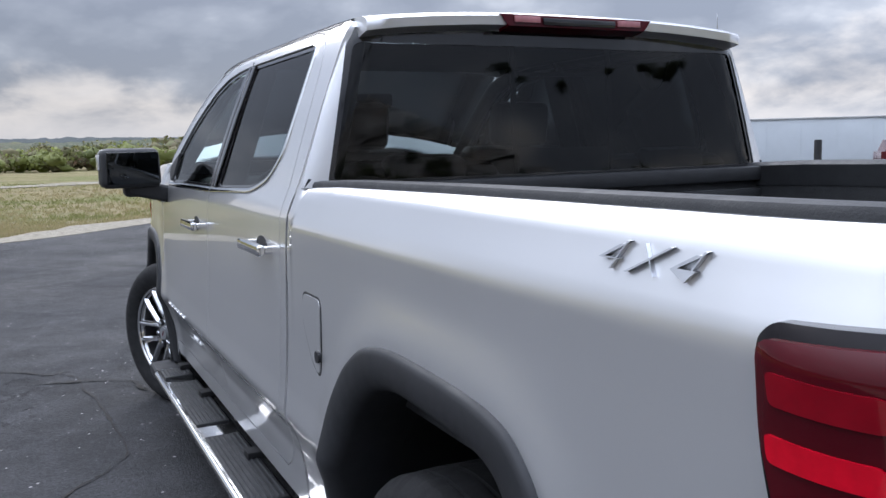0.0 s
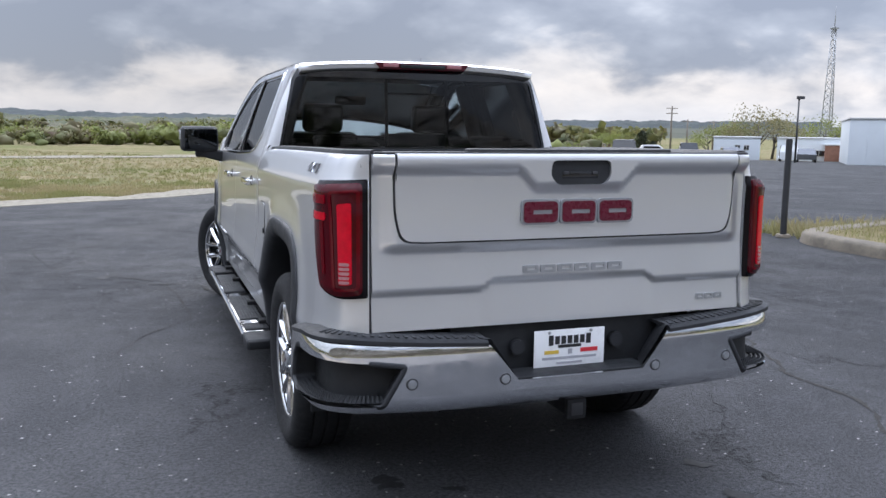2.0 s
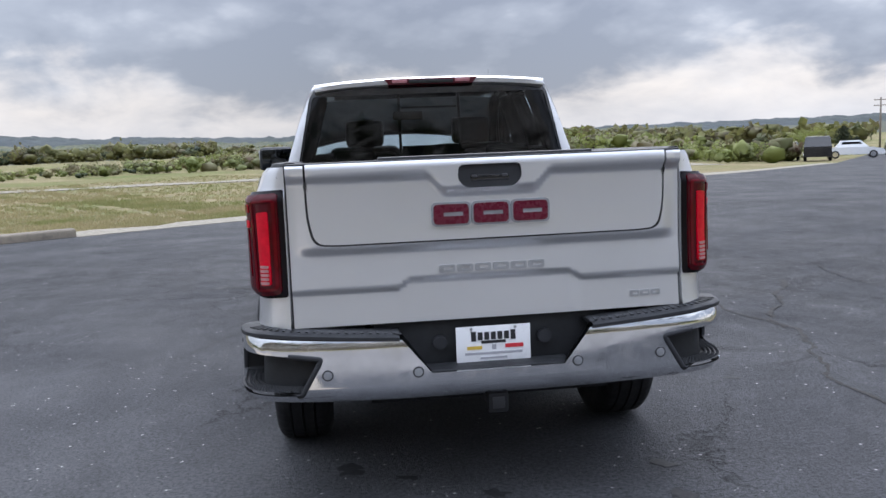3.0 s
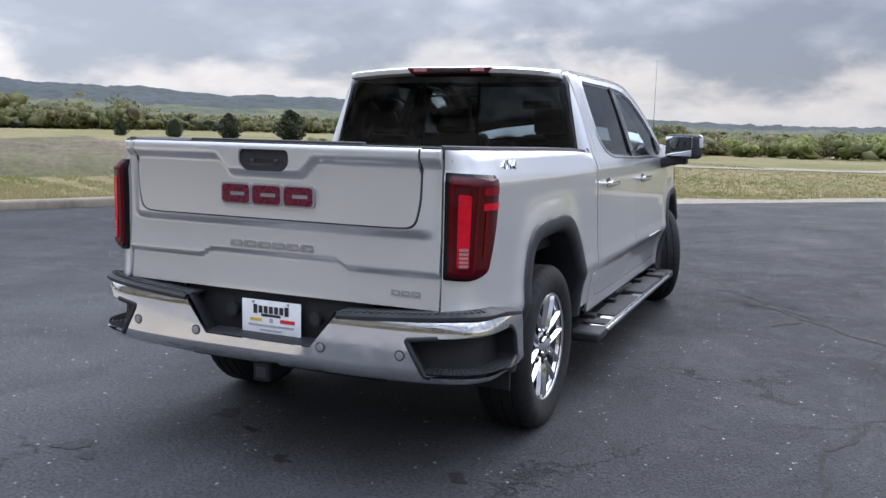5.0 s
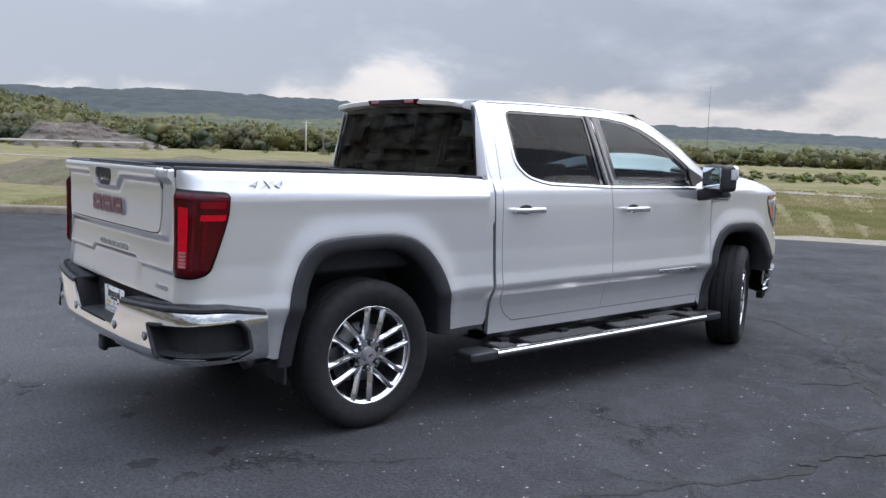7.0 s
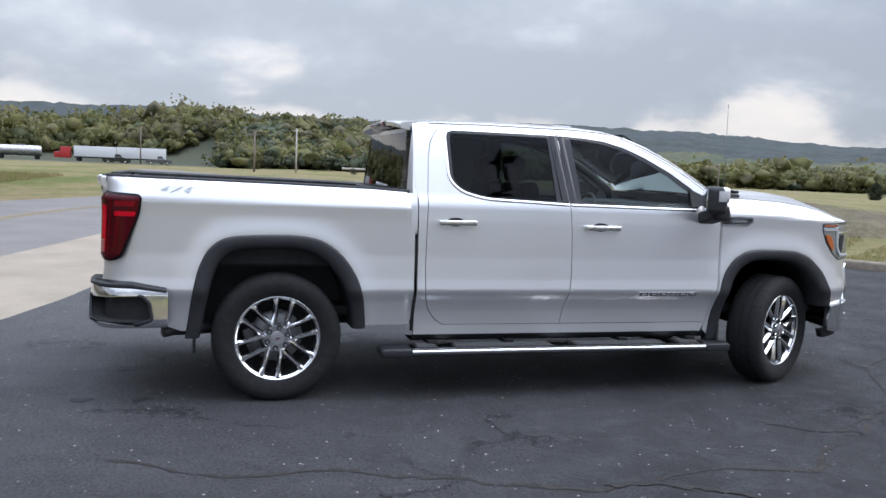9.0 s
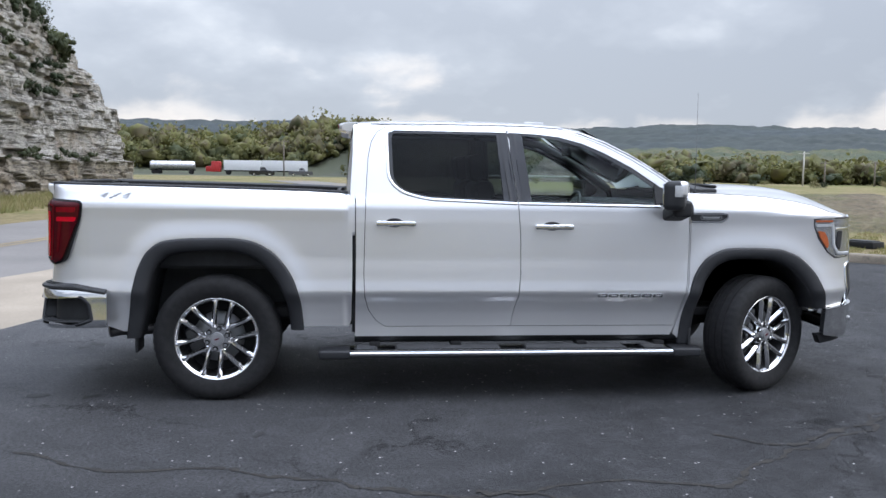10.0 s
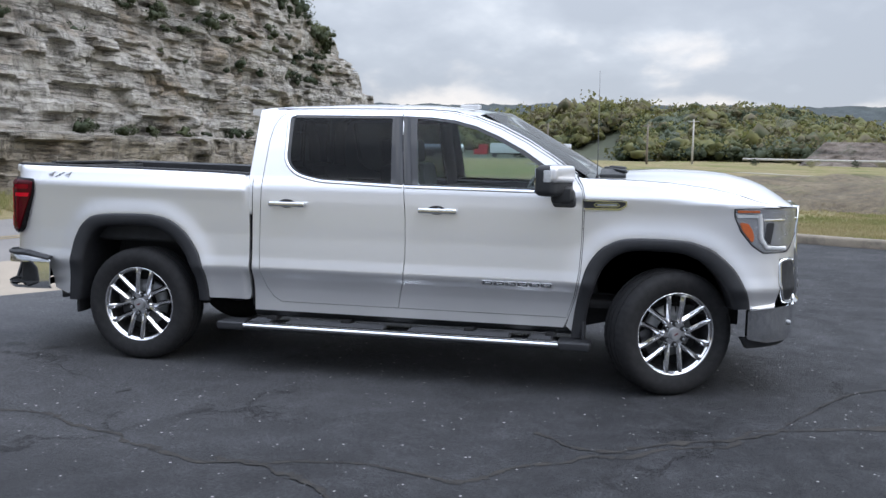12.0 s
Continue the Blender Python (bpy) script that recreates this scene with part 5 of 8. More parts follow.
def car(name, x, y, yaw, mat, label, L=4.7, W=1.8, H=1.55, kind="suv", z=None, group="parked vehicles"):
    root = empty(name, label, "car", group, at=pose(x, y, (float(land_z(x, y)) if z is None else z), 0, 0, yaw))
    sill, belt = 0.32, H * 0.60
    prof = [(-L / 2, sill), (-L / 2 + 0.02, belt), (-L / 2 + (0.25 if kind == "suv" else 0.9), belt + 0.02), (-L / 2 + (0.5 if kind == "suv" else 1.35), H), (L * 0.10, H), (L * 0.24, belt + 0.05), (L / 2 - 0.15, belt - 0.12), (L / 2, belt - 0.35), (L / 2, sill)]
    if kind == "pickup":
        prof = [(-L / 2, sill), (-L / 2, belt), (-L * 0.08, belt), (-L * 0.05, H), (L * 0.12, H), (L * 0.22, belt + 0.05), (L / 2 - 0.1, belt - 0.05), (L / 2, belt - 0.3), (L / 2, sill)]
    n = len(prof)
    vs = []
    for s in (-1, 1):
        for px, pz in prof:
            k = 1.0 if pz <= belt + 0.06 else 0.82
            vs.append((px, s * W / 2 * k, pz))
    fs = [tuple(range(n)), tuple(range(2 * n - 1, n - 1, -1))] + [(i, n + i, n + (i + 1) % n, (i + 1) % n) for i in range(n)]
    part("body", vs, fs, mat, root, smooth=False)
    gl = []
    for s in (-1, 1):
        q0 = -L / 2 + (0.55 if kind == "suv" else 1.3) if kind != "pickup" else -L * 0.03
        qs = [(q0, belt + 0.06), (q0 + 0.12, H - 0.1), (L * 0.09, H - 0.1), (L * 0.19, belt + 0.06)]
        part("window", [(a, s * (W / 2 * 0.90 + 0.02), b) for a, b in qs] + [(a, s * (W / 2 * 0.84), b) for a, b in qs], [(0, 1, 2, 3), (4, 5, 6, 7), (0, 1, 5, 4), (1, 2, 6, 5), (2, 3, 7, 6), (3, 0, 4, 7)], GLOSSB, root, smooth=False)
    for wx in (-L * 0.30, L * 0.31):
        for s in (-1, 1):
            wh = bm_part("wheel", cyl_bm(0.34, 0.22, (wx, s * (W / 2 - 0.10), 0.34), "y", 20, bevel=0.03), RUBBER, root)
            bm_part("rim", cyl_bm(0.21, 0.24, (wx, s * (W / 2 - 0.10), 0.34), "y", 16), RIM, wh)
    return root


BLACKCAR = simple("black_car_paint", (0.014, 0.015, 0.018), 0.15, 0.2, 0.1, 4, coat=1.0)
GREYCAR = simple("grey_car_paint", (0.10, 0.105, 0.115), 0.2, 0.4, 0.1, 4, coat=1.0)
WHITECAR = simple("white_car_paint", (0.72, 0.73, 0.74), 0.2, 0, 0.05, 4, coat=1.0)
REDCAR = simple("maroon_car_paint", (0.12, 0.012, 0.014), 0.2, 0.2, 0.1, 4, coat=1.0)
for az, r, mt, lb, ln, kd, yw in ((31.7, 70, BLACKCAR, "black parked SUV in the far lot", 5.0, "suv", 150), (33.6, 78, WHITECAR, "white parked car in the far lot", 4.6, "sedan", 60), (35.8, 92, GREYCAR, "dark grey parked pickup in the far lot", 5.2, "pickup", 150), (38.3, 96, GREYCAR, "grey parked car in front of the shed", 4.6, "sedan", 150), (41.8, 100, WHITECAR, "white parked car by the garage", 4.6, "suv", 140), (42.8, 98, GREYCAR, "grey parked car by the garage", 4.6, "sedan", 140), (53.9, 62, REDCAR, "maroon parked SUV before the warehouse", 4.6, "suv", 50), (29.9, 74, BLACKCAR, "black parked car in the far lot", 4.4, "sedan", 150)):
    x, y = polar(az, r)
    car("parked_car", x, y, yw - 90, mt, lb, ln, 1.9, 1.8 if kd != "sedan" else 1.45, kd)


def lorry(name, x, y, yaw, label, length, body, cab=None, tank=False):
    root = empty(name, label, "truck", "parked trucks by the road", at=pose(x, y, float(land_z(x, y)), 0, 0, yaw))
    if tank:
        v, f = lathe([(0.02, -length / 2), (0.9, -length / 2 + 0.15), (1.1, -length / 2 + 0.5), (1.1, length / 2 - 0.5), (0.9, length / 2 - 0.15), (0.02, length / 2)], 20)
        part("tank", [(a, b, c + 2.0) for a, b, c in v], f, body, root, sharp=40)
        bm_part("catwalk", box_bm((2.4, 0.6, 0.3), (0.6, 0, 3.2), 0.02), GALV, root)
    else:
        bm_part("box_body", box_bm((length, 2.4, 2.4), (0, 0, 2.3), 0.04), body, root)
    bm_part("chassis", box_bm((length, 1.0, 0.25), (0, 0, 0.95), 0.02), UNDER, root)
    for wx in (-length / 2 + 1.0, -length / 2 + 2.2, length / 2 - 1.0):
        for s in (-1, 1):
            bm_part("wheel", cyl_bm(0.48, 0.3, (wx, s * 1.05, 0.48), "y", 18, bevel=0.03), RUBBER, root)
    if cab:
        c = bm_part("cab", box_bm((2.2, 2.3, 2.5), (length / 2 + 1.9, 0, 1.9), 0.15, taper=0.92), cab, root)
        bm_part("windscreen", box_bm((0.1, 1.9, 0.8), (length / 2 + 3.0, 0, 2.5), 0.03), GLOSSB, c)
        bm_part("bonnet", box_bm((1.5, 1.9, 1.3), (length / 2 + 3.5, 0, 1.35), 0.15), cab, root)
    return root


def at9(az, r):
    return polar(az, r, 6.44, -0.1)


SILVERTANK = simple("polished_tank", (0.55, 0.55, 0.56), 0.3, 0.8, 0.1, 1)
x, y = at9(-101.0, 215)
lorry("tank_trailer", x, y, 92, "silver tank trailer parked by the road", 10.6, SILVERTANK, None, True)
x, y = at9(-96.6, 212)
lorry("box_truck", x, y, 268, "white box trailer with a red tractor parked by the road", 9.0, WHITECAR, simple("red_cab_paint", (0.42, 0.03, 0.03), 0.3, 0, 0.1, 3))
x, y = at9(-93.9, 205)
lorry("box_trailer", x, y, 90, "white box trailer parked by the road", 10.5, WHITECAR)
x, y = at9(-95.4, 195)
car("parked_pickup", x, y, 95, BLACKCAR, "dark pickup parked before the trailers", 5.6, 2.0, 1.9, "pickup", None, "parked trucks by the road")
x, y = at9(-92.9, 195)
car("parked_pickup", x, y, 95, GREYCAR, "grey pickup parked before the trailers", 5.4, 2.0, 1.8, "pickup", None, "parked trucks by the road")

# a rock cut and guard rail below the near hill
cut = []
fcs = []
nA, nZ = 60, 16
for i in range(nA):
    az = -77.5 + 9.0 * i / (nA - 1)
    for j in range(nZ):
        rr = 158 + 0.35 * j + 0.6 * noise.noise(Vector((i * 0.35, j * 0.9, 3)))
        hgt = 4.4 * min(1, i / 10, (nA - 1 - i) / 34 + 0.15)
        x, y = polar(az, rr, 5.4, -2)
        cut.append((x, y, -0.3 + hgt * j / (nZ - 1)))
for i in range(nA - 1):
    for j in range(nZ - 1):
        fcs.append((i * nZ + j, (i + 1) * nZ + j, (i + 1) * nZ + j + 1, i * nZ + j + 1))
part("far_rock_cut", cut, fcs, BROWNROCK, label="long low limestone cut below the wooded hill", kind="structure")
rail = [polar(az, 150, 5.4, -2) for az in np.linspace(-80.5, -70.0, 24)]
vs = []
for x, y in rail:
    vs += [(x, y, 0.75), (x, y, 1.12), (x - 0.3, y, 1.12), (x - 0.3, y, 0.75)]
fs = []
for i in range(len(rail) - 1):
    for j in range(4):
        fs.append((4 * i + j, 4 * i + 4 + j, 4 * i + 4 + (j + 1) % 4, 4 * i + (j + 1) % 4))
gr = part("guard_rail", vs, fs, PALEPOLE, label="pale concrete guard rail along the highway", kind="structure")

# ---- the pickup truck: forward is +y, right is +x, the rear axle stands at y = 0 ----
truck = empty("pickup_truck", "silver crew-cab pickup truck with chrome bumpers and turned front wheels", "pickup truck")

# plan of the body's right side, from the middle of the tail to the middle of the nose
_plan = smooth_line([(0.60, -1.056), (0.74, -1.052), (0.815, -1.040), (0.868, -1.005), (0.902, -0.950), (0.920, -0.880), (0.928, -0.800), (0.930, -0.70), (0.930, 0.0), (0.930, 1.0), (0.930, 2.0), (0.928, 3.0), (0.912, 3.40), (0.892, 3.75),
                     (0.868, 4.02), (0.846, 4.18), (0.820, 4.30), (0.770, 4.42), (0.685, 4.510), (0.55, 4.570), (0.36, 4.606), (0.14, 4.622), (0.0, 4.625)], 14)
_plan = np.array(_plan)
_arc = np.concatenate([[0], np.cumsum(np.linalg.norm(np.diff(_plan, axis=0), axis=1))])
_arc -= np.interp(0.0, _plan[:, 1][: len(_plan) // 2 + 40], _arc[: len(_plan) // 2 + 40])
_tan = np.gradient(_plan, axis=0)
_tan /= np.linalg.norm(_tan, axis=1)[:, None]
U_TAIL, U_NOSE = _arc[0], _arc[-1]


def _soft(zs, xs, w):
    zz = np.linspace(zs[0], zs[-1], 600)
    xx = np.interp(zz, zs, xs)
    kk = max(1, int(w / (zz[1] - zz[0])))
    ker = np.hanning(2 * kk + 3)
    ker /= ker.sum()
    pad = len(ker) // 2
    ext = np.concatenate([2 * xx[0] - xx[pad:0:-1], xx, 2 * xx[-1] - xx[-2:-pad - 2:-1]])
    return zz, np.convolve(ext, ker, "valid")


SEC_BODY = _soft([0.30, 0.42, 0.50, 0.58, 0.65, 0.715, 0.735, 0.80, 0.95, 1.10, 1.20, 1.288, 1.302, 1.35, 1.388, 1.403, 1.45], [0.890, 0.908, 0.914, 0.921, 0.934, 0.957, 0.956, 0.947, 0.937, 0.934, 0.933, 0.935, 0.9300, 0.911, 0.897, 0.886, 0.80], 0.014)
SEC_CAB = _soft([0.30, 0.42, 0.50, 0.58, 0.65, 0.715, 0.735, 0.80, 0.95, 1.10, 1.20, 1.29, 1.33, 1.36, 1.45, 1.60, 1.75, 1.80, 1.84, 1.87, 1.90], [0.888, 0.893, 0.893, 0.900, 0.919, 0.958, 0.956, 0.947, 0.937, 0.932, 0.929, 0.923, 0.908, 0.893, 0.863, 0.812, 0.755, 0.733, 0.708, 0.660, 0.56], 0.022)
ARCH_R = smooth_line([(-0.572, 0.42), (-0.560, 0.50), (-0.525, 0.74), (-0.482, 0.90), (-0.410, 1.010), (-0.285, 1.066), (0.04, 1.080), (0.20, 1.066), (0.300, 1.030), (0.400, 0.955), (0.490, 0.830), (0.540, 0.690), (0.560, 0.56), (0.566, 0.47)], 8)
ARCH_RI = smooth_line([(-0.481, 0.42), (-0.468, 0.50), (-0.432, 0.70), (-0.395, 0.840), (-0.345, 0.925), (-0.250, 0.975), (0.03, 0.992), (0.14, 0.982), (0.225, 0.955), (0.315, 0.890), (0.395, 0.785), (0.450, 0.660), (0.472, 0.55), (0.478, 0.47)], 8)
ARCH_F = smooth_line([(3.145, 0.36), (3.168, 0.56), (3.215, 0.79), (3.275, 0.91), (3.360, 0.985), (3.500, 1.030), (3.82, 1.028), (3.95, 1.000), (4.05, 0.950), (4.165, 0.840), (4.240, 0.70), (4.268, 0.60)], 8)
ARCH_FI = smooth_line([(3.232, 0.36), (3.252, 0.55), (3.300, 0.745), (3.360, 0.855), (3.430, 0.915), (3.540, 0.948), (3.79, 0.944), (3.89, 0.918), (3.98, 0.870), (4.075, 0.770), (4.140, 0.66), (4.165, 0.59)], 8)


def place(u, z, d=0.0):
    """A point of the right body side: u metres along the plan, height z, d out from the metal."""
    u, z = np.asarray(u, float), np.asarray(z, float)
    cx, cy = np.interp(u, _arc, _plan[:, 0]), np.interp(u, _arc, _plan[:, 1])
    tx, ty = np.interp(u, _arc, _tan[:, 0]), np.interp(u, _arc, _tan[:, 1])
    nl = np.hypot(tx, ty)
    nx, ny = ty / nl, -tx / nl
    zt = np.interp(u, [-1.05, -0.6, 0, 0.6, 0.87, 3.3, 3.5, 3.75, 4.0, 4.16], [1.410, 1.404, 1.396, 1.384, 1.372, 1.408, 1.402, 1.390, 1.362, 1.330])
    lift_ = np.clip((z - 1.15) / 0.2, 0, 1)
    body = np.interp(z + (1.41 - zt) * lift_, *SEC_BODY)
    body = body + 0.95 * np.clip((U_TAIL + 0.36 - u) / 0.15, 0, 1) * np.clip(0.926 - body, 0, 1)
    cab = np.interp(z, *SEC_CAB)
    w = np.clip((3.215 - u) / 0.05, 0, 1) * (u > 0.84)
    sec = body * (1 - w) + cab * w
    front = np.clip((u - 3.5) / 0.8, 0, 1)
    sec = sec + front * 0.012 * np.clip((0.9 - z) / 0.4, 0, 1)
    flare = 0.0
    for arch in (ARCH_R[::3], ARCH_F[::3]):
        dd = dist_to(np.atleast_1d(u).ravel(), np.atleast_1d(z).ravel(), arch).reshape(np.shape(np.atleast_1d(u)))
        flare = flare + 0.013 * np.exp(-(dd / 0.075) ** 2)
    off = sec - 0.93 + flare * np.clip((1.30 - z) / 0.15, 0, 1) + d
    return cx + nx * off, cy + ny * off, z + 0 * off


Ut = lambda y: float(np.interp(y, _plan[:, 1][: len(_plan) - 40], _arc[: len(_plan) - 40]))


def both(build):
    for sgn, side in ((1, "right"), (-1, "left")):
        build(sgn, side)


GAP = 0.0045


# --- bed sides, flares, tail lamps
def bed_side(sgn, side):
    rear = U_TAIL + 0.198
    arch = [p for p in ARCH_R]
    out = [(0.860, 1.372), (0.60, 1.384), (0.0, 1.396), (-0.6, 1.404), (-0.95, 1.408), (rear, 1.410), (rear, 0.772), (-0.86, 0.765), (-0.735, 0.755), (-0.705, 0.60), (-0.690, 0.50), (-0.588, 0.465)] + arch[6:-3] + [(0.574, 0.492), (0.864, 0.492), (0.878, 0.53), (0.882, 0.90), (0.879, 1.28)]
    pan = skin("bed_side", out, place, PAINT, truck, step=0.026, depth=0.03, sgn=sgn)
    if sgn < 0:
        hatch = rounded([(0.585, 0.90), (0.66, 0.93), (0.735, 1.02), (0.735, 1.105), (0.60, 1.105), (0.585, 1.09)], 0.03)
        ribbon("fuel_door_gap", hatch, 0.006, place, INK, pan, lift=0.0012, depth=0.002, closed=True, sgn=sgn)
        fd = skin("fuel_door", rounded([(0.589, 0.904), (0.657, 0.934), (0.731, 1.022), (0.731, 1.101), (0.604, 1.101), (0.589, 1.086)], 0.03), place, PAINT, pan, step=0.02, depth=0.004, lift=0.003, sgn=sgn)
        x, y, z = place(np.array([0.60]), np.array([0.955]), np.array([0.004]))
        bm_part("lock", cyl_bm(0.016, 0.012, (sgn * x[0], y[0], z[0]), "x", 16), INK, pan)
    # flare: a moulded strip round the arch
    for nm, ao, ai in (("rear_wheel_flare", ARCH_R, ARCH_RI), ("front_wheel_flare", ARCH_F, ARCH_FI)):
        o, i = np.array(ao), np.array(ai)
        rows = []
        for s, d in ((0.0, -0.012), (0.0, 0.006), (0.06, 0.013), (0.16, 0.017), (0.55, 0.022), (0.80, 0.019), (0.95, 0.008), (1.0, -0.010), (1.0, -0.16)):
            q = o * (1 - s) + i * s
            rows.append(np.stack(place(q[:, 0], q[:, 1], np.full(len(q), d)), 1))
        n = len(o)
        v = np.concatenate(rows)
        v[:, 0] *= sgn
        f = []
        for k in range(len(rows) - 1):
            for j in range(n - 1):
                q4 = (k * n + j, k * n + j + 1, (k + 1) * n + j + 1, (k + 1) * n + j)
                f.append(q4[::-1] if sgn > 0 else q4)
        part(nm, v, [q_[::-1] for q_ in f], FLARE, truck, "dark grey moulded wheel-arch flare", sharp=45)
        # liner: the dark inside of the wheel house
        xi = 0.50
        ins = np.stack([np.full(n, sgn * xi), rows[-1][:, 1], i[:, 1]], 1)
        a = rows[-1].copy()
        a[:, 0] *= sgn
        lv = np.concatenate([a, ins])
        lf = [(j, j + 1, n + j + 1, n + j) for j in range(n - 1)] + [tuple(range(n, 2 * n))]
        part("wheel_house", lv, lf, BLACK, truck, "black plastic wheel-house liner", smooth=False)


both(bed_side)


def bars(word_w, z0, z1, x0, place2, mat, parent, n, slot=0.35, lift=0.006, name="badge_bar", sgn=1, rim=None):
    """A row of plain raised blocks that stands for a maker's badge."""
    w = word_w / n
    for i in range(n):
        a, b = x0 + i * w + w * 0.06, x0 + (i + 1) * w - w * 0.06
        ring = rounded([(a, z0), (b, z0), (b, z1), (a, z1)], min(b - a, z1 - z0) * 0.22, 3)
        holes = []
        if slot:
            zc, hh = (z0 + z1) / 2, (z1 - z0) * slot / 2
            holes = [[(a + (b - a) * 0.28, zc - hh), (b - (b - a) * 0.16, zc - hh), (b - (b - a) * 0.16, zc + hh), (a + (b - a) * 0.28, zc + hh)]]
        if rim:
            skin(name + "_rim", rounded([(a - 0.008, z0 - 0.008), (b + 0.008, z0 - 0.008), (b + 0.008, z1 + 0.008), (a - 0.008, z1 + 0.008)], 0.02, 3), place2, rim, parent, step=0.02, depth=0.012, lift=lift - 0.003, sgn=sgn)
        skin(name, ring, place2, mat, parent, holes, step=0.02, depth=0.008, lift=lift, sgn=sgn)


def shifted(poly, d):
    """A polygon drawn in (or out) by d."""
    p = np.array(poly)
    t = np.roll(p, -1, 0) - np.roll(p, 1, 0)
    t /= np.linalg.norm(t, axis=1)[:, None]
    area = 0.5 * np.sum(p[:, 0] * np.roll(p[:, 1], -1) - p[:, 1] * np.roll(p[:, 0], -1))
    nrm = np.stack([-t[:, 1], t[:, 0]], 1) * (1 if area > 0 else -1)
    return [tuple(q) for q in p + nrm * d]


LETTER = simple("dark_chrome_letter", (0.52, 0.53, 0.55), 0.36, 1.0, 0.1, 30)
SMOKE = simple("smoked_lamp_edge", (0.008, 0.006, 0.007), 0.16, 0, 0.2, 12, specular_ior_level=0.15)
REDMID = simple("crimson_lens", (0.105, 0.0008, 0.005), 0.06, 0, 0.2, 25, specular_ior_level=0.28)
CLEARRED = simple("pink_clear_lens", (0.42, 0.16, 0.17), 0.10, 0.0, 0.2, 60, coat=1.0)


def tail_lamp(sgn, side):
    u0, u1 = U_TAIL + 0.202, U_TAIL + 0.470

    def lamp_place(u, z, d=0.0):
        # the lamp swells out of the corner and is flush at its rim
        t = np.clip((np.asarray(u, float) - u0) / (u1 - u0), 0, 1)
        e = np.clip((np.asarray(z, float) - 0.890) / 0.05, 0, 1) * np.clip((1.335 - np.asarray(z, float)) / 0.05, 0, 1)
        return place(u, z, d + 0.034 * np.sin(np.pi * t) ** 0.6 * e ** 0.5)

    out = rounded([(u0, 0.905), (u0 + 0.10, 0.897), (u0 + 0.165, 0.925), (u1 - 0.008, 1.20), (u1, 1.292), (u1 - 0.02, 1.312), (u0, 1.325)], [0.008, 0.03, 0.05, 0.06, 0.03, 0.02, 0.008], 5)
    lamp = skin("tail_lamp", out, lamp_place, SMOKE, truck, step=0.02, depth=0.05, lift=0.004, sgn=sgn, label="smoked red tail lamp in a black surround")
    lens = rounded([(u0 + 0.016, 0.918), (u0 + 0.10, 0.908), (u0 + 0.155, 0.935), (u1 - 0.020, 1.20), (u1 - 0.010, 1.296), (u0 + 0.016, 1.314)], 0.02, 4)
    skin("lens", lens, lamp_place, REDDARK, lamp, step=0.016, depth=0.012, lift=0.012, sgn=sgn)
    ring = rounded([(u0 + 0.022, 0.935), (u0 + 0.100, 0.925), (u0 + 0.116, 1.282), (u0 + 0.022, 1.292)], 0.018, 4)
    skin("light_frame", ring, lamp_place, REDMID, lamp, holes=[rounded(shifted(ring, 0.010), 0.012, 3)], step=0.016, depth=0.005, lift=0.0150, sgn=sgn, label="bright red light ring")
    skin("brake_light_bar", rounded([(u0 + 0.044, 0.955), (u0 + 0.080, 0.952), (u0 + 0.086, 1.238), (u0 + 0.046, 1.244)], 0.010, 4), lamp_place, REDB, lamp, step=0.016, depth=0.008, lift=0.016, sgn=sgn, label="bright red brake light bar")
    for z0, z1, mm in ((1.178, 1.206, REDB), (1.236, 1.268, RED)):
        skin("light_pipe", rounded([(u0 + 0.128, z0), (u1 - 0.036, z0), (u1 - 0.030, z1), (u0 + 0.130, z1)], 0.008, 3), lamp_place, mm, lamp, step=0.016, depth=0.006, lift=0.0155, sgn=sgn)
    skin("side_light", rounded([(u0 + 0.128, 0.985), (u0 + 0.140, 0.985), (u0 + 0.158, 1.172), (u0 + 0.140, 1.176)], 0.006, 3), lamp_place, REDMID, lamp, step=0.016, depth=0.006, lift=0.0150, sgn=sgn)
    for i in range(5):
        z = 0.958 + 0.016 * i
        skin("reverse_light", rounded([(u0 + 0.050, z), (u0 + 0.077, z), (u0 + 0.078, z + 0.011), (u0 + 0.050, z + 0.011)], 0.003, 2), lamp_place, CLEARRED, lamp, step=0.016, depth=0.004, lift=0.0205, sgn=sgn, label="clear reversing light segment")


both(tail_lamp)


# --- tailgate
def _s(x, a, b):
    t = np.clip((x - a) / (b - a), 0, 1)
    return t * t * (3 - 2 * t)


def gate(x, z, d=0.0):
    """The tailgate's outer face: x across, z up, d out (towards the tail)."""
    x, z = np.asarray(x, float), np.asarray(z, float)
    ax = np.abs(x)
    o = 0.012 * (1 - (x / 0.8) ** 2)
    # lip along the top, dropping round the handle
    zb = 1.358 - 0.066 * _s(0.255 - ax, 0.0, 0.085)
    o = o + 0.030 * _s(z, zb - 0.024, zb + 0.022) - 0.010 * _s(z, 1.402, 1.42)
    # raised middle field
    fx = _s(0.745 - ax, -0.03, 0.045)
    fz = _s(z, 1.052, 1.098)
    corner = fx * fz
    o = o + 0.030 * corner
    # ledge near the foot, higher in the middle
    zl = 0.915 + 0.032 * _s(0.385 - ax, 0.0, 0.07)
    o = o + 0.020 * _s(z, zl - 0.014, zl + 0.010) + 0.012 * np.clip((1.055 - z) / 0.12, 0, 1)
    # the foot leans out
    o = o + 0.016 * np.clip((zl - z) / 0.14, 0, 1.1)
    return x, -1.026 - o - d, z


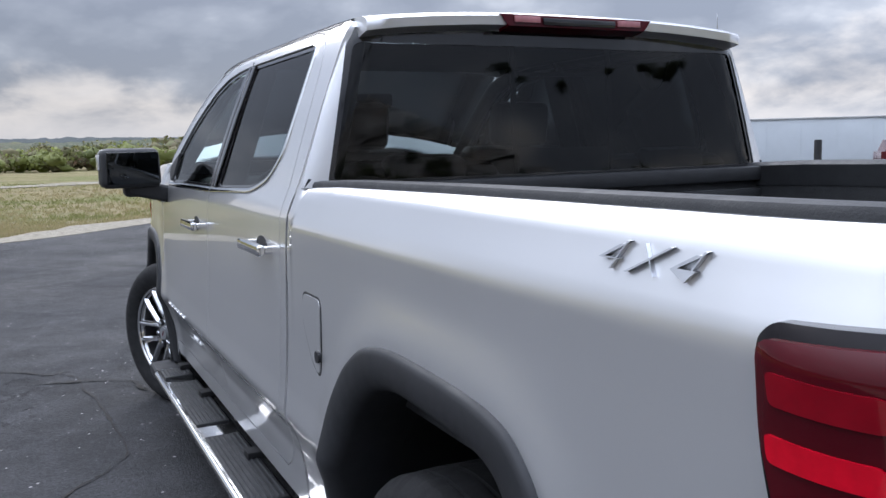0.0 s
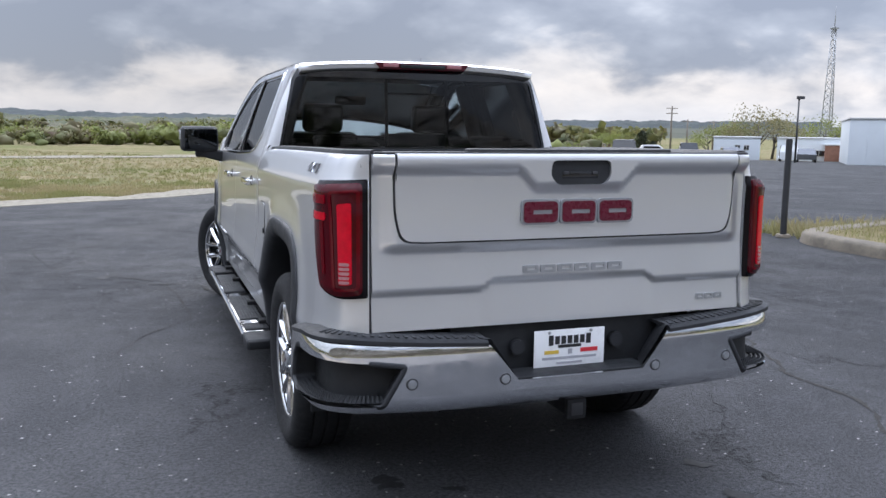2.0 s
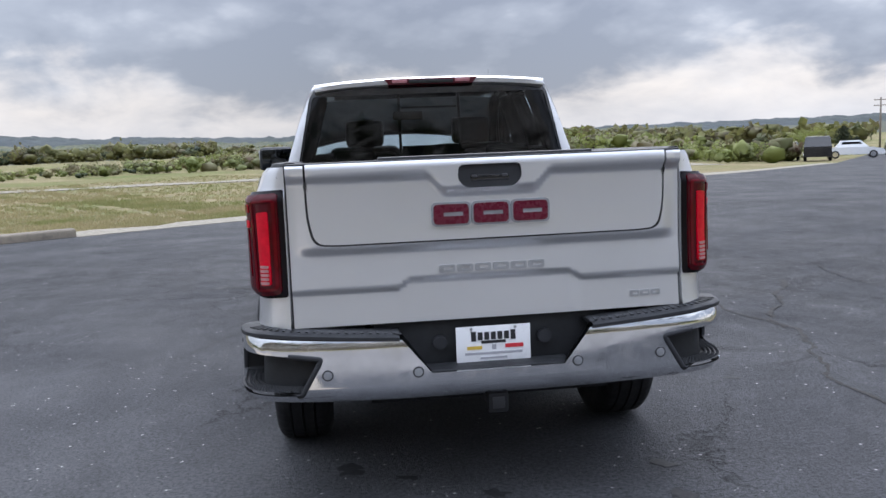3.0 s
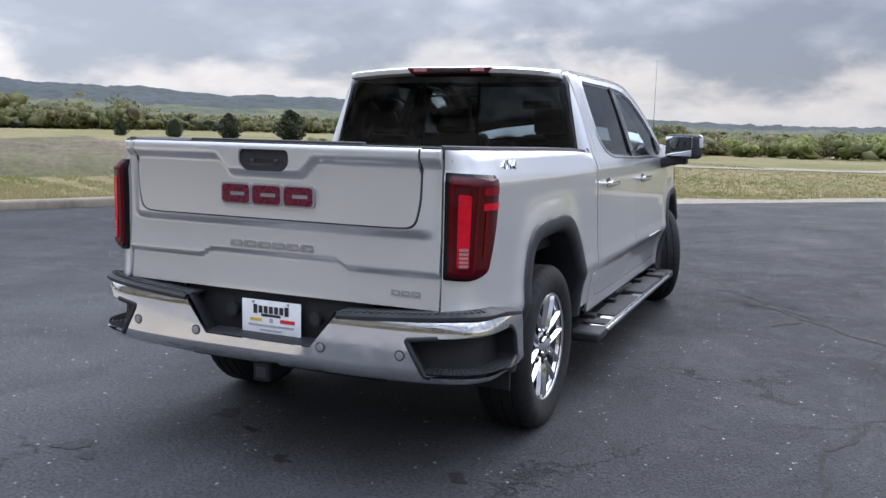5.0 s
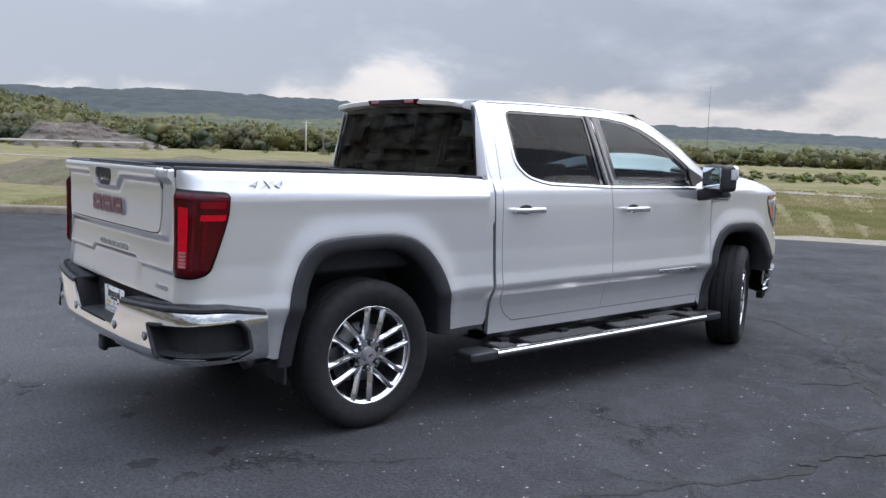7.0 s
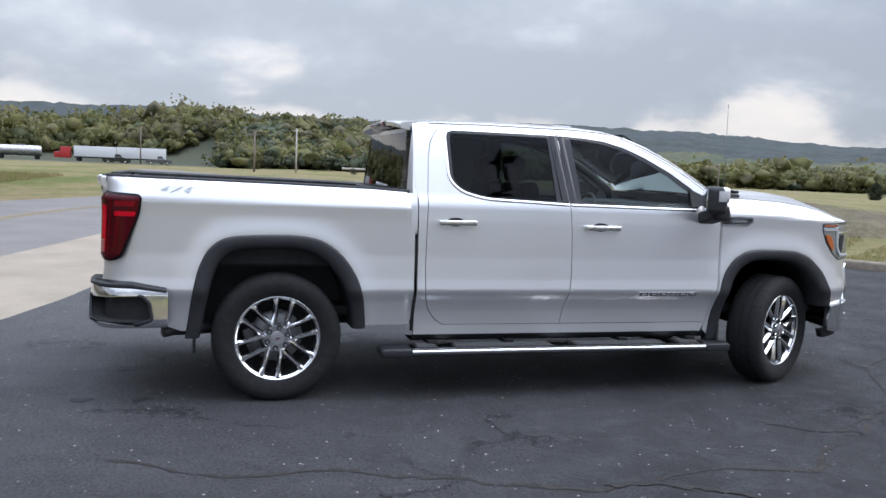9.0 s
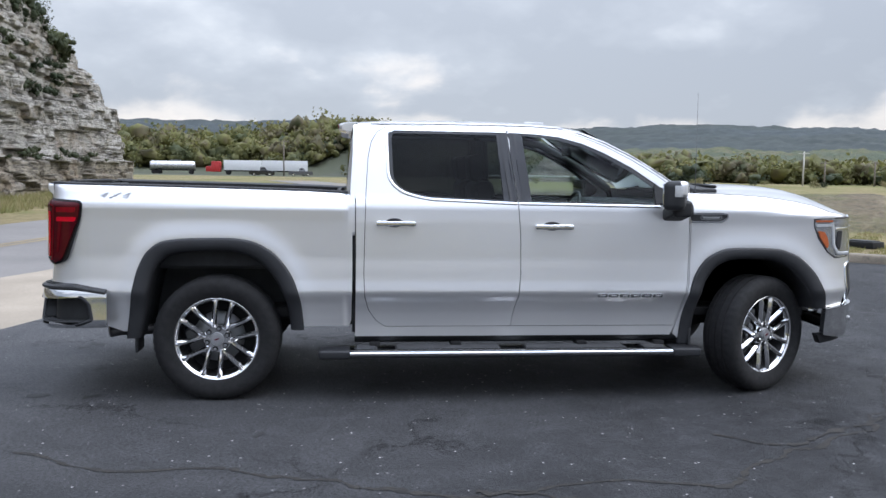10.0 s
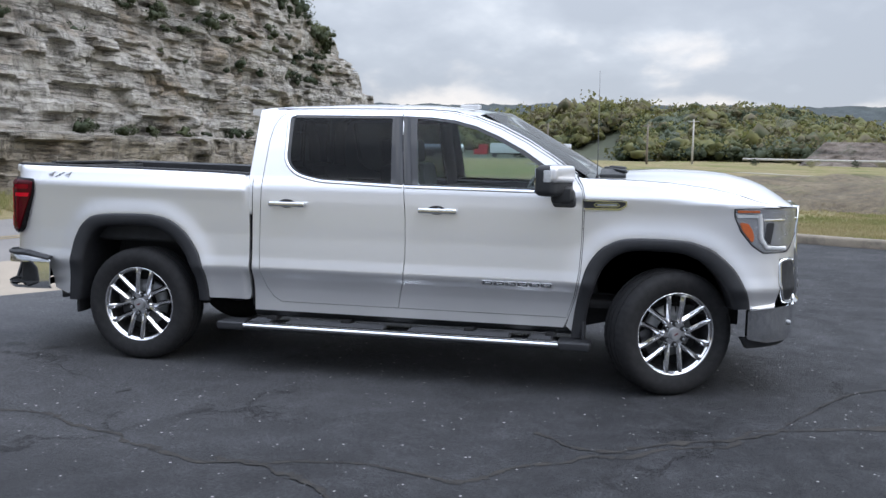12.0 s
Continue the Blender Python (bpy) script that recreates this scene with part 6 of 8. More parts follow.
INNER = [(0.715, 1.413)] + rounded([(0.715, 1.30), (0.713, 1.20), (0.690, 1.103), (0.60, 1.098), (-0.60, 1.098), (-0.690, 1.103), (-0.713, 1.20), (-0.715, 1.30)], [0, 0.05, 0.055, 0.02, 0.02, 0.055, 0.05, 0], 5) + [(-0.715, 1.413)]
HANDLE = rounded([(-0.122, 1.392), (-0.128, 1.335), (-0.098, 1.302), (0.098, 1.302), (0.128, 1.335), (0.122, 1.392)], 0.02, 4)
tailgate = skin("tailgate", [(-0.789, 0.776), (0.789, 0.776), (0.789, 1.412), (0.7195, 1.412)] + [(x * 1.0065, z - 0.0035) for x, z in INNER[1:-1]] + [(-0.7195, 1.412), (-0.789, 1.412)], gate, PAINT, truck, step=0.014, depth=0.085)
panel = skin("step_panel", [(x * 0.9945, z + 0.0030) for x, z in INNER[::-1]], gate, PAINT, tailgate, holes=[HANDLE], step=0.014, depth=0.03)
bm_part("gate_body", box_bm((1.55, 0.04, 0.60), (0, -0.980, 1.10), 0.01), BLACK, tailgate, "black inner tailgate liner")
ribbon("panel_gap", INNER, 0.014, gate, INK, tailgate, lift=-0.007, depth=0.004)
for s in (-1, 1):
    bm_part("gate_seal", box_bm((0.012, 0.030, 0.62), (s * 0.7945, -1.021, 1.090), 0.0), INK, tailgate, "black shut line beside the tailgate", smooth=False)
bm_part("top_cap", box_bm((1.575, 0.060, 0.012), (0, -1.040, 1.415), 0.005), BLACK, tailgate, "black plastic cap along the top")
bm_part("raised_cap", box_bm((0.86, 0.055, 0.020), (0.0, -1.028, 1.422), 0.008), BLACK, tailgate)
hcup = skin("handle_cup", HANDLE, lambda u, v, d: (u, gate(u, np.full_like(u, 1.33), d)[1], v), BLACK, panel, step=0.02, depth=0.03, lift=-0.012, label="black handle recess")
bm_part("handle", box_bm((0.16, 0.022, 0.034), (0, -1.096, 1.338), 0.008), GLOSSB, panel, "black tailgate handle")
for s in (-1, 1):
    bm_part("handle_button", box_bm((0.022, 0.01, 0.012), (s * 0.06, -1.107, 1.345), 0.003), DARKALLOY, panel)
bars(0.475, 1.162, 1.240, -0.235, gate, REDBADGE, panel, 3, 0.20, 0.014, "badge_block", rim=GALV)
bars(0.435, 0.968, 0.998, -0.213, gate, LETTER, tailgate, 6, 0.30, 0.006, "nameplate_block")
bars(0.135, 0.822, 0.846, 0.575, gate, LETTER, tailgate, 3, 0.30, 0.005, "trim_block")

# --- rear bumper
_bp = np.array(smooth_line([(0.0, -1.172), (0.35, -1.168), (0.62, -1.150), (0.81, -1.120), (0.915, -1.077), (0.978, -1.012), (1.006, -0.92), (1.013, -0.80), (1.010, -0.67)], 14))
_ba = np.concatenate([[0], np.cumsum(np.linalg.norm(np.diff(_bp, axis=0), axis=1))])
_bt = np.gradient(_bp, axis=0)
_bt /= np.linalg.norm(_bt, axis=1)[:, None]
B_END = float(_ba[-1])


def bump_face(u, z, d=0.0):
    """The bumper's face: u along it from the middle, z up."""
    u, z = np.asarray(u, float), np.asarray(z, float)
    s, a = np.sign(u) + (u == 0), np.abs(u)
    cx, cy = np.interp(a, _ba, _bp[:, 0]), np.interp(a, _ba, _bp[:, 1])
    tx, ty = np.interp(a, _ba, _bt[:, 0]), np.interp(a, _ba, _bt[:, 1])
    off = d + 0.011 * np.clip((0.72 - z) / 0.19, 0, 1) - 0.040 * np.clip((0.532 - z) / 0.05, 0, 1.2) ** 1.3 - 0.012 * np.clip((z - 0.70) / 0.05, 0, 1.5) ** 2
    return s * (cx + ty * off), cy - tx * off, z


def topline(u):
    return float(np.interp(abs(u), [0, 0.265, 0.375, 0.62, 0.9, 1.15, B_END], [0.592, 0.592, 0.728, 0.742, 0.760, 0.758, 0.72]))


bumper = empty("rear_bumper", "", "")
bumper.parent = truck
for k_ in ("label", "category", "group", "kind"):
    if k_ in bumper:
        del bumper[k_]
us = np.linspace(-B_END, B_END, 91)
face = [(u, 0.488 + 0.018 * (abs(u) / B_END) ** 2) for u in us] + [(u, topline(u)) for u in sorted([*us, -0.375, -0.265, 0.265, 0.375], reverse=True)]


def pocket(s):
    q = [(0.692, 0.668), (0.700, 0.648), (0.772, 0.524), (B_END - 0.17, 0.524), (B_END - 0.090, 0.555), (B_END - 0.105, 0.655), (B_END - 0.150, 0.700), (0.80, 0.680)]
    q = [(s * a, b) for a, b in q]
    return rounded(q if s > 0 else q[::-1], 0.014, 4)


chrome_face = skin("chrome_face", face, bump_face, CHROME, bumper, holes=[pocket(1), pocket(-1)], step=0.028, depth=0.012)
for s in (1, -1):
    pk = pocket(s)
    cup = skin("step_pocket", pk, lambda u, v, d: bump_face(u, v, d), BLACK, bumper, step=0.03, depth=0.0, lift=-0.085, label="black recessed corner step")
    # walls of the pocket
    p = np.array(pk)
    a, b = np.stack(bump_face(p[:, 0], p[:, 1], np.full(len(p), 0.004)), 1), np.stack(bump_face(p[:, 0], p[:, 1], np.full(len(p), -0.085)), 1)
    n = len(p)
    part("step_wall", np.concatenate([a, b]), [(i, (i + 1) % n, n + (i + 1) % n, n + i) for i in range(n)], BLACK, bumper, smooth=False)
    ribbon("step_edge", pk, 0.020, bump_face, FLARE, bumper, lift=0.006, depth=0.01, closed=True, turn=(s < 0))
    tv, tf = [], []
    for k in range(30):
        for r in range(4):
            uu = 0.775 + k * 0.0165
            x, y, z = bump_face(np.array([s * uu]), np.array([0.545]), np.array([-0.012 - 0.018 * r]))
            bmv = [(-0.005, -0.005, 0), (0.005, -0.005, 0), (0.005, 0.005, 0), (-0.005, 0.005, 0), (0, 0, 0.012)]
            o = len(tv)
            tv += [(x[0] + i, y[0] + j, z[0] - 0.004 + kk) for i, j, kk in bmv]
            tf += [(o, o + 1, o + 4), (o + 1, o + 2, o + 4), (o + 2, o + 3, o + 4), (o + 3, o, o + 4)]
    part("tread_studs", tv, tf, BLACK, cup, smooth=False, kind="stuff")
    # floor of the pocket
    fu = np.linspace(0.75, B_END - 0.13, 14)
    fa = np.stack(bump_face(s * fu, np.full(14, 0.541), np.full(14, 0.0)), 1)
    fb = np.stack(bump_face(s * fu, np.full(14, 0.541), np.full(14, -0.085)), 1)
    part("step_floor", np.concatenate([fa, fb]), [(i, i + 1, 15 + i, 14 + i) for i in range(13)], BLACK, cup, smooth=False)
# black pad along the top, dipping round the plate
for s in (1, -1):
    uu = np.concatenate([np.linspace(0.385, 0.9, 16), np.linspace(0.93, B_END - 0.01, 16)])
    rows = []
    tz = np.array([topline(q) for q in uu])
    for d, dz in ((0.001, -0.004), (0.0, 0.010), (-0.012, 0.018), (-0.055, 0.022), (-0.120, 0.022), (-0.150, 0.014)):
        x, y, z = bump_face(s * uu, np.full(len(uu), 0.65), np.full(len(uu), d))
        lim = np.minimum(np.abs(x), 1.03)
        rows.append(np.stack([np.sign(x) * lim, y, tz + dz], 1))
    n = len(uu)
    v = np.concatenate(rows)
    f = [(k * n + i, k * n + i + 1, (k + 1) * n + i + 1, (k + 1) * n + i) for k in range(5) for i in range(n - 1)] + [tuple(k * n for k in range(6)), tuple(k * n + n - 1 for k in range(6))]
    pad = part("step_pad", v, f if s < 0 else [q[::-1] for q in f], BLACK, bumper, "ribbed black bumper top pad", sharp=30)
    tv, tf = [], []
    for i in range(26):
        u0 = 0.40 + i * 0.031
        if u0 > 1.05:
            break
        q = []
        for d, e in ((-0.022, 0.0), (-0.100, 0.012)):
            for du in (0, 0.011):
                x, y, z = bump_face(np.array([s * (u0 + du + e)]), np.array([0.65]), np.array([d]))
                q.append((x[0], y[0], topline(u0) + 0.0205))
        o = len(tv)
        tv += q + [(a, b, c + 0.0035) for a, b, c in q]
        tf += [(o + 4, o + 5, o + 7, o + 6), (o, o + 1, o + 5, o + 4), (o + 2, o + 3, o + 7, o + 6), (o, o + 2, o + 6, o + 4), (o + 1, o + 3, o + 7, o + 5)]
    part("pad_rib", tv, tf, BLACK, pad, smooth=False, kind="stuff")
# plate recess
bm_part("recess_wall", join_bm(box_bm((0.96, 0.03, 0.205), (0, -1.010, 0.664), 0.004), box_bm((0.60, 0.125, 0.02), (0, -1.100, 0.585), 0.006)), BLACK, bumper, "black plate recess")
for s in (1, -1):
    v = [(s * 0.262, -1.160, 0.592), (s * 0.372, -1.158, 0.750), (s * 0.43, -1.03, 0.752), (s * 0.33, -1.03, 0.592), (s * 0.40, -1.155, 0.750)]
    part("recess_cheek", v, [(0, 1, 2, 3), (1, 4, 2)], BLACK, bumper, smooth=False)
    bm_part("socket", cyl_bm(0.030, 0.03, (s * 0.215, -1.045, 0.68), "y", 20, bevel=0.004), FLARE, bumper)
    for u, z in ((0.318, 0.600), (0.668, 0.604)):
        x, y, zz = bump_face(np.array([s * u]), np.array([z]), np.array([0.002]))
        sn = bm_part("parking_sensor", cyl_bm(0.0165, 0.012, (x[0], y[0], zz[0]), "y", 20, bevel=0.003), GALV, bumper, "round silver parking sensor")
        bm_part("sensor_ring", cyl_bm(0.022, 0.006, (x[0], y[0] + 0.002, zz[0]), "y", 20), DARKALLOY, sn)
bm_part("lower_valance", box_bm((1.30, 0.08, 0.04), (0, -1.00, 0.485), 0.012), BLACK, bumper)

# --- licence plate, its print drawn as plain bars
plate = empty("licence_plate", "white dealer plate with dark print bars screwed into the bumper recess", "plate", at=pose(0, -1.066, 0.664))
bm_part("plate_sheet", box_bm((0.305, 0.004, 0.152), (0, 0, 0), 0.0015), PLATE, plate)
for nm, x, z, w, h, m_ in (("print_bar", 0.0, 0.010, 0.10, 0.012, INK), ("print_bar", -0.078, -0.012, 0.062, 0.014, GOLD), ("print_bar", 0.002, -0.012, 0.018, 0.020, GREYINK), ("print_bar", 0.085, -0.010, 0.075, 0.016, REDINK), ("print_bar", 0.0, -0.036, 0.235, 0.010, GREYINK), ("print_bar", 0.0, -0.056, 0.11, 0.009, GREYINK)):
    bm_part(nm, box_bm((w, 0.0016, h), (x, -0.0028, z), 0.0), m_, plate, smooth=False)
for i in range(7):
    bm_part("print_bar", box_bm((0.020, 0.0016, 0.032 if i % 6 else 0.040), (-0.081 + i * 0.027, -0.0028, 0.035), 0.0), INK, plate, smooth=False)
for s in (-1, 1):
    bm_part("screw", cyl_bm(0.006, 0.005, (s * 0.09, -0.004, 0.066), "y", 10), GALV, plate)

# --- hitch, exhaust and underside
bm_part("hitch_receiver", join_bm(box_bm((0.064, 0.22, 0.064), (0, -1.02, 0.442), 0.008), box_bm((0.084, 0.03, 0.084), (0, -1.130, 0.442), 0.012)), UNDER, truck, "black square hitch receiver")
# black block on the receiver's end stands in for its shaded opening
bm_part("hitch_hole_patch", box_bm((0.050, 0.012, 0.050), (0, -1.141, 0.442), 0.004), INK, truck)
bm_part("hitch_beam", cyl_bm(0.05, 1.0, (0, -0.95, 0.47), "x", 16), UNDER, truck)
v, f = tube([(0.70, -0.30, 0.45), (0.74, -0.55, 0.44), (0.79, -0.64, 0.45), (0.83, -0.70, 0.445)], [0.034, 0.034, 0.036, 0.037], 18)
part("exhaust_tip", v, f, DARKALLOY, truck, "dark steel exhaust tip")
for s in (-1, 1):
    bm_part("frame_rail", box_bm((0.09, 5.2, 0.16), (s * 0.42, 1.65, 0.50), 0.01), UNDER, truck)
bm_part("rear_axle", join_bm(cyl_bm(0.055, 1.5, (0, 0, 0.41), "x", 16), cyl_bm(0.15, 0.22, (0, 0, 0.41), "y", 20, bevel=0.04)), UNDER, truck)
bm_part("front_axle", cyl_bm(0.05, 1.3, (0, 3.745, 0.42), "x", 16), UNDER, truck)
bm_part("spare_tyre", cyl_bm(0.37, 0.24, (0, -0.55, 0.56), "z", 40, bevel=0.05), RUBBER, truck)
bm_part("underbody", box_bm((1.50, 4.3, 0.06), (0, 2.0, 0.56), 0.01), UNDER, truck)
bm_part("engine_block", box_bm((1.0, 1.0, 0.6), (0, 3.75, 0.85), 0.05), UNDER, truck)

# --- bed box
bed = empty("load_bed", "", "")
bed.parent = truck
bm_part("bed_floor", box_bm((1.55, 1.86, 0.04), (0, -0.09, 0.88), 0.004), LINER, bed)
fl = [(-0.7 + 0.14 * i, -0.09, 0.905) for i in range(11)]
for x, y, z in fl:
    bm_part("floor_rib", box_bm((0.07, 1.84, 0.018), (x, y, z), 0.005), LINER, bed)
bm_part("front_wall", box_bm((1.64, 0.05, 0.50), (0, 0.815, 1.13), 0.008), LINER, bed)
for z in (1.02, 1.15, 1.28):
    bm_part("wall_rib", box_bm((1.60, 0.03, 0.05), (0, 0.782, z), 0.01), LINER, bed)
bm_part("front_cap", box_bm((1.64, 0.07, 0.05), (0, 0.80, 1.355), 0.012), BLACK, bed)


def rail(sgn, side):
    bm_part("side_wall", box_bm((0.05, 1.88, 0.50), (sgn * 0.80, -0.09, 1.13), 0.008), LINER, bed)
    bm_part("wheel_tub", box_bm((0.22, 0.95, 0.28), (sgn * 0.68, 0.05, 1.03), 0.05), LINER, bed)
    ys = np.linspace(0.850, -1.045, 40)
    rows = []
    for dx, dz in ((0.858, -0.030), (0.858, 0.010), (0.852, 0.019), (0.835, 0.022), (0.79, 0.020), (0.772, 0.008), (0.772, -0.06)):
        zt = np.interp(ys, [-1.05, -0.6, 0, 0.6, 0.87], [1.412, 1.405, 1.397, 1.386, 1.374])
        pull = np.clip((-0.80 - ys) / 0.25, 0, 1) ** 2 * 0.085
        rows.append(np.stack([sgn * (np.full(len(ys), dx) - pull * (dx - 0.70) / 0.2), ys, zt + dz - 0.006], 1))
    n = len(ys)
    v = np.concatenate(rows)
    f = [(k * n + i, k * n + i + 1, (k + 1) * n + i + 1, (k + 1) * n + i) for k in range(6) for i in range(n - 1)] + [tuple(k * n for k in range(7)), tuple(k * n + n - 1 for k in range(7))]
    part("rail_cap", v, f if sgn > 0 else [q[::-1] for q in f], BLACK, bed, "black plastic bed rail cap", sharp=40)


both(rail)


def four_by_four(sgn, side):
    """The raised 4X4 lettering on the bed side."""
    cu = bpy.data.curves.new("drive_badge", "FONT")
    cu.body, cu.size, cu.shear, cu.extrude, cu.bevel_depth = "4X4", 0.078, 0.35, 0.003, 0.0006
    cu.offset = -0.0045
    cu.space_character = 1.12
    tmp = new("tmp_text", cu)
    bpy.context.view_layer.update()
    me = bpy.data.meshes.new_from_object(tmp.evaluated_get(bpy.context.evaluated_depsgraph_get()))
    bpy.data.objects.remove(tmp)
    co = np.array([tuple(v.co) for v in me.vertices])
    w = co[:, 0].max()
    uu = (-0.735 + co[:, 0] / w * 0.20) if sgn > 0 else (-0.535 - co[:, 0] / w * 0.20)
    x, y, z = place(uu, 1.326 + co[:, 1] * 0.80, co[:, 2] + 0.004)
    f = [tuple(p.vertices) for p in me.polygons]
    part("drive_badge", np.stack([sgn * x, y, z], 1), f, LETTER, truck, "chrome 4X4 lettering on the bed side", smooth=False)
    bpy.data.meshes.remove(me)


both(four_by_four)

# --- cab: side frame, doors, glass
RDOOR = [(1.105, 0.487), (1.045, 0.525), (0.992, 0.600), (0.966, 0.70), (0.960, 0.85), (0.965, 1.15), (0.972, 1.40), (0.985, 1.62), (1.005, 1.72), (1.045, 1.790), (1.105, 1.825), (1.20, 1.838), (1.928, 1.838), (1.955, 1.60), (1.990, 1.33), (2.008, 1.10), (2.012, 0.85), (2.000, 0.70), (1.972, 0.58), (1.958, 0.487)]
RDOOR = RDOOR[::-1]
FDOOR = [(1.962, 0.487), (1.977, 0.58), (2.005, 0.70), (2.017, 0.85), (2.013, 1.10), (1.995, 1.33), (1.960, 1.60), (1.933, 1.838), (2.14, 1.836), (2.30, 1.822), (2.46, 1.783), (2.62, 1.722), (2.80, 1.632), (2.98, 1.524), (3.085, 1.447), (3.140, 1.402), (3.178, 1.345), (3.191, 1.29), (3.193, 1.18), (3.192, 1.0), (3.182, 0.80), (3.155, 0.63), (3.112, 0.487)]
FDOOR = FDOOR[::-1]
WIN_R = rounded([(1.935, 1.803), (1.125, 1.803), (1.105, 1.77), (1.118, 1.47), (1.205, 1.388), (1.37, 1.345), (1.985, 1.322)], [0.0, 0.03, 0.03, 0.06, 0.08, 0.1, 0.0], 5)
WIN_F = [(2.003, 1.322), (2.985, 1.312), (3.055, 1.36), (3.062, 1.405), (2.955, 1.475), (2.80, 1.578), (2.62, 1.672), (2.46, 1.738), (2.30, 1.778), (2.14, 1.795), (1.945, 1.803)]
GLASS_R = rounded([(1.862, 1.785), (1.152, 1.785), (1.142, 1.76), (1.152, 1.47), (1.225, 1.402), (1.38, 1.362), (1.897, 1.342)], [0.01, 0.03, 0.03, 0.05, 0.08, 0.1, 0.01], 5)
GLASS_F = [(2.088, 1.342), (2.948, 1.334), (2.952, 1.44), (2.80, 1.545), (2.62, 1.642), (2.46, 1.712), (2.30, 1.756), (2.14, 1.778), (2.040, 1.784)]


cab = empty("cab", "", "")
cab.parent = truck


def cab_side(sgn, side):
    out = [(0.903, 0.418), (3.092, 0.418), (3.1235, 0.487), (3.1662, 0.63), (3.193, 0.80), (3.2025, 1.0), (3.2035, 1.18), (3.2015, 1.293), (3.188, 1.351), (3.152, 1.411), (3.150, 1.444), (3.00, 1.545), (2.82, 1.656), (2.63, 1.752), (2.46, 1.815), (2.30, 1.852), (2.12, 1.868), (1.50, 1.870), (1.10, 1.862), (0.95, 1.852), (0.885, 1.835), (0.880, 1.60), (0.886, 1.42), (0.903, 1.33), (0.906, 1.0)]
    # one opening for both doors
    opening = shifted([p for p in FDOOR if p[0] > 2.05] + [p for p in RDOOR if p[0] < 1.90], -0.0045)
    fr = skin("body_side", out, place, PAINT, cab, holes=[opening], step=0.028, depth=0.03, sgn=sgn)
    # dark backing behind the door gaps, ringed inside the cab
    for nm, door, win, gl, mat in (("rear_door", RDOOR, WIN_R, GLASS_R, TINT), ("front_door", FDOOR, WIN_F, GLASS_F, GLASS)):
        d = skin(nm, door, place, PAINT, cab, holes=[win], step=0.024, depth=0.035, sgn=sgn)
        skin("pillar_trim", win, place, GLOSSB, d, holes=[gl], step=0.03, depth=0.02, lift=-0.006, sgn=sgn, label="gloss black window surround")
        skin("window_glass", shifted(gl, -0.004), place, mat, d, step=0.05, depth=0.0, lift=-0.010, sgn=sgn, label="dark privacy glass" if mat is TINT else "clear window glass")
        low = [p for p in win if p[1] < (1.80 if nm == "rear_door" else 1.34)]
        if nm == "rear_door":
            line = [(1.150, 1.803)] + [(x, z) for x, z in WIN_R if x < 1.99 and not (x > 1.9 and z > 1.5) and z < 1.80]
        else:
            line = [(2.000, 1.322), (2.5, 1.317), (2.985, 1.312)]
        ribbon("chrome_strip", line, 0.020, place, CHROME, d, lift=0.006, depth=0.008, sgn=sgn, label="chrome window strip", turn=False)
        # door handle
        hy = 1.168 if nm == "rear_door" else 2.236
        hz = 1.182 if nm == "rear_door" else 1.168
        x, y, z = (float(q[0]) for q in place(np.array([hy]), np.array([hz]), np.array([0.0])))
        h = bm_part("door_handle", box_bm((0.026, 0.262, 0.034), (sgn * (x + 0.034), y, z), 0.011, 3), CHROME, d, "chrome pull handle")
        for e in (-0.115, 0.115):
            bm_part("handle_foot", box_bm((0.05, 0.03, 0.024), (sgn * (x + 0.010), y + e, z), 0.008), CHROME, h)
        # flat dark ellipse on the door in place of a shaded finger hollow
        skin("handle_cup", [(hy - 0.01 + 0.062 * math.cos(a), hz + 0.004 + 0.030 * math.sin(a)) for a in np.linspace(0, 2 * math.pi, 25)[:-1]], place, DASH, h, step=0.03, depth=0.002, lift=0.002, sgn=sgn, label="dark patch for the shade of the finger recess")
        # dark shut line behind the gap
    for o_ in (-0.0275, 0.0275):
        ribbon("pillar_cover", [(1.9925 + o_, 1.336), (1.9575 + o_, 1.60), (1.9345 + o_, 1.800)], 0.050, place, GLOSSB, cab, lift=0.003, depth=0.004, sgn=sgn, label="gloss black pillar cover")
    gap_line = smooth_line([(1.958, 0.487), (1.974, 0.58), (2.0025, 0.70), (2.0145, 0.85), (2.0105, 1.10), (1.9925, 1.33), (1.9575, 1.60), (1.9305, 1.838)], 4)
    ribbon("shut_line_seal", gap_line, 0.030, place, INK, cab, lift=-0.020, depth=0.03, sgn=sgn)
    ribbon("shut_line_seal", [(x, z) for x, z in opening] + [opening[0]], 0.040, place, INK, cab, lift=-0.022, depth=0.03, sgn=sgn)
    ribbon("shut_line_seal", [(0.897, 0.44), (0.899, 0.9), (0.897, 1.29), (0.870, 1.40)], 0.03, place, INK, cab, lift=-0.03, depth=0.03, sgn=sgn)
    ribbon("shut_line_seal", [(3.115, 0.45), (3.1685, 0.63), (3.195, 0.80), (3.205, 1.0), (3.206, 1.18), (3.204, 1.293), (3.190, 1.353), (3.155, 1.412)], 0.03, place, INK, cab, lift=-0.03, depth=0.03, sgn=sgn)
    bars(0.47, 0.688, 0.714, 2.545, place, CHROME, truck, 6, 0.30, 0.006, "nameplate_block", sgn=sgn)
    ribbon("drip_rail", [(1.0, 1.845), (1.4, 1.853), (2.1, 1.852), (2.30, 1.838), (2.46, 1.800), (2.63, 1.738), (2.82, 1.645), (3.0, 1.535), (3.16, 1.428)], 0.008, place, INK, cab, lift=0.001, depth=0.004, sgn=sgn)
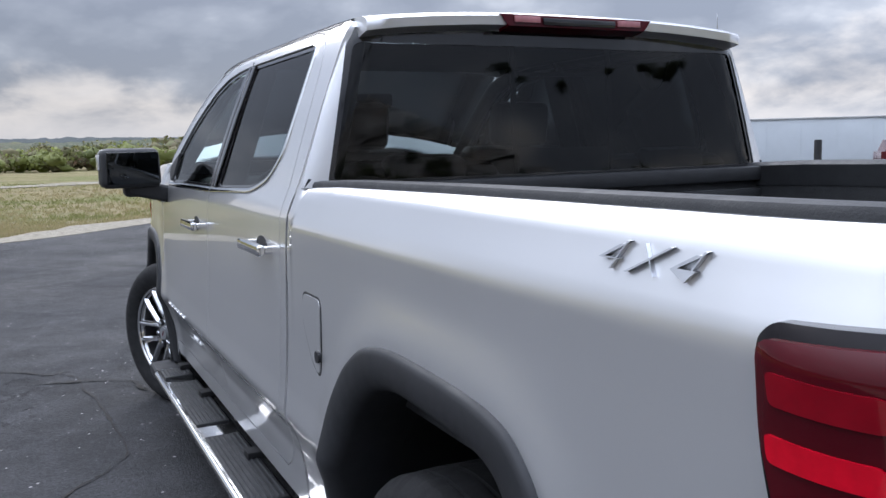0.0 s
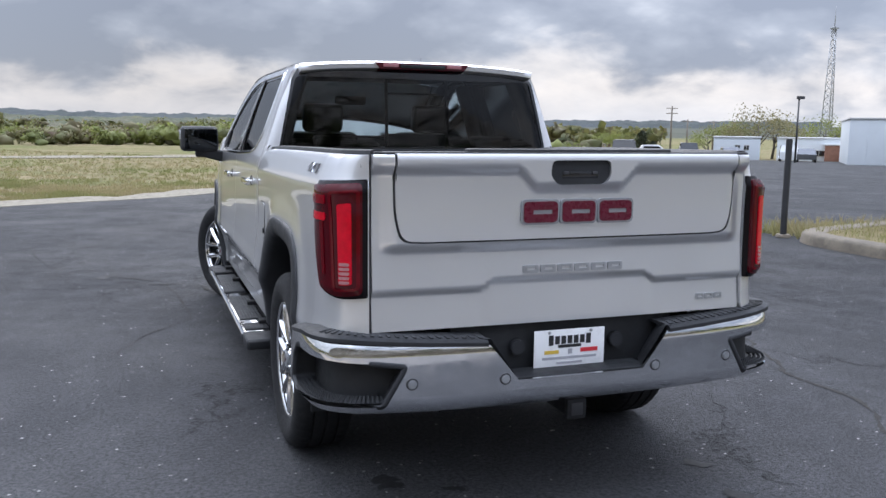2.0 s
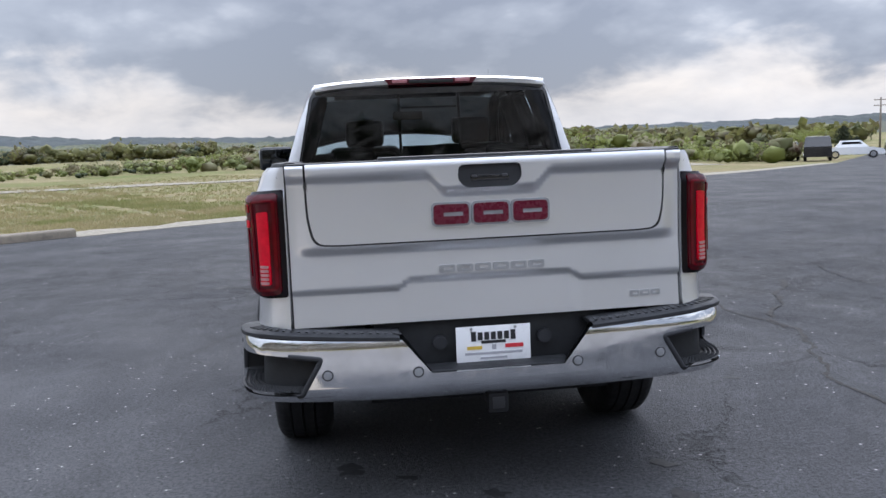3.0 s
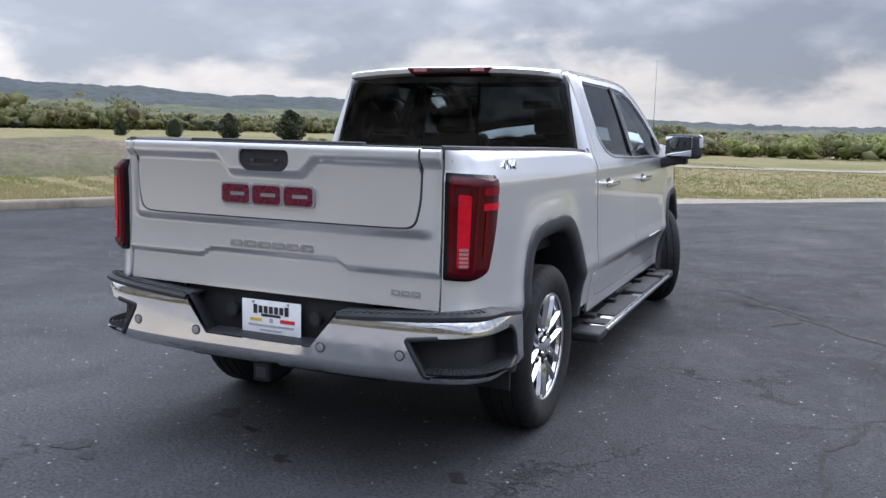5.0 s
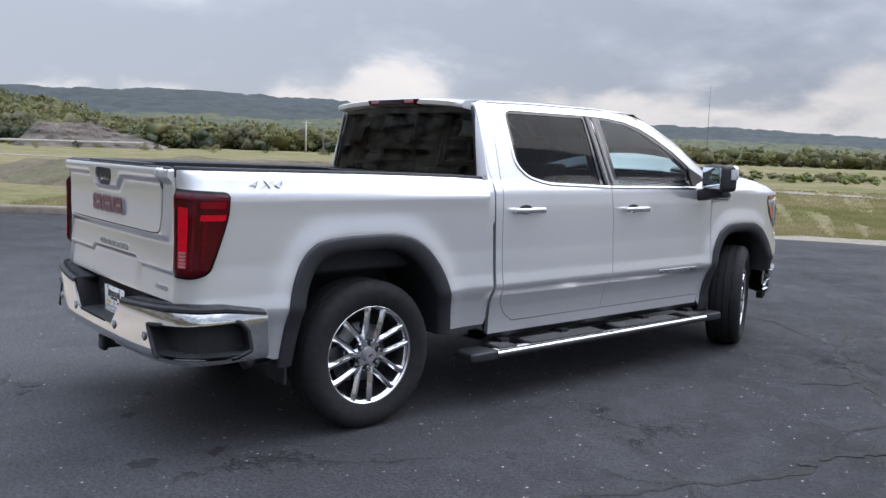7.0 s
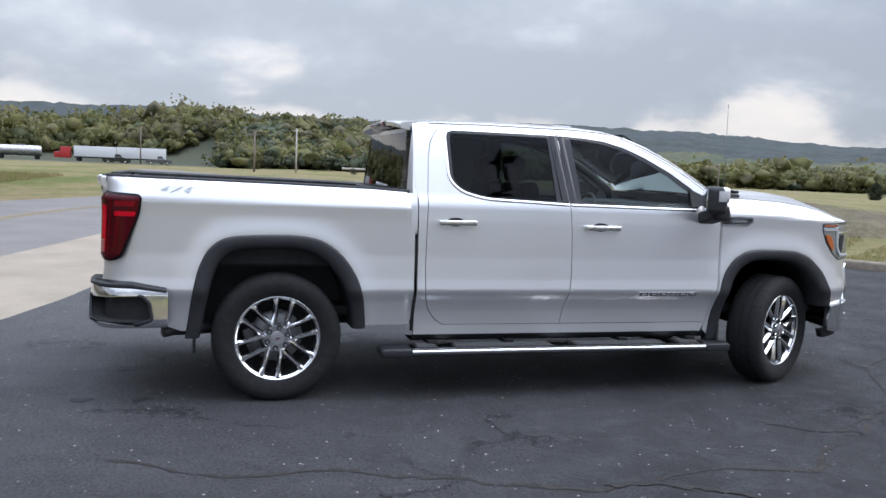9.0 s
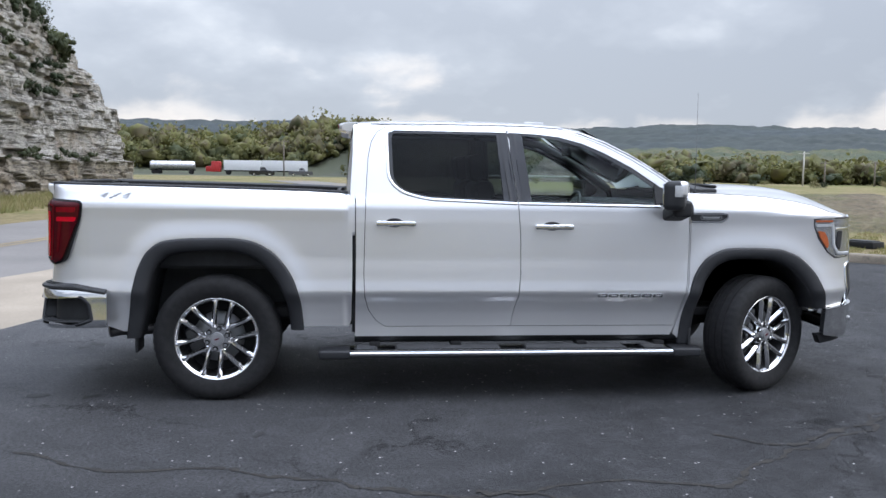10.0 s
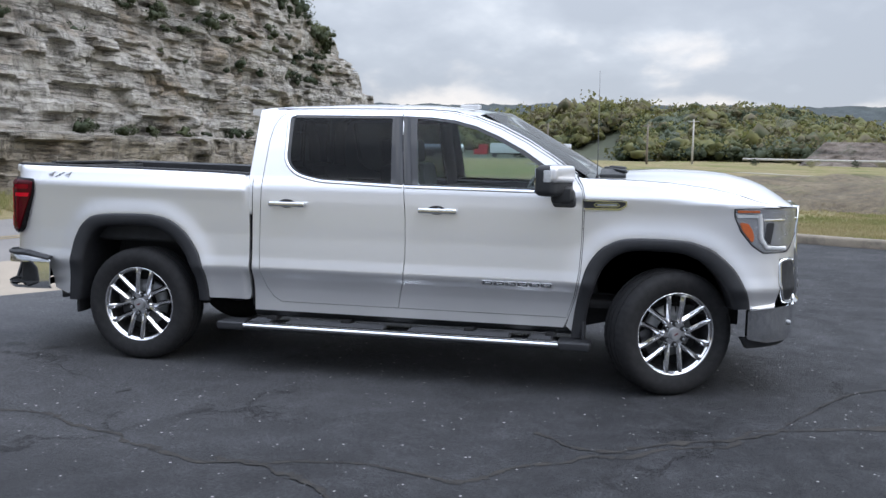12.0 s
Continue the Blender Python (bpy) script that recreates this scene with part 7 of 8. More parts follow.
    # rocker below the doors
    v = []
    ys = np.linspace(0.90, 3.20, 12)
    rows = []
    for z, d in ((0.424, -0.004), (0.39, -0.016), (0.365, -0.06), (0.365, -0.25)):
        rows.append(np.stack(place(ys, np.full(len(ys), z), np.full(len(ys), d)), 1))
    n = len(ys)
    vv = np.concatenate(rows)
    vv[:, 0] *= sgn
    f = [(k * n + i, k * n + i + 1, (k + 1) * n + i + 1, (k + 1) * n + i) for k in range(3) for i in range(n - 1)]
    part("rocker", vv, f if sgn < 0 else [q[::-1] for q in f], BLACK, cab)


both(cab_side)


# --- cab back with the rear window
def wcab(z):
    return np.interp(z, *SEC_CAB)


def back(x, z, d=0.0):
    x, z = np.asarray(x, float), np.asarray(z, float)
    r = np.clip((np.abs(x) / wcab(z) - 0.86) / 0.14, 0, 1)
    y = 0.835 + 0.030 * r ** 2.5 + 0.03 * np.clip((z - 1.38) / 0.45, 0, 1.2) - 0.012 * (1 - (x / 0.8) ** 2) - d
    return x, y, z


zz = np.linspace(1.10, 1.836, 16)
edge_r = [(float(wcab(z)) - 0.003, float(z)) for z in zz]
back_out = edge_r + [(x_, 1.842) for x_ in np.linspace(0.60, -0.60, 9)] + [(-x, z) for x, z in edge_r[::-1]]
RW = rounded([(-0.818, 1.372), (0.818, 1.372), (0.722, 1.822), (-0.722, 1.822)], 0.025, 4)
skin("cab_back", back_out, back, PAINT, cab, holes=[RW], step=0.03, depth=0.03)
rw = skin("rear_window_surround", RW, back, GLOSSB, cab, holes=[rounded([(-0.800, 1.388), (0.800, 1.388), (0.712, 1.778), (-0.712, 1.778)], 0.025, 4)], step=0.03, depth=0.02, lift=-0.004, label="black rear window surround")
skin("rear_glass", rounded([(-0.803, 1.385), (0.803, 1.385), (0.715, 1.782), (-0.715, 1.782)], 0.025, 4), back, REARTINT, cab, step=0.05, depth=0.0, lift=-0.008, label="dark tinted rear window")
for x in (-0.195, 0.172):
    skin("slider_frame", [(x - 0.008, 1.388), (x + 0.008, 1.388), (x + 0.008, 1.778), (x - 0.008, 1.778)], back, INK, rw, step=0.03, depth=0.01, lift=-0.013)
skin("slider_frame", [(-0.183, 1.690), (0.160, 1.690), (0.160, 1.702), (-0.183, 1.702)], back, INK, rw, step=0.03, depth=0.01, lift=-0.013)
skin("slider_pane_edge", [(-0.183, 1.388), (0.160, 1.388), (0.160, 1.465), (-0.183, 1.465)], back, DARKALLOY, rw, step=0.03, depth=0.01, lift=-0.016, label="grey lower frame of the sliding pane")
ribbon("chrome_strip", [(-0.80, 1.366), (0, 1.366), (0.80, 1.366)], 0.012, back, CHROME, cab, lift=0.004, depth=0.006)

# --- roof, with a lip over the rear window and the high brake lamp
ROOF_Z = lambda y: np.interp(y, [0.80, 0.86, 0.95, 1.10, 1.50, 1.80, 2.10, 2.30, 2.42, 2.50], [1.868, 1.876, 1.884, 1.893, 1.908, 1.909, 1.903, 1.886, 1.868, 1.850])
ny, nx = 44, 31
ys = np.linspace(0.890, 2.47, ny)
verts, faces = [], []
for j, y in enumerate(ys):
    ze = float(np.interp(y, [0.85, 0.95, 1.10, 1.50, 2.12, 2.30, 2.46, 2.63], [1.846, 1.853, 1.862, 1.870, 1.868, 1.852, 1.815, 1.752]))
    w = float(wcab(ze)) + 0.006
    for i in range(nx):
        s = -1 + 2 * i / (nx - 1)
        a = abs(s)
        shape = (1 - a ** 2.6)
        front = 0.10 * np.clip((y - 2.2) / 0.27, 0, 1) ** 2 * (1 - a ** 2)
        verts.append((s * w, y + front * 0.6, ze - 0.002 + (float(ROOF_Z(y)) - ze) * shape))
for j in range(ny - 1):
    for i in range(nx - 1):
        faces.append((j * nx + i, j * nx + i + 1, (j + 1) * nx + i + 1, (j + 1) * nx + i))
part("roof", verts, faces, PAINT, cab)
lipv, lipf = [], []
w_lip = float(wcab(1.8495)) + 0.004
xs = np.linspace(-w_lip, w_lip, 41)
for x in xs:
    a_ = abs(x) / w_lip
    zr = 1.8475 + (float(ROOF_Z(0.90)) - 1.8475) * (1 - a_ ** 2.6)
    end = max(0.0, (a_ - 0.90) / 0.10) ** 2
    for y, z in ((0.902, zr + 0.0015), (0.845, zr - 0.001), (0.800 + 0.014 * end, zr - 0.008), (0.786 + 0.020 * end, zr - 0.018), (0.790 + 0.020 * end, zr - 0.044), (0.880, zr - 0.058)):
        lipv.append((x, y, z))
for i in range(len(xs) - 1):
    for k in range(5):
        lipf.append((i * 6 + k, (i + 1) * 6 + k, (i + 1) * 6 + k + 1, i * 6 + k + 1))
lipf += [tuple(range(6)), tuple((len(xs) - 1) * 6 + k for k in range(6))[::-1]]
part("roof_lip", lipv, [q[::-1] for q in lipf], PAINT, cab, "silver spoiler lip over the rear window", sharp=60)
hb = part("high_brake_lamp", *(lambda xs_: ([(x * (1 if k < 2 else 0.90), y, z) for x in xs_ for k, (y, z) in enumerate(((0.842, 1.874), (0.783, 1.864), (0.780, 1.830), (0.835, 1.818)))],
          [(i * 4 + k, (i + 1) * 4 + k, (i + 1) * 4 + (k + 1) % 4, i * 4 + (k + 1) % 4) for i in range(len(xs_) - 1) for k in range(4)] + [(0, 1, 2, 3), tuple((len(xs_) - 1) * 4 + k for k in (3, 2, 1, 0))]))(np.linspace(-0.282, 0.282, 9)), REDDARK, cab, "dark red high brake lamp", smooth=False)
bm_part("cargo_light", box_bm((0.27, 0.012, 0.022), (0, 0.780, 1.846), 0.004), GLOSSB, hb)
for s in (-1, 1):
    bm_part("lamp_segment", box_bm((0.09, 0.008, 0.020), (s * 0.19, 0.779, 1.850), 0.003), CLEARRED, hb)
bm_part("roof_fin", box_bm((0.05, 0.16, 0.035), (0, 2.28, 1.905), 0.012, 2), PAINT, cab, "small antenna fin on the roof")

# --- windscreen and cowl
wv, wf = [], []
for j in range(9):
    t = j / 8
    y, z = 2.47 + (3.235 - 2.47) * t, 1.842 + (1.408 - 1.842) * t
    ze = z - 0.012
    w = float(wcab(max(ze, 1.30))) - 0.022
    for i in range(15):
        s = -1 + 2 * i / 14
        wv.append((s * w, y + 0.13 * (1 - s * s), z + 0.012 * (1 - s * s)))
for j in range(8):
    for i in range(14):
        wf.append((j * 15 + i, j * 15 + i + 1, (j + 1) * 15 + i + 1, (j + 1) * 15 + i))
part("windscreen", wv, wf, GLASS, cab, "clear windscreen")
bm_part("cowl", box_bm((1.56, 0.22, 0.06), (0, 3.32, 1.372), 0.02), BLACK, cab)
for s, x0 in ((1, 0.60), (1, -0.10)):
    v, f = tube([(x0 + 0.12, 3.34, 1.405), (x0 - 0.10, 3.33, 1.415), (x0 - 0.55, 3.31, 1.42)], [0.012, 0.010, 0.007], 6)
    part("wiper", v, f, BLACK, cab, "black wiper arm")

# --- interior
inter = empty("interior", "", "")
inter.parent = truck


def seat(x, y, w=0.50, back_h=0.62, name="front_seat"):
    root = bm_part(name, box_bm((w, 0.50, 0.16), (x, y, 0.86), 0.05, 3), SEAT, inter, "black leather seat")
    bm_part("seat_back", box_bm((w, 0.15, back_h), (x, y - 0.27, 1.16), 0.06, 3, Matrix.Rotation(radians(10), 4, "X")), SEAT, root)
    low = name == "rear_seat"
    bm_part("headrest", box_bm((0.27, 0.10, 0.11 if low else 0.19), (x, y - 0.36, 1.40 if low else 1.56), 0.045, 3, Matrix.Rotation(radians(8), 4, "X")), SEAT, root)
    bm_part("headrest_post", box_bm((0.12, 0.02, 0.12), (x, y - 0.345, 1.36 if low else 1.45), 0.004), DARKALLOY, root)


for x in (-0.38, 0.38):
    seat(x, 2.12)
for x in (-0.48, 0.48):
    seat(x, 1.28, 0.55, 0.55, "rear_seat")
bm_part("rear_seat_middle", box_bm((0.42, 0.15, 0.50), (0, 1.03, 1.10), 0.05, 3, Matrix.Rotation(radians(10), 4, "X")), SEAT, inter)
bm_part("dashboard", box_bm((1.50, 0.55, 0.34), (0, 3.02, 1.16), 0.09, 4), DASH, inter, "dark dashboard")
bm_part("centre_console", box_bm((0.28, 0.9, 0.34), (0, 2.35, 0.84), 0.05), DASH, inter)
v, f = lathe([(0.175, 0.0), (0.190, 0.014), (0.205, 0.0), (0.190, -0.014), (0.175, 0.0)], 40, "z")
wm = Matrix.Translation((-0.38, 2.68, 1.20)) @ Matrix.Rotation(radians(68), 4, "X")
sw = part("steering_wheel", [wm @ Vector(p) for p in v], f, SEAT, inter, "black steering wheel")
bm_part("wheel_hub", cyl_bm(0.07, 0.05, (-0.38, 2.69, 1.195), "y", 20, bevel=0.01), DASH, sw)
bm_part("cabin_floor", box_bm((1.55, 2.4, 0.06), (0, 2.05, 0.62), 0.01), DASH, inter)
bm_part("headliner", box_bm((1.16, 1.50, 0.02), (0, 1.66, 1.842), 0.005), simple("grey_headliner", (0.12, 0.12, 0.125), 0.9), inter, "pale grey headliner")
bm_part("inside_mirror", box_bm((0.24, 0.03, 0.07), (0, 2.55, 1.70), 0.02), BLACK, inter)
bm_part("rear_bulkhead", box_bm((1.60, 0.03, 0.75), (0, 0.905, 1.0), 0.005), DASH, inter)
for s in (-1, 1):
    bm_part("door_lining", box_bm((0.03, 2.2, 0.78), (s * 0.845, 2.06, 0.92), 0.01), DASH, inter)
    v, f = tube([(s * 0.80, 0.95, 1.34), (s * 0.73, 0.97, 1.60), (s * 0.67, 1.02, 1.79)], 0.05, 8)
    part("pillar_lining", v, f, simple("grey_pillar_lining", (0.10, 0.10, 0.105), 0.9), inter)
    v, f = tube([(s * 0.84, 1.98, 1.30), (s * 0.76, 1.955, 1.55), (s * 0.68, 1.94, 1.80)], 0.05, 8)
    part("pillar_lining", v, f, DASH, inter)
    v, f = tube([(s * 0.80, 3.14, 1.40), (s * 0.745, 2.85, 1.58), (s * 0.69, 2.50, 1.765), (s * 0.67, 2.30, 1.80)], 0.035, 8)
    part("pillar_lining", v, f, DASH, inter)

# --- wings, bonnet and nose
nose = empty("front_end", "", "")
nose.parent = truck


HEADBOWL = simple("grey_lamp_bowl", (0.42, 0.43, 0.45), 0.20, 0.75, 0.05, 6, coat=1.0)


def wing(sgn, side):
    ar = ARCH_F[2:]
    out = [(3.112, 0.430)] + [p for p in ar] + [(4.30, 0.60), (4.44, 0.60), (4.452, 0.745), (4.455, 0.918), (4.56, 0.928), (4.655, 0.900), (4.655, 1.085), (4.525, 0.960), (4.335, 0.952), (4.262, 1.00), (4.185, 1.09), (4.142, 1.19), (4.140, 1.236), (4.45, 1.247), (4.28, 1.283), (4.16, 1.322), (4.0, 1.355), (3.75, 1.385), (3.5, 1.398), (3.31, 1.402), (3.20, 1.404), (3.160, 1.414), (3.192, 1.353), (3.2055, 1.294), (3.2075, 1.18), (3.2065, 1.0), (3.197, 0.80), (3.170, 0.63), (3.1275, 0.487)]
    wg = skin("wing", out, place, PAINT, nose, step=0.024, depth=0.03, sgn=sgn)
    # chrome-framed side vent
    vt = [(3.20, 1.205), (3.43, 1.207), (3.475, 1.235), (3.475, 1.268), (3.43, 1.276), (3.188, 1.274)]
    skin("side_vent_frame", rounded(vt, 0.012, 3), place, CHROME, wg, holes=[rounded(shifted(vt, 0.013), 0.008, 3)], step=0.02, depth=0.006, lift=0.007, sgn=sgn, label="chrome-framed side vent")
    skin("side_vent", rounded(shifted(vt, 0.009), 0.008, 3), place, BLACK, wg, step=0.02, depth=0.004, lift=0.003, sgn=sgn)
    rb = rounded([(3.275, 1.226), (3.415, 1.227), (3.432, 1.240), (3.415, 1.256), (3.275, 1.255), (3.262, 1.240)], 0.008, 3)
    skin("vent_badge", rb, place, CHROME, wg, holes=[shifted(rb, 0.006)], step=0.02, depth=0.004, lift=0.009, sgn=sgn)
    skin("vent_bar", [(3.285, 1.2355), (3.41, 1.236), (3.41, 1.246), (3.285, 1.2455)], place, GALV, wg, step=0.02, depth=0.003, lift=0.008, sgn=sgn)
    # headlamp wrapping round the corner
    hl = rounded([(4.147, 1.232), (4.145, 1.19), (4.190, 1.092), (4.266, 1.004), (4.338, 0.957), (4.52, 0.965), (4.66, 1.10), (4.66, 1.240), (4.40, 1.244)], [0.01, 0.02, 0.05, 0.03, 0.03, 0.04, 0.03, 0.02, 0.05], 4)
    lamp = skin("headlamp", hl, place, HEADBOWL, nose, step=0.02, depth=0.03, lift=0.000, sgn=sgn, label="clear headlamp with amber marker")
    ribbon("lamp_seal", hl, 0.010, place, INK, lamp, lift=0.003, depth=0.004, closed=True, sgn=sgn)
    skin("amber_marker", rounded([(4.176, 1.150), (4.202, 1.094), (4.262, 1.022), (4.272, 1.050), (4.262, 1.096), (4.232, 1.144)], 0.012, 3), place, AMBER, lamp, step=0.02, depth=0.006, lift=0.008, sgn=sgn, label="amber side marker")
    skin("light_bar", rounded([(4.160, 1.212), (4.30, 1.214), (4.30, 1.226), (4.160, 1.226)], 0.004, 2), place, AMBER, lamp, step=0.02, depth=0.006, lift=0.008, sgn=sgn)
    skin("light_bar", rounded([(4.160, 1.180), (4.30, 1.182), (4.30, 1.200), (4.160, 1.200)], 0.004, 2), place, CLEAR, lamp, step=0.02, depth=0.006, lift=0.008, sgn=sgn)
    skin("projector_pocket", rounded([(4.350, 1.150), (4.345, 1.05), (4.38, 1.01), (4.40, 1.15)], 0.012, 3), place, INK, lamp, step=0.03, depth=0.004, lift=0.010, sgn=sgn)
    ribbon("chrome_bezel", [(4.33, 1.165), (4.45, 1.168), (4.62, 1.175)], 0.016, place, CHROME, lamp, lift=0.012, depth=0.004, sgn=sgn)
    ribbon("daytime_strip", [(4.30, 1.205), (4.312, 1.15), (4.318, 1.05), (4.36, 0.990), (4.50, 0.985)], 0.032, place, CLEAR, lamp, lift=0.010, depth=0.004, sgn=sgn, label="white daytime light strip")
    skin("lens", rounded([(4.345, 1.215), (4.335, 1.13), (4.36, 1.02), (4.50, 1.01), (4.63, 1.12), (4.63, 1.220)], 0.02, 3), place, HEADBOWL, lamp, step=0.03, depth=0.006, lift=0.004, sgn=sgn)
    # fog lamp frame
    fg = rounded([(4.46, 0.905), (4.455, 0.745), (4.50, 0.64), (4.60, 0.63), (4.62, 0.88), (4.56, 0.915)], 0.03, 4)
    skin("fog_recess", fg, place, BLACK, nose, step=0.03, depth=0.02, lift=0.002, sgn=sgn)
    ribbon("fog_frame", fg, 0.022, place, CHROME, nose, lift=0.007, depth=0.01, closed=True, sgn=sgn, label="chrome fog-lamp frame")
    # front bumper chrome
    fb = rounded([(4.250, 0.592), (4.262, 0.40), (4.40, 0.375), (4.75, 0.40), (U_NOSE, 0.42), (U_NOSE, 0.60), (4.70, 0.625), (4.46, 0.612)], 0.012, 2)
    skin("bumper_chrome", fb, place, CHROME, nose, step=0.03, depth=0.04, lift=0.030, sgn=sgn, label="chrome front bumper")
    ch = [(4.235, 0.40), (4.28, 0.33), (4.40, 0.34), (4.70, 0.36), (U_NOSE, 0.36), (U_NOSE, 0.43), (4.40, 0.40)]
    skin("air_dam", ch, place, BLACK, nose, step=0.04, depth=0.05, lift=-0.005, sgn=sgn)
    x, y, z = (float(q[0]) for q in place(np.array([4.56]), np.array([0.50]), np.array([0.032])))
    bm_part("parking_sensor", cyl_bm(0.016, 0.02, (sgn * x, y, z), "y", 16), GALV, nose)
    # grille half
    gr = [(4.66, 0.66), (U_NOSE, 0.66), (U_NOSE, 1.235), (4.68, 1.232), (4.67, 1.0)]
    skin("grille_mesh", gr, place, BLACK, nose, step=0.05, depth=0.02, lift=-0.02, sgn=sgn)
    for k in range(6):
        zz_ = 0.72 + k * 0.09
        ribbon("grille_bar", [(4.68, zz_), (4.85, zz_), (U_NOSE - 0.01, zz_)], 0.045, place, DARKALLOY, nose, lift=0.004, depth=0.02, sgn=sgn)
    ribbon("grille_frame", [(U_NOSE - 0.01, 1.235), (4.70, 1.235), (4.655, 1.10), (4.655, 0.70), (4.70, 0.645), (U_NOSE - 0.01, 0.645)], 0.04, place, CHROME, nose, lift=0.008, depth=0.03, sgn=sgn, label="chrome grille frame")


both(wing)

# bonnet: a crowned sheet from the cowl to the grille
HZ = lambda y: np.interp(y, [3.28, 3.45, 3.70, 3.95, 4.15, 4.30, 4.42, 4.50, 4.54], [1.420, 1.442, 1.458, 1.456, 1.438, 1.408, 1.368, 1.312, 1.258])
bu = np.array([3.20, 3.312, 3.40, 3.5, 3.62, 3.75, 3.88, 4.0, 4.08, 4.16, 4.22, 4.28, 4.33, 4.40, 4.50, 4.62, 4.80, U_NOSE])
bz = np.interp(bu, [3.31, 3.5, 3.75, 4.0, 4.16, 4.28, 4.40, 4.62, U_NOSE], [1.405, 1.402, 1.389, 1.359, 1.326, 1.288, 1.258, 1.245, 1.243])
ex, ey, ez = place(bu, bz, np.full(len(bu), 0.0))
ed = np.stack([ex, ey, ez], 1)
bv, bf = [], []
m = 25
for e in ed:
    for i in range(m):
        s = -1 + 2 * i / (m - 1)
        a = abs(s)
        x = s * e[0]
        zc = max(float(HZ(e[1])), e[2])
        crown = (1 - a ** 2.2)
        bulge = 0.014 * float(_s(np.array(0.62 - a), 0.0, 0.10)) * float(np.clip((4.45 - e[1]) / 0.3, 0, 1))
        bv.append((x, e[1], e[2] + (zc - e[2]) * crown + bulge * 0.6))
for j in range(len(ed) - 1):
    for i in range(m - 1):
        bf.append((j * m + i, j * m + i + 1, (j + 1) * m + i + 1, (j + 1) * m + i))
part("bonnet", bv, bf, PAINT, nose)
for s_ in (1, -1):
    bm_part("cowl_vent", box_bm((0.30, 0.17, 0.040), (s_ * 0.60, 3.375, 1.432), 0.014, 3, Matrix.Rotation(radians(6 * s_), 4, "Y")), BLACK, nose, "black plastic cowl cover")
    v, f = tube([(s_ * 0.72, 3.46, 1.452), (s_ * 0.60, 3.40, 1.462), (s_ * 0.30, 3.34, 1.470)], [0.012, 0.010, 0.007], 6)
    part("wiper_arm", v, f, BLACK, nose, "black wiper arm")

# --- mirrors


def mirror(sgn, side):
    tm = Matrix.Rotation(radians(-26 if sgn > 0 else 7), 4, "Z")
    off = lambda a, b, c: tuple(Vector((sgn * 1.095, 3.02, 1.395)) + tm @ Vector((sgn * a, b, c)))
    root = bm_part("door_mirror", box_bm((0.285, 0.140, 0.195), off(0, 0, 0), 0.045, 4, tm, taper=0.96), BLACK, truck, "black door mirror with a silver cap")
    cap = box_bm((0.272, 0.080, 0.112), off(0.002, 0.046, 0.040), 0.036, 4, tm, taper=0.96)
    bm_part("cap", cap, PAINT, root, "silver mirror cap")
    bm_part("mirror_pane", box_bm((0.245, 0.008, 0.155), off(0, -0.0695, 0), 0.003, 2, tm @ Matrix.Rotation(radians(0 if sgn > 0 else 3), 4, "X")), MIRROR if sgn > 0 else DARKMIRROR, root)
    bm_part("indicator", box_bm((0.012, 0.05, 0.075), off(0.139, 0.03, 0.03), 0.004, 2, tm), CLEAR, root)
    bm_part("arm", join_bm(box_bm((0.26, 0.150, 0.085), (sgn * 0.985, 3.075, 1.275), 0.028, 3, Matrix.Rotation(radians(-14 * sgn), 4, "Y")), box_bm((0.12, 0.13, 0.11), (sgn * 1.065, 3.07, 1.305), 0.03, 3)), BLACK, root)
    skin("sail", rounded([(2.955, 1.325), (3.10, 1.36), (3.115, 1.395), (2.955, 1.465)], 0.01, 2), place, BLACK, truck, step=0.03, depth=0.02, lift=0.004, sgn=sgn)


both(mirror)

v, f = tube([(0.80, 3.275, 1.385), (0.80, 3.275, 1.50), (0.802, 3.268, 2.10)], [0.005, 0.0028, 0.0014], 6)
part("aerial", v, f, DARKALLOY, truck, "thin black whip aerial")
bm_part("aerial_base", cyl_bm(0.016, 0.03, (0.80, 3.275, 1.41), "z", 12, r2=0.008), BLACK, truck)


# --- running boards
STEPTOP = simple("worn_polished_steel", (0.80, 0.80, 0.81), 0.12, 1.0, 0.08, 12)


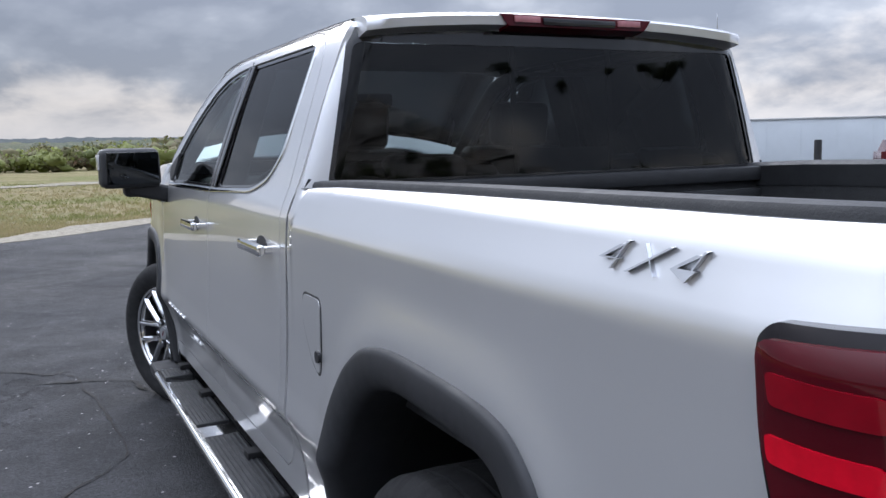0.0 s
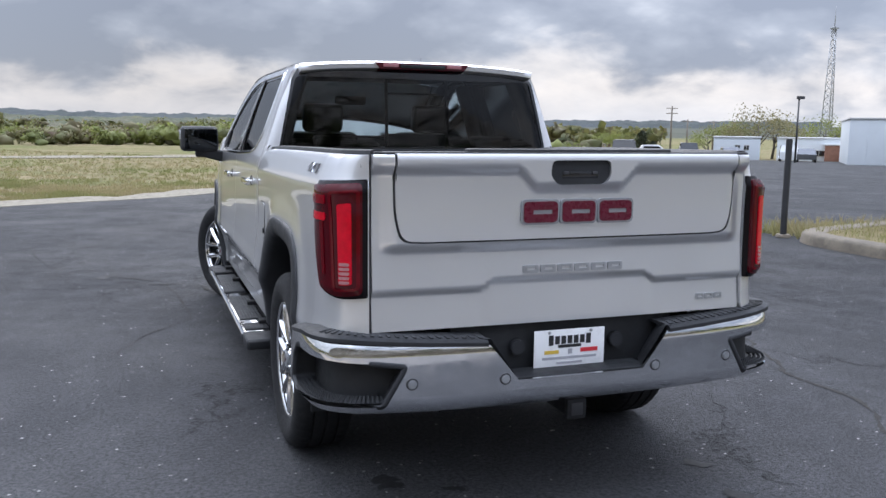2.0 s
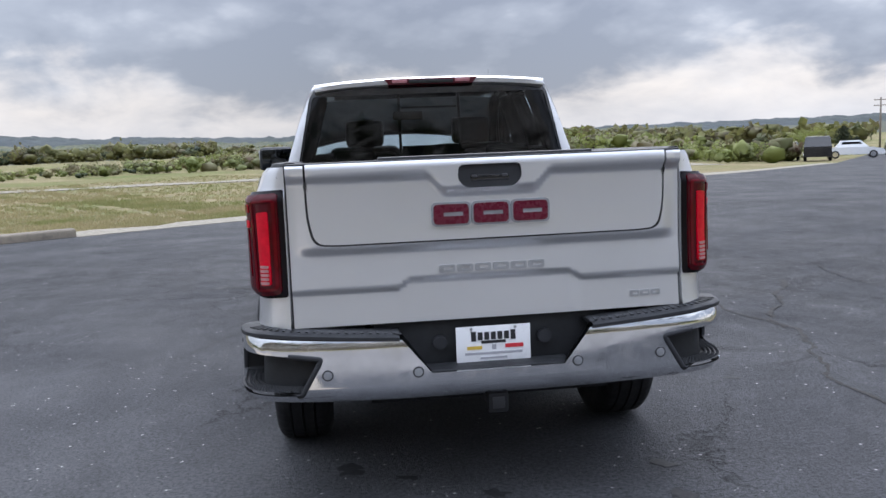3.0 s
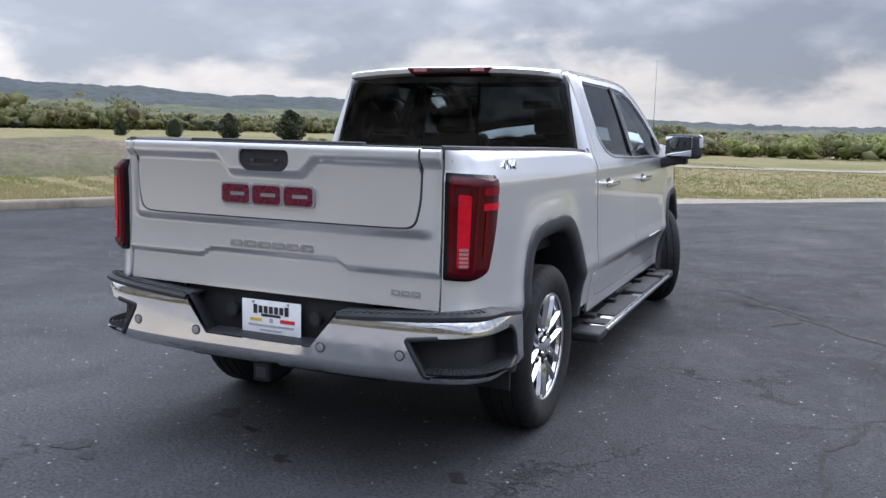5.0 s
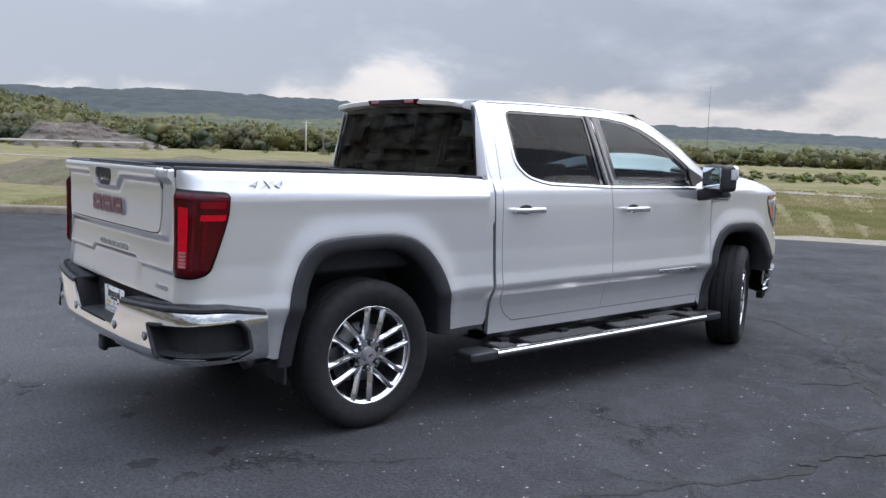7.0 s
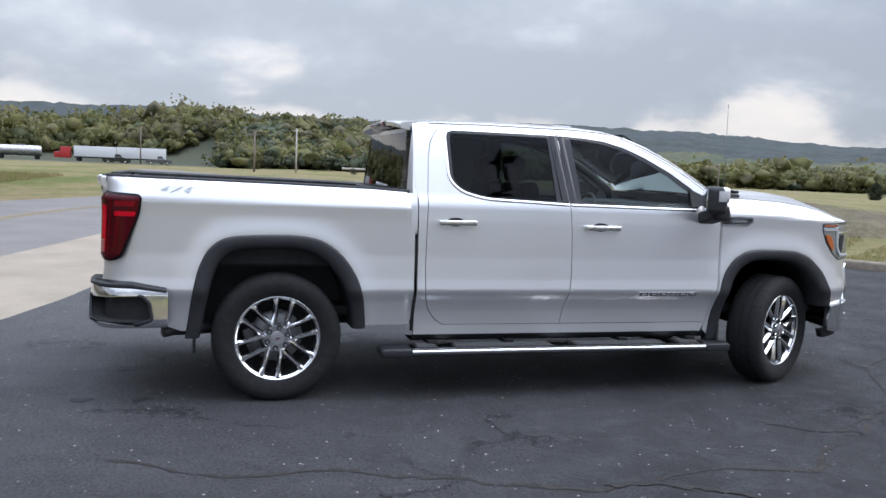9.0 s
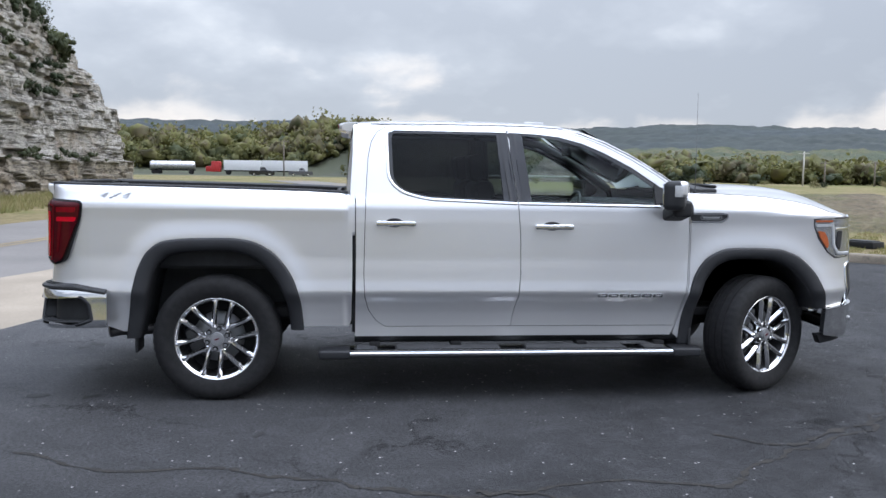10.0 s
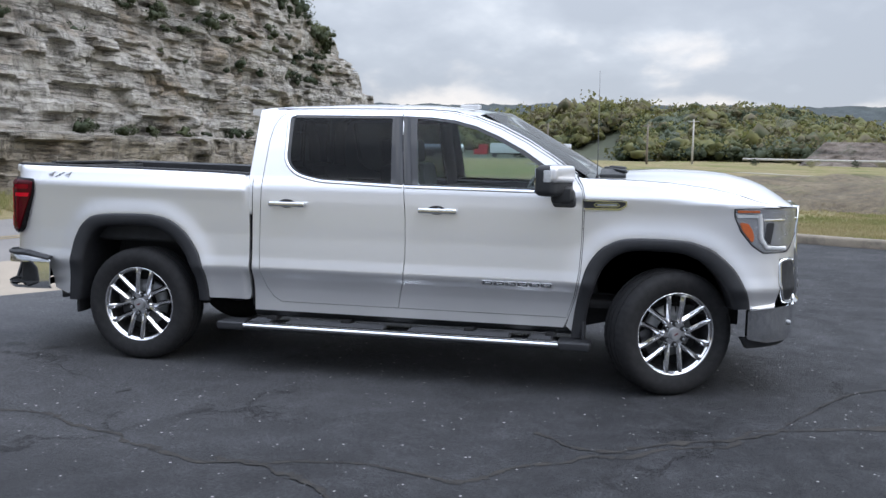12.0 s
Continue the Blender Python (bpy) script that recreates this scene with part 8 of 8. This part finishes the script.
def board(sgn, side):
    root = bm_part("running_board", box_bm((0.165, 2.62, 0.052), (sgn * 0.944, 1.97, 0.318), 0.018, 3), BLACK, truck, "black running board with chrome edge")
    for y0, y1 in ((0.665, 0.87), (3.07, 3.275)):
        bm_part("end_cap", box_bm((0.175, y1 - y0, 0.060), (sgn * 0.945, (y0 + y1) / 2, 0.318), 0.022, 3), FLARE, root)
    bm_part("chrome_edge", cyl_bm(0.016, 2.20, (sgn * 1.020, 1.97, 0.324), "y", 14), CHROME, root, "chrome strip along the step")
    bm_part("chrome_top", box_bm((0.155, 2.20, 0.004), (sgn * 0.944, 1.97, 0.3455), 0.001), STEPTOP, root, "polished step top")
    for i, (a, b) in enumerate(((0.90, 1.05), (1.17, 1.88), (2.05, 2.75), (2.87, 3.03))):
        pad = bm_part("tread_pad", box_bm((0.135, b - a, 0.010), (sgn * 0.944, (a + b) / 2, 0.351), 0.004), BLACK, root, "ribbed black tread pad")
        tv, tf = [], []
        n = 7
        for k in range(n):
            x = sgn * (0.890 + 0.018 * k)
            o = len(tv)
            for dx, dz in ((-0.004, 0), (0, 0.005), (0.004, 0)):
                tv += [(x + dx, a + 0.015, 0.3558 + dz), (x + dx, b - 0.015, 0.3558 + dz)]
            tf += [(o, o + 1, o + 3, o + 2), (o + 2, o + 3, o + 5, o + 4)]
        part("tread_rib", tv, tf, FLARE, pad, smooth=False, kind="stuff")
        bm_part("bracket", box_bm((0.32, 0.07, 0.03), (sgn * 0.76, (a + b) / 2 + 0.06, 0.365), 0.006), UNDER, root)
    bm_part("mud_guard", box_bm((0.20, 0.02, 0.20), (sgn * 0.83, 3.225, 0.37), 0.006), BLACK, truck)
    bm_part("mud_guard", box_bm((0.18, 0.02, 0.22), (sgn * 0.82, -0.515, 0.43), 0.006), BLACK, truck)


both(board)


# --- wheels
def make_wheel(label):
    """A wheel whose outer face looks along +x, hub at the origin."""
    root = empty("wheel", label, "wheel")
    R, W = 0.413, 0.272
    seg = 150
    prof = [(0.262, 0.098), (0.272, 0.112), (0.290, 0.122), (0.318, 0.132), (0.345, 0.136), (0.368, 0.133), (0.388, 0.124), (0.402, 0.110), (0.410, 0.096), (0.4125, 0.090),
            (0.4125, 0.062), (0.404, 0.060), (0.404, 0.052), (0.413, 0.050), (0.414, 0.006), (0.405, 0.004), (0.405, -0.004), (0.414, -0.006), (0.413, -0.050), (0.404, -0.052), (0.404, -0.060), (0.4125, -0.062), (0.4125, -0.090), (0.410, -0.096), (0.402, -0.110), (0.388, -0.124), (0.345, -0.136), (0.290, -0.122), (0.262, -0.098)]
    v, f = lathe(prof, seg)
    v = [list(p) for p in v]
    n = len(prof)
    for i in range(seg):
        if i % 3 == 0:
            for k in (6, 7, 8, 9, 10, 13, 18, 21, 22, 23, 24):
                r = 0.990 if k in (7, 8, 9, 10, 21, 22, 23) else 0.995
                v[i * n + k][1] *= r
                v[i * n + k][2] *= r
    tyre = part("tyre", v, [q[::-1] for q in f], RUBBER, root, "black all-terrain tyre", sharp=38)
    v, f = lathe([(0.2625, 0.105), (0.270, 0.116), (0.276, 0.112), (0.272, 0.100), (0.256, 0.096), (0.252, 0.080)], 72)
    part("rim_lip", v, [q[::-1] for q in f], RIM, root, "polished alloy rim lip")
    # the barrel's shade is put into its colour: darker alloy than the lip
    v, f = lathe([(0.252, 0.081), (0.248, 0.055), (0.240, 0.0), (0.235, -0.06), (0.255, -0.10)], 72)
    part("rim_barrel", v, [q[::-1] for q in f], DARKALLOY, root, "inside of the rim, coloured dark for its shade")
    part("rim_well", *lathe([(0.243, -0.030), (0.17, -0.045), (0.06, -0.045)], 48), UNDER, root)
    for k in range(6):
        am = 2 * math.pi * k / 6
        for s in (-1, 1):
            pts = []
            for r, off, w, x in ((0.040, 0.020, 0.012, 0.086), (0.072, 0.035, 0.0135, 0.092), (0.102, 0.0415, 0.0195, 0.098), (0.135, 0.0430, 0.0190, 0.102), (0.205, 0.0485, 0.0190, 0.108), (0.246, 0.0525, 0.0200, 0.108), (0.266, 0.0545, 0.0210, 0.104)):
                pts.append((r, s * off, w, x))
            vs, fs = [], []
            for r, off, w, x in pts:
                for dw, dx in ((-1.0, -0.050), (-0.97, -0.016), (-0.30, 0.002), (0.30, 0.002), (0.97, -0.016), (1.0, -0.050)):
                    t = off + dw * w
                    y, z = r * math.cos(am) - t * math.sin(am), r * math.sin(am) + t * math.cos(am)
                    vs.append((x + dx, y, z))
            for j in range(len(pts) - 1):
                for q in range(5):
                    fs.append((j * 6 + q, j * 6 + q + 1, (j + 1) * 6 + q + 1, (j + 1) * 6 + q))
            part("spoke", vs, [q[::-1] for q in fs], RIM, root, sharp=25)
        al = 2 * math.pi * k / 6
        # dark disc on the hub plate stands in for a shaded lug hole
        bm_part("lug_hole_patch", cyl_bm(0.0175, 0.010, (0.0935, 0.068 * math.cos(al), 0.068 * math.sin(al)), "x", 16), UNDER, root)
        bm_part("lug_nut", cyl_bm(0.0115, 0.035, (0.094, 0.068 * math.cos(al), 0.068 * math.sin(al)), "x", 6, bevel=0.002), CHROME, root)
    bm_part("hub_plate", cyl_bm(0.090, 0.034, (0.076, 0, 0), "x", 48, bevel=0.014), RIM, root)
    cap = bm_part("centre_cap", cyl_bm(0.041, 0.04, (0.095, 0, 0), "x", 30, bevel=0.008), GALV, root)
    bm_part("cap_mark", box_bm((0.004, 0.030, 0.009), (0.1155, 0, 0), 0.001), REDBADGE, cap)
    part("brake_disc", *lathe([(0.08, 0.0), (0.168, 0.0), (0.168, -0.028), (0.08, -0.028)], 48), GALV, root)
    bm_part("brake_caliper", box_bm((0.07, 0.10, 0.17), (-0.01, -0.150, 0.03), 0.02), DARKALLOY, root)
    return root


wheel = make_wheel("chrome split-spoke alloy wheel with a black tyre")
WX = 0.815
wheel.parent = truck
wheel.matrix_basis = pose(WX, 0, 0.410, 20, 0, 0)
for x, y, rx, rz in ((-WX, 0, 40, 180), (WX - 0.045, 3.745 + 0.025, 30, 26), (-WX + 0.02, 3.745 - 0.03, 65, 180 + 24)):
    w2 = copy_thing(wheel, Matrix.Translation((x, y, 0.410)) @ Matrix.Rotation(radians(rz), 4, "Z") @ Matrix.Rotation(radians(rx), 4, "X"))
    w2.parent = truck
for w_ in [o for o in truck.children if o.name.startswith("wheel") and o.type == "EMPTY"]:
    for k_ in ("category",):
        if k_ in w_:
            del w_[k_]
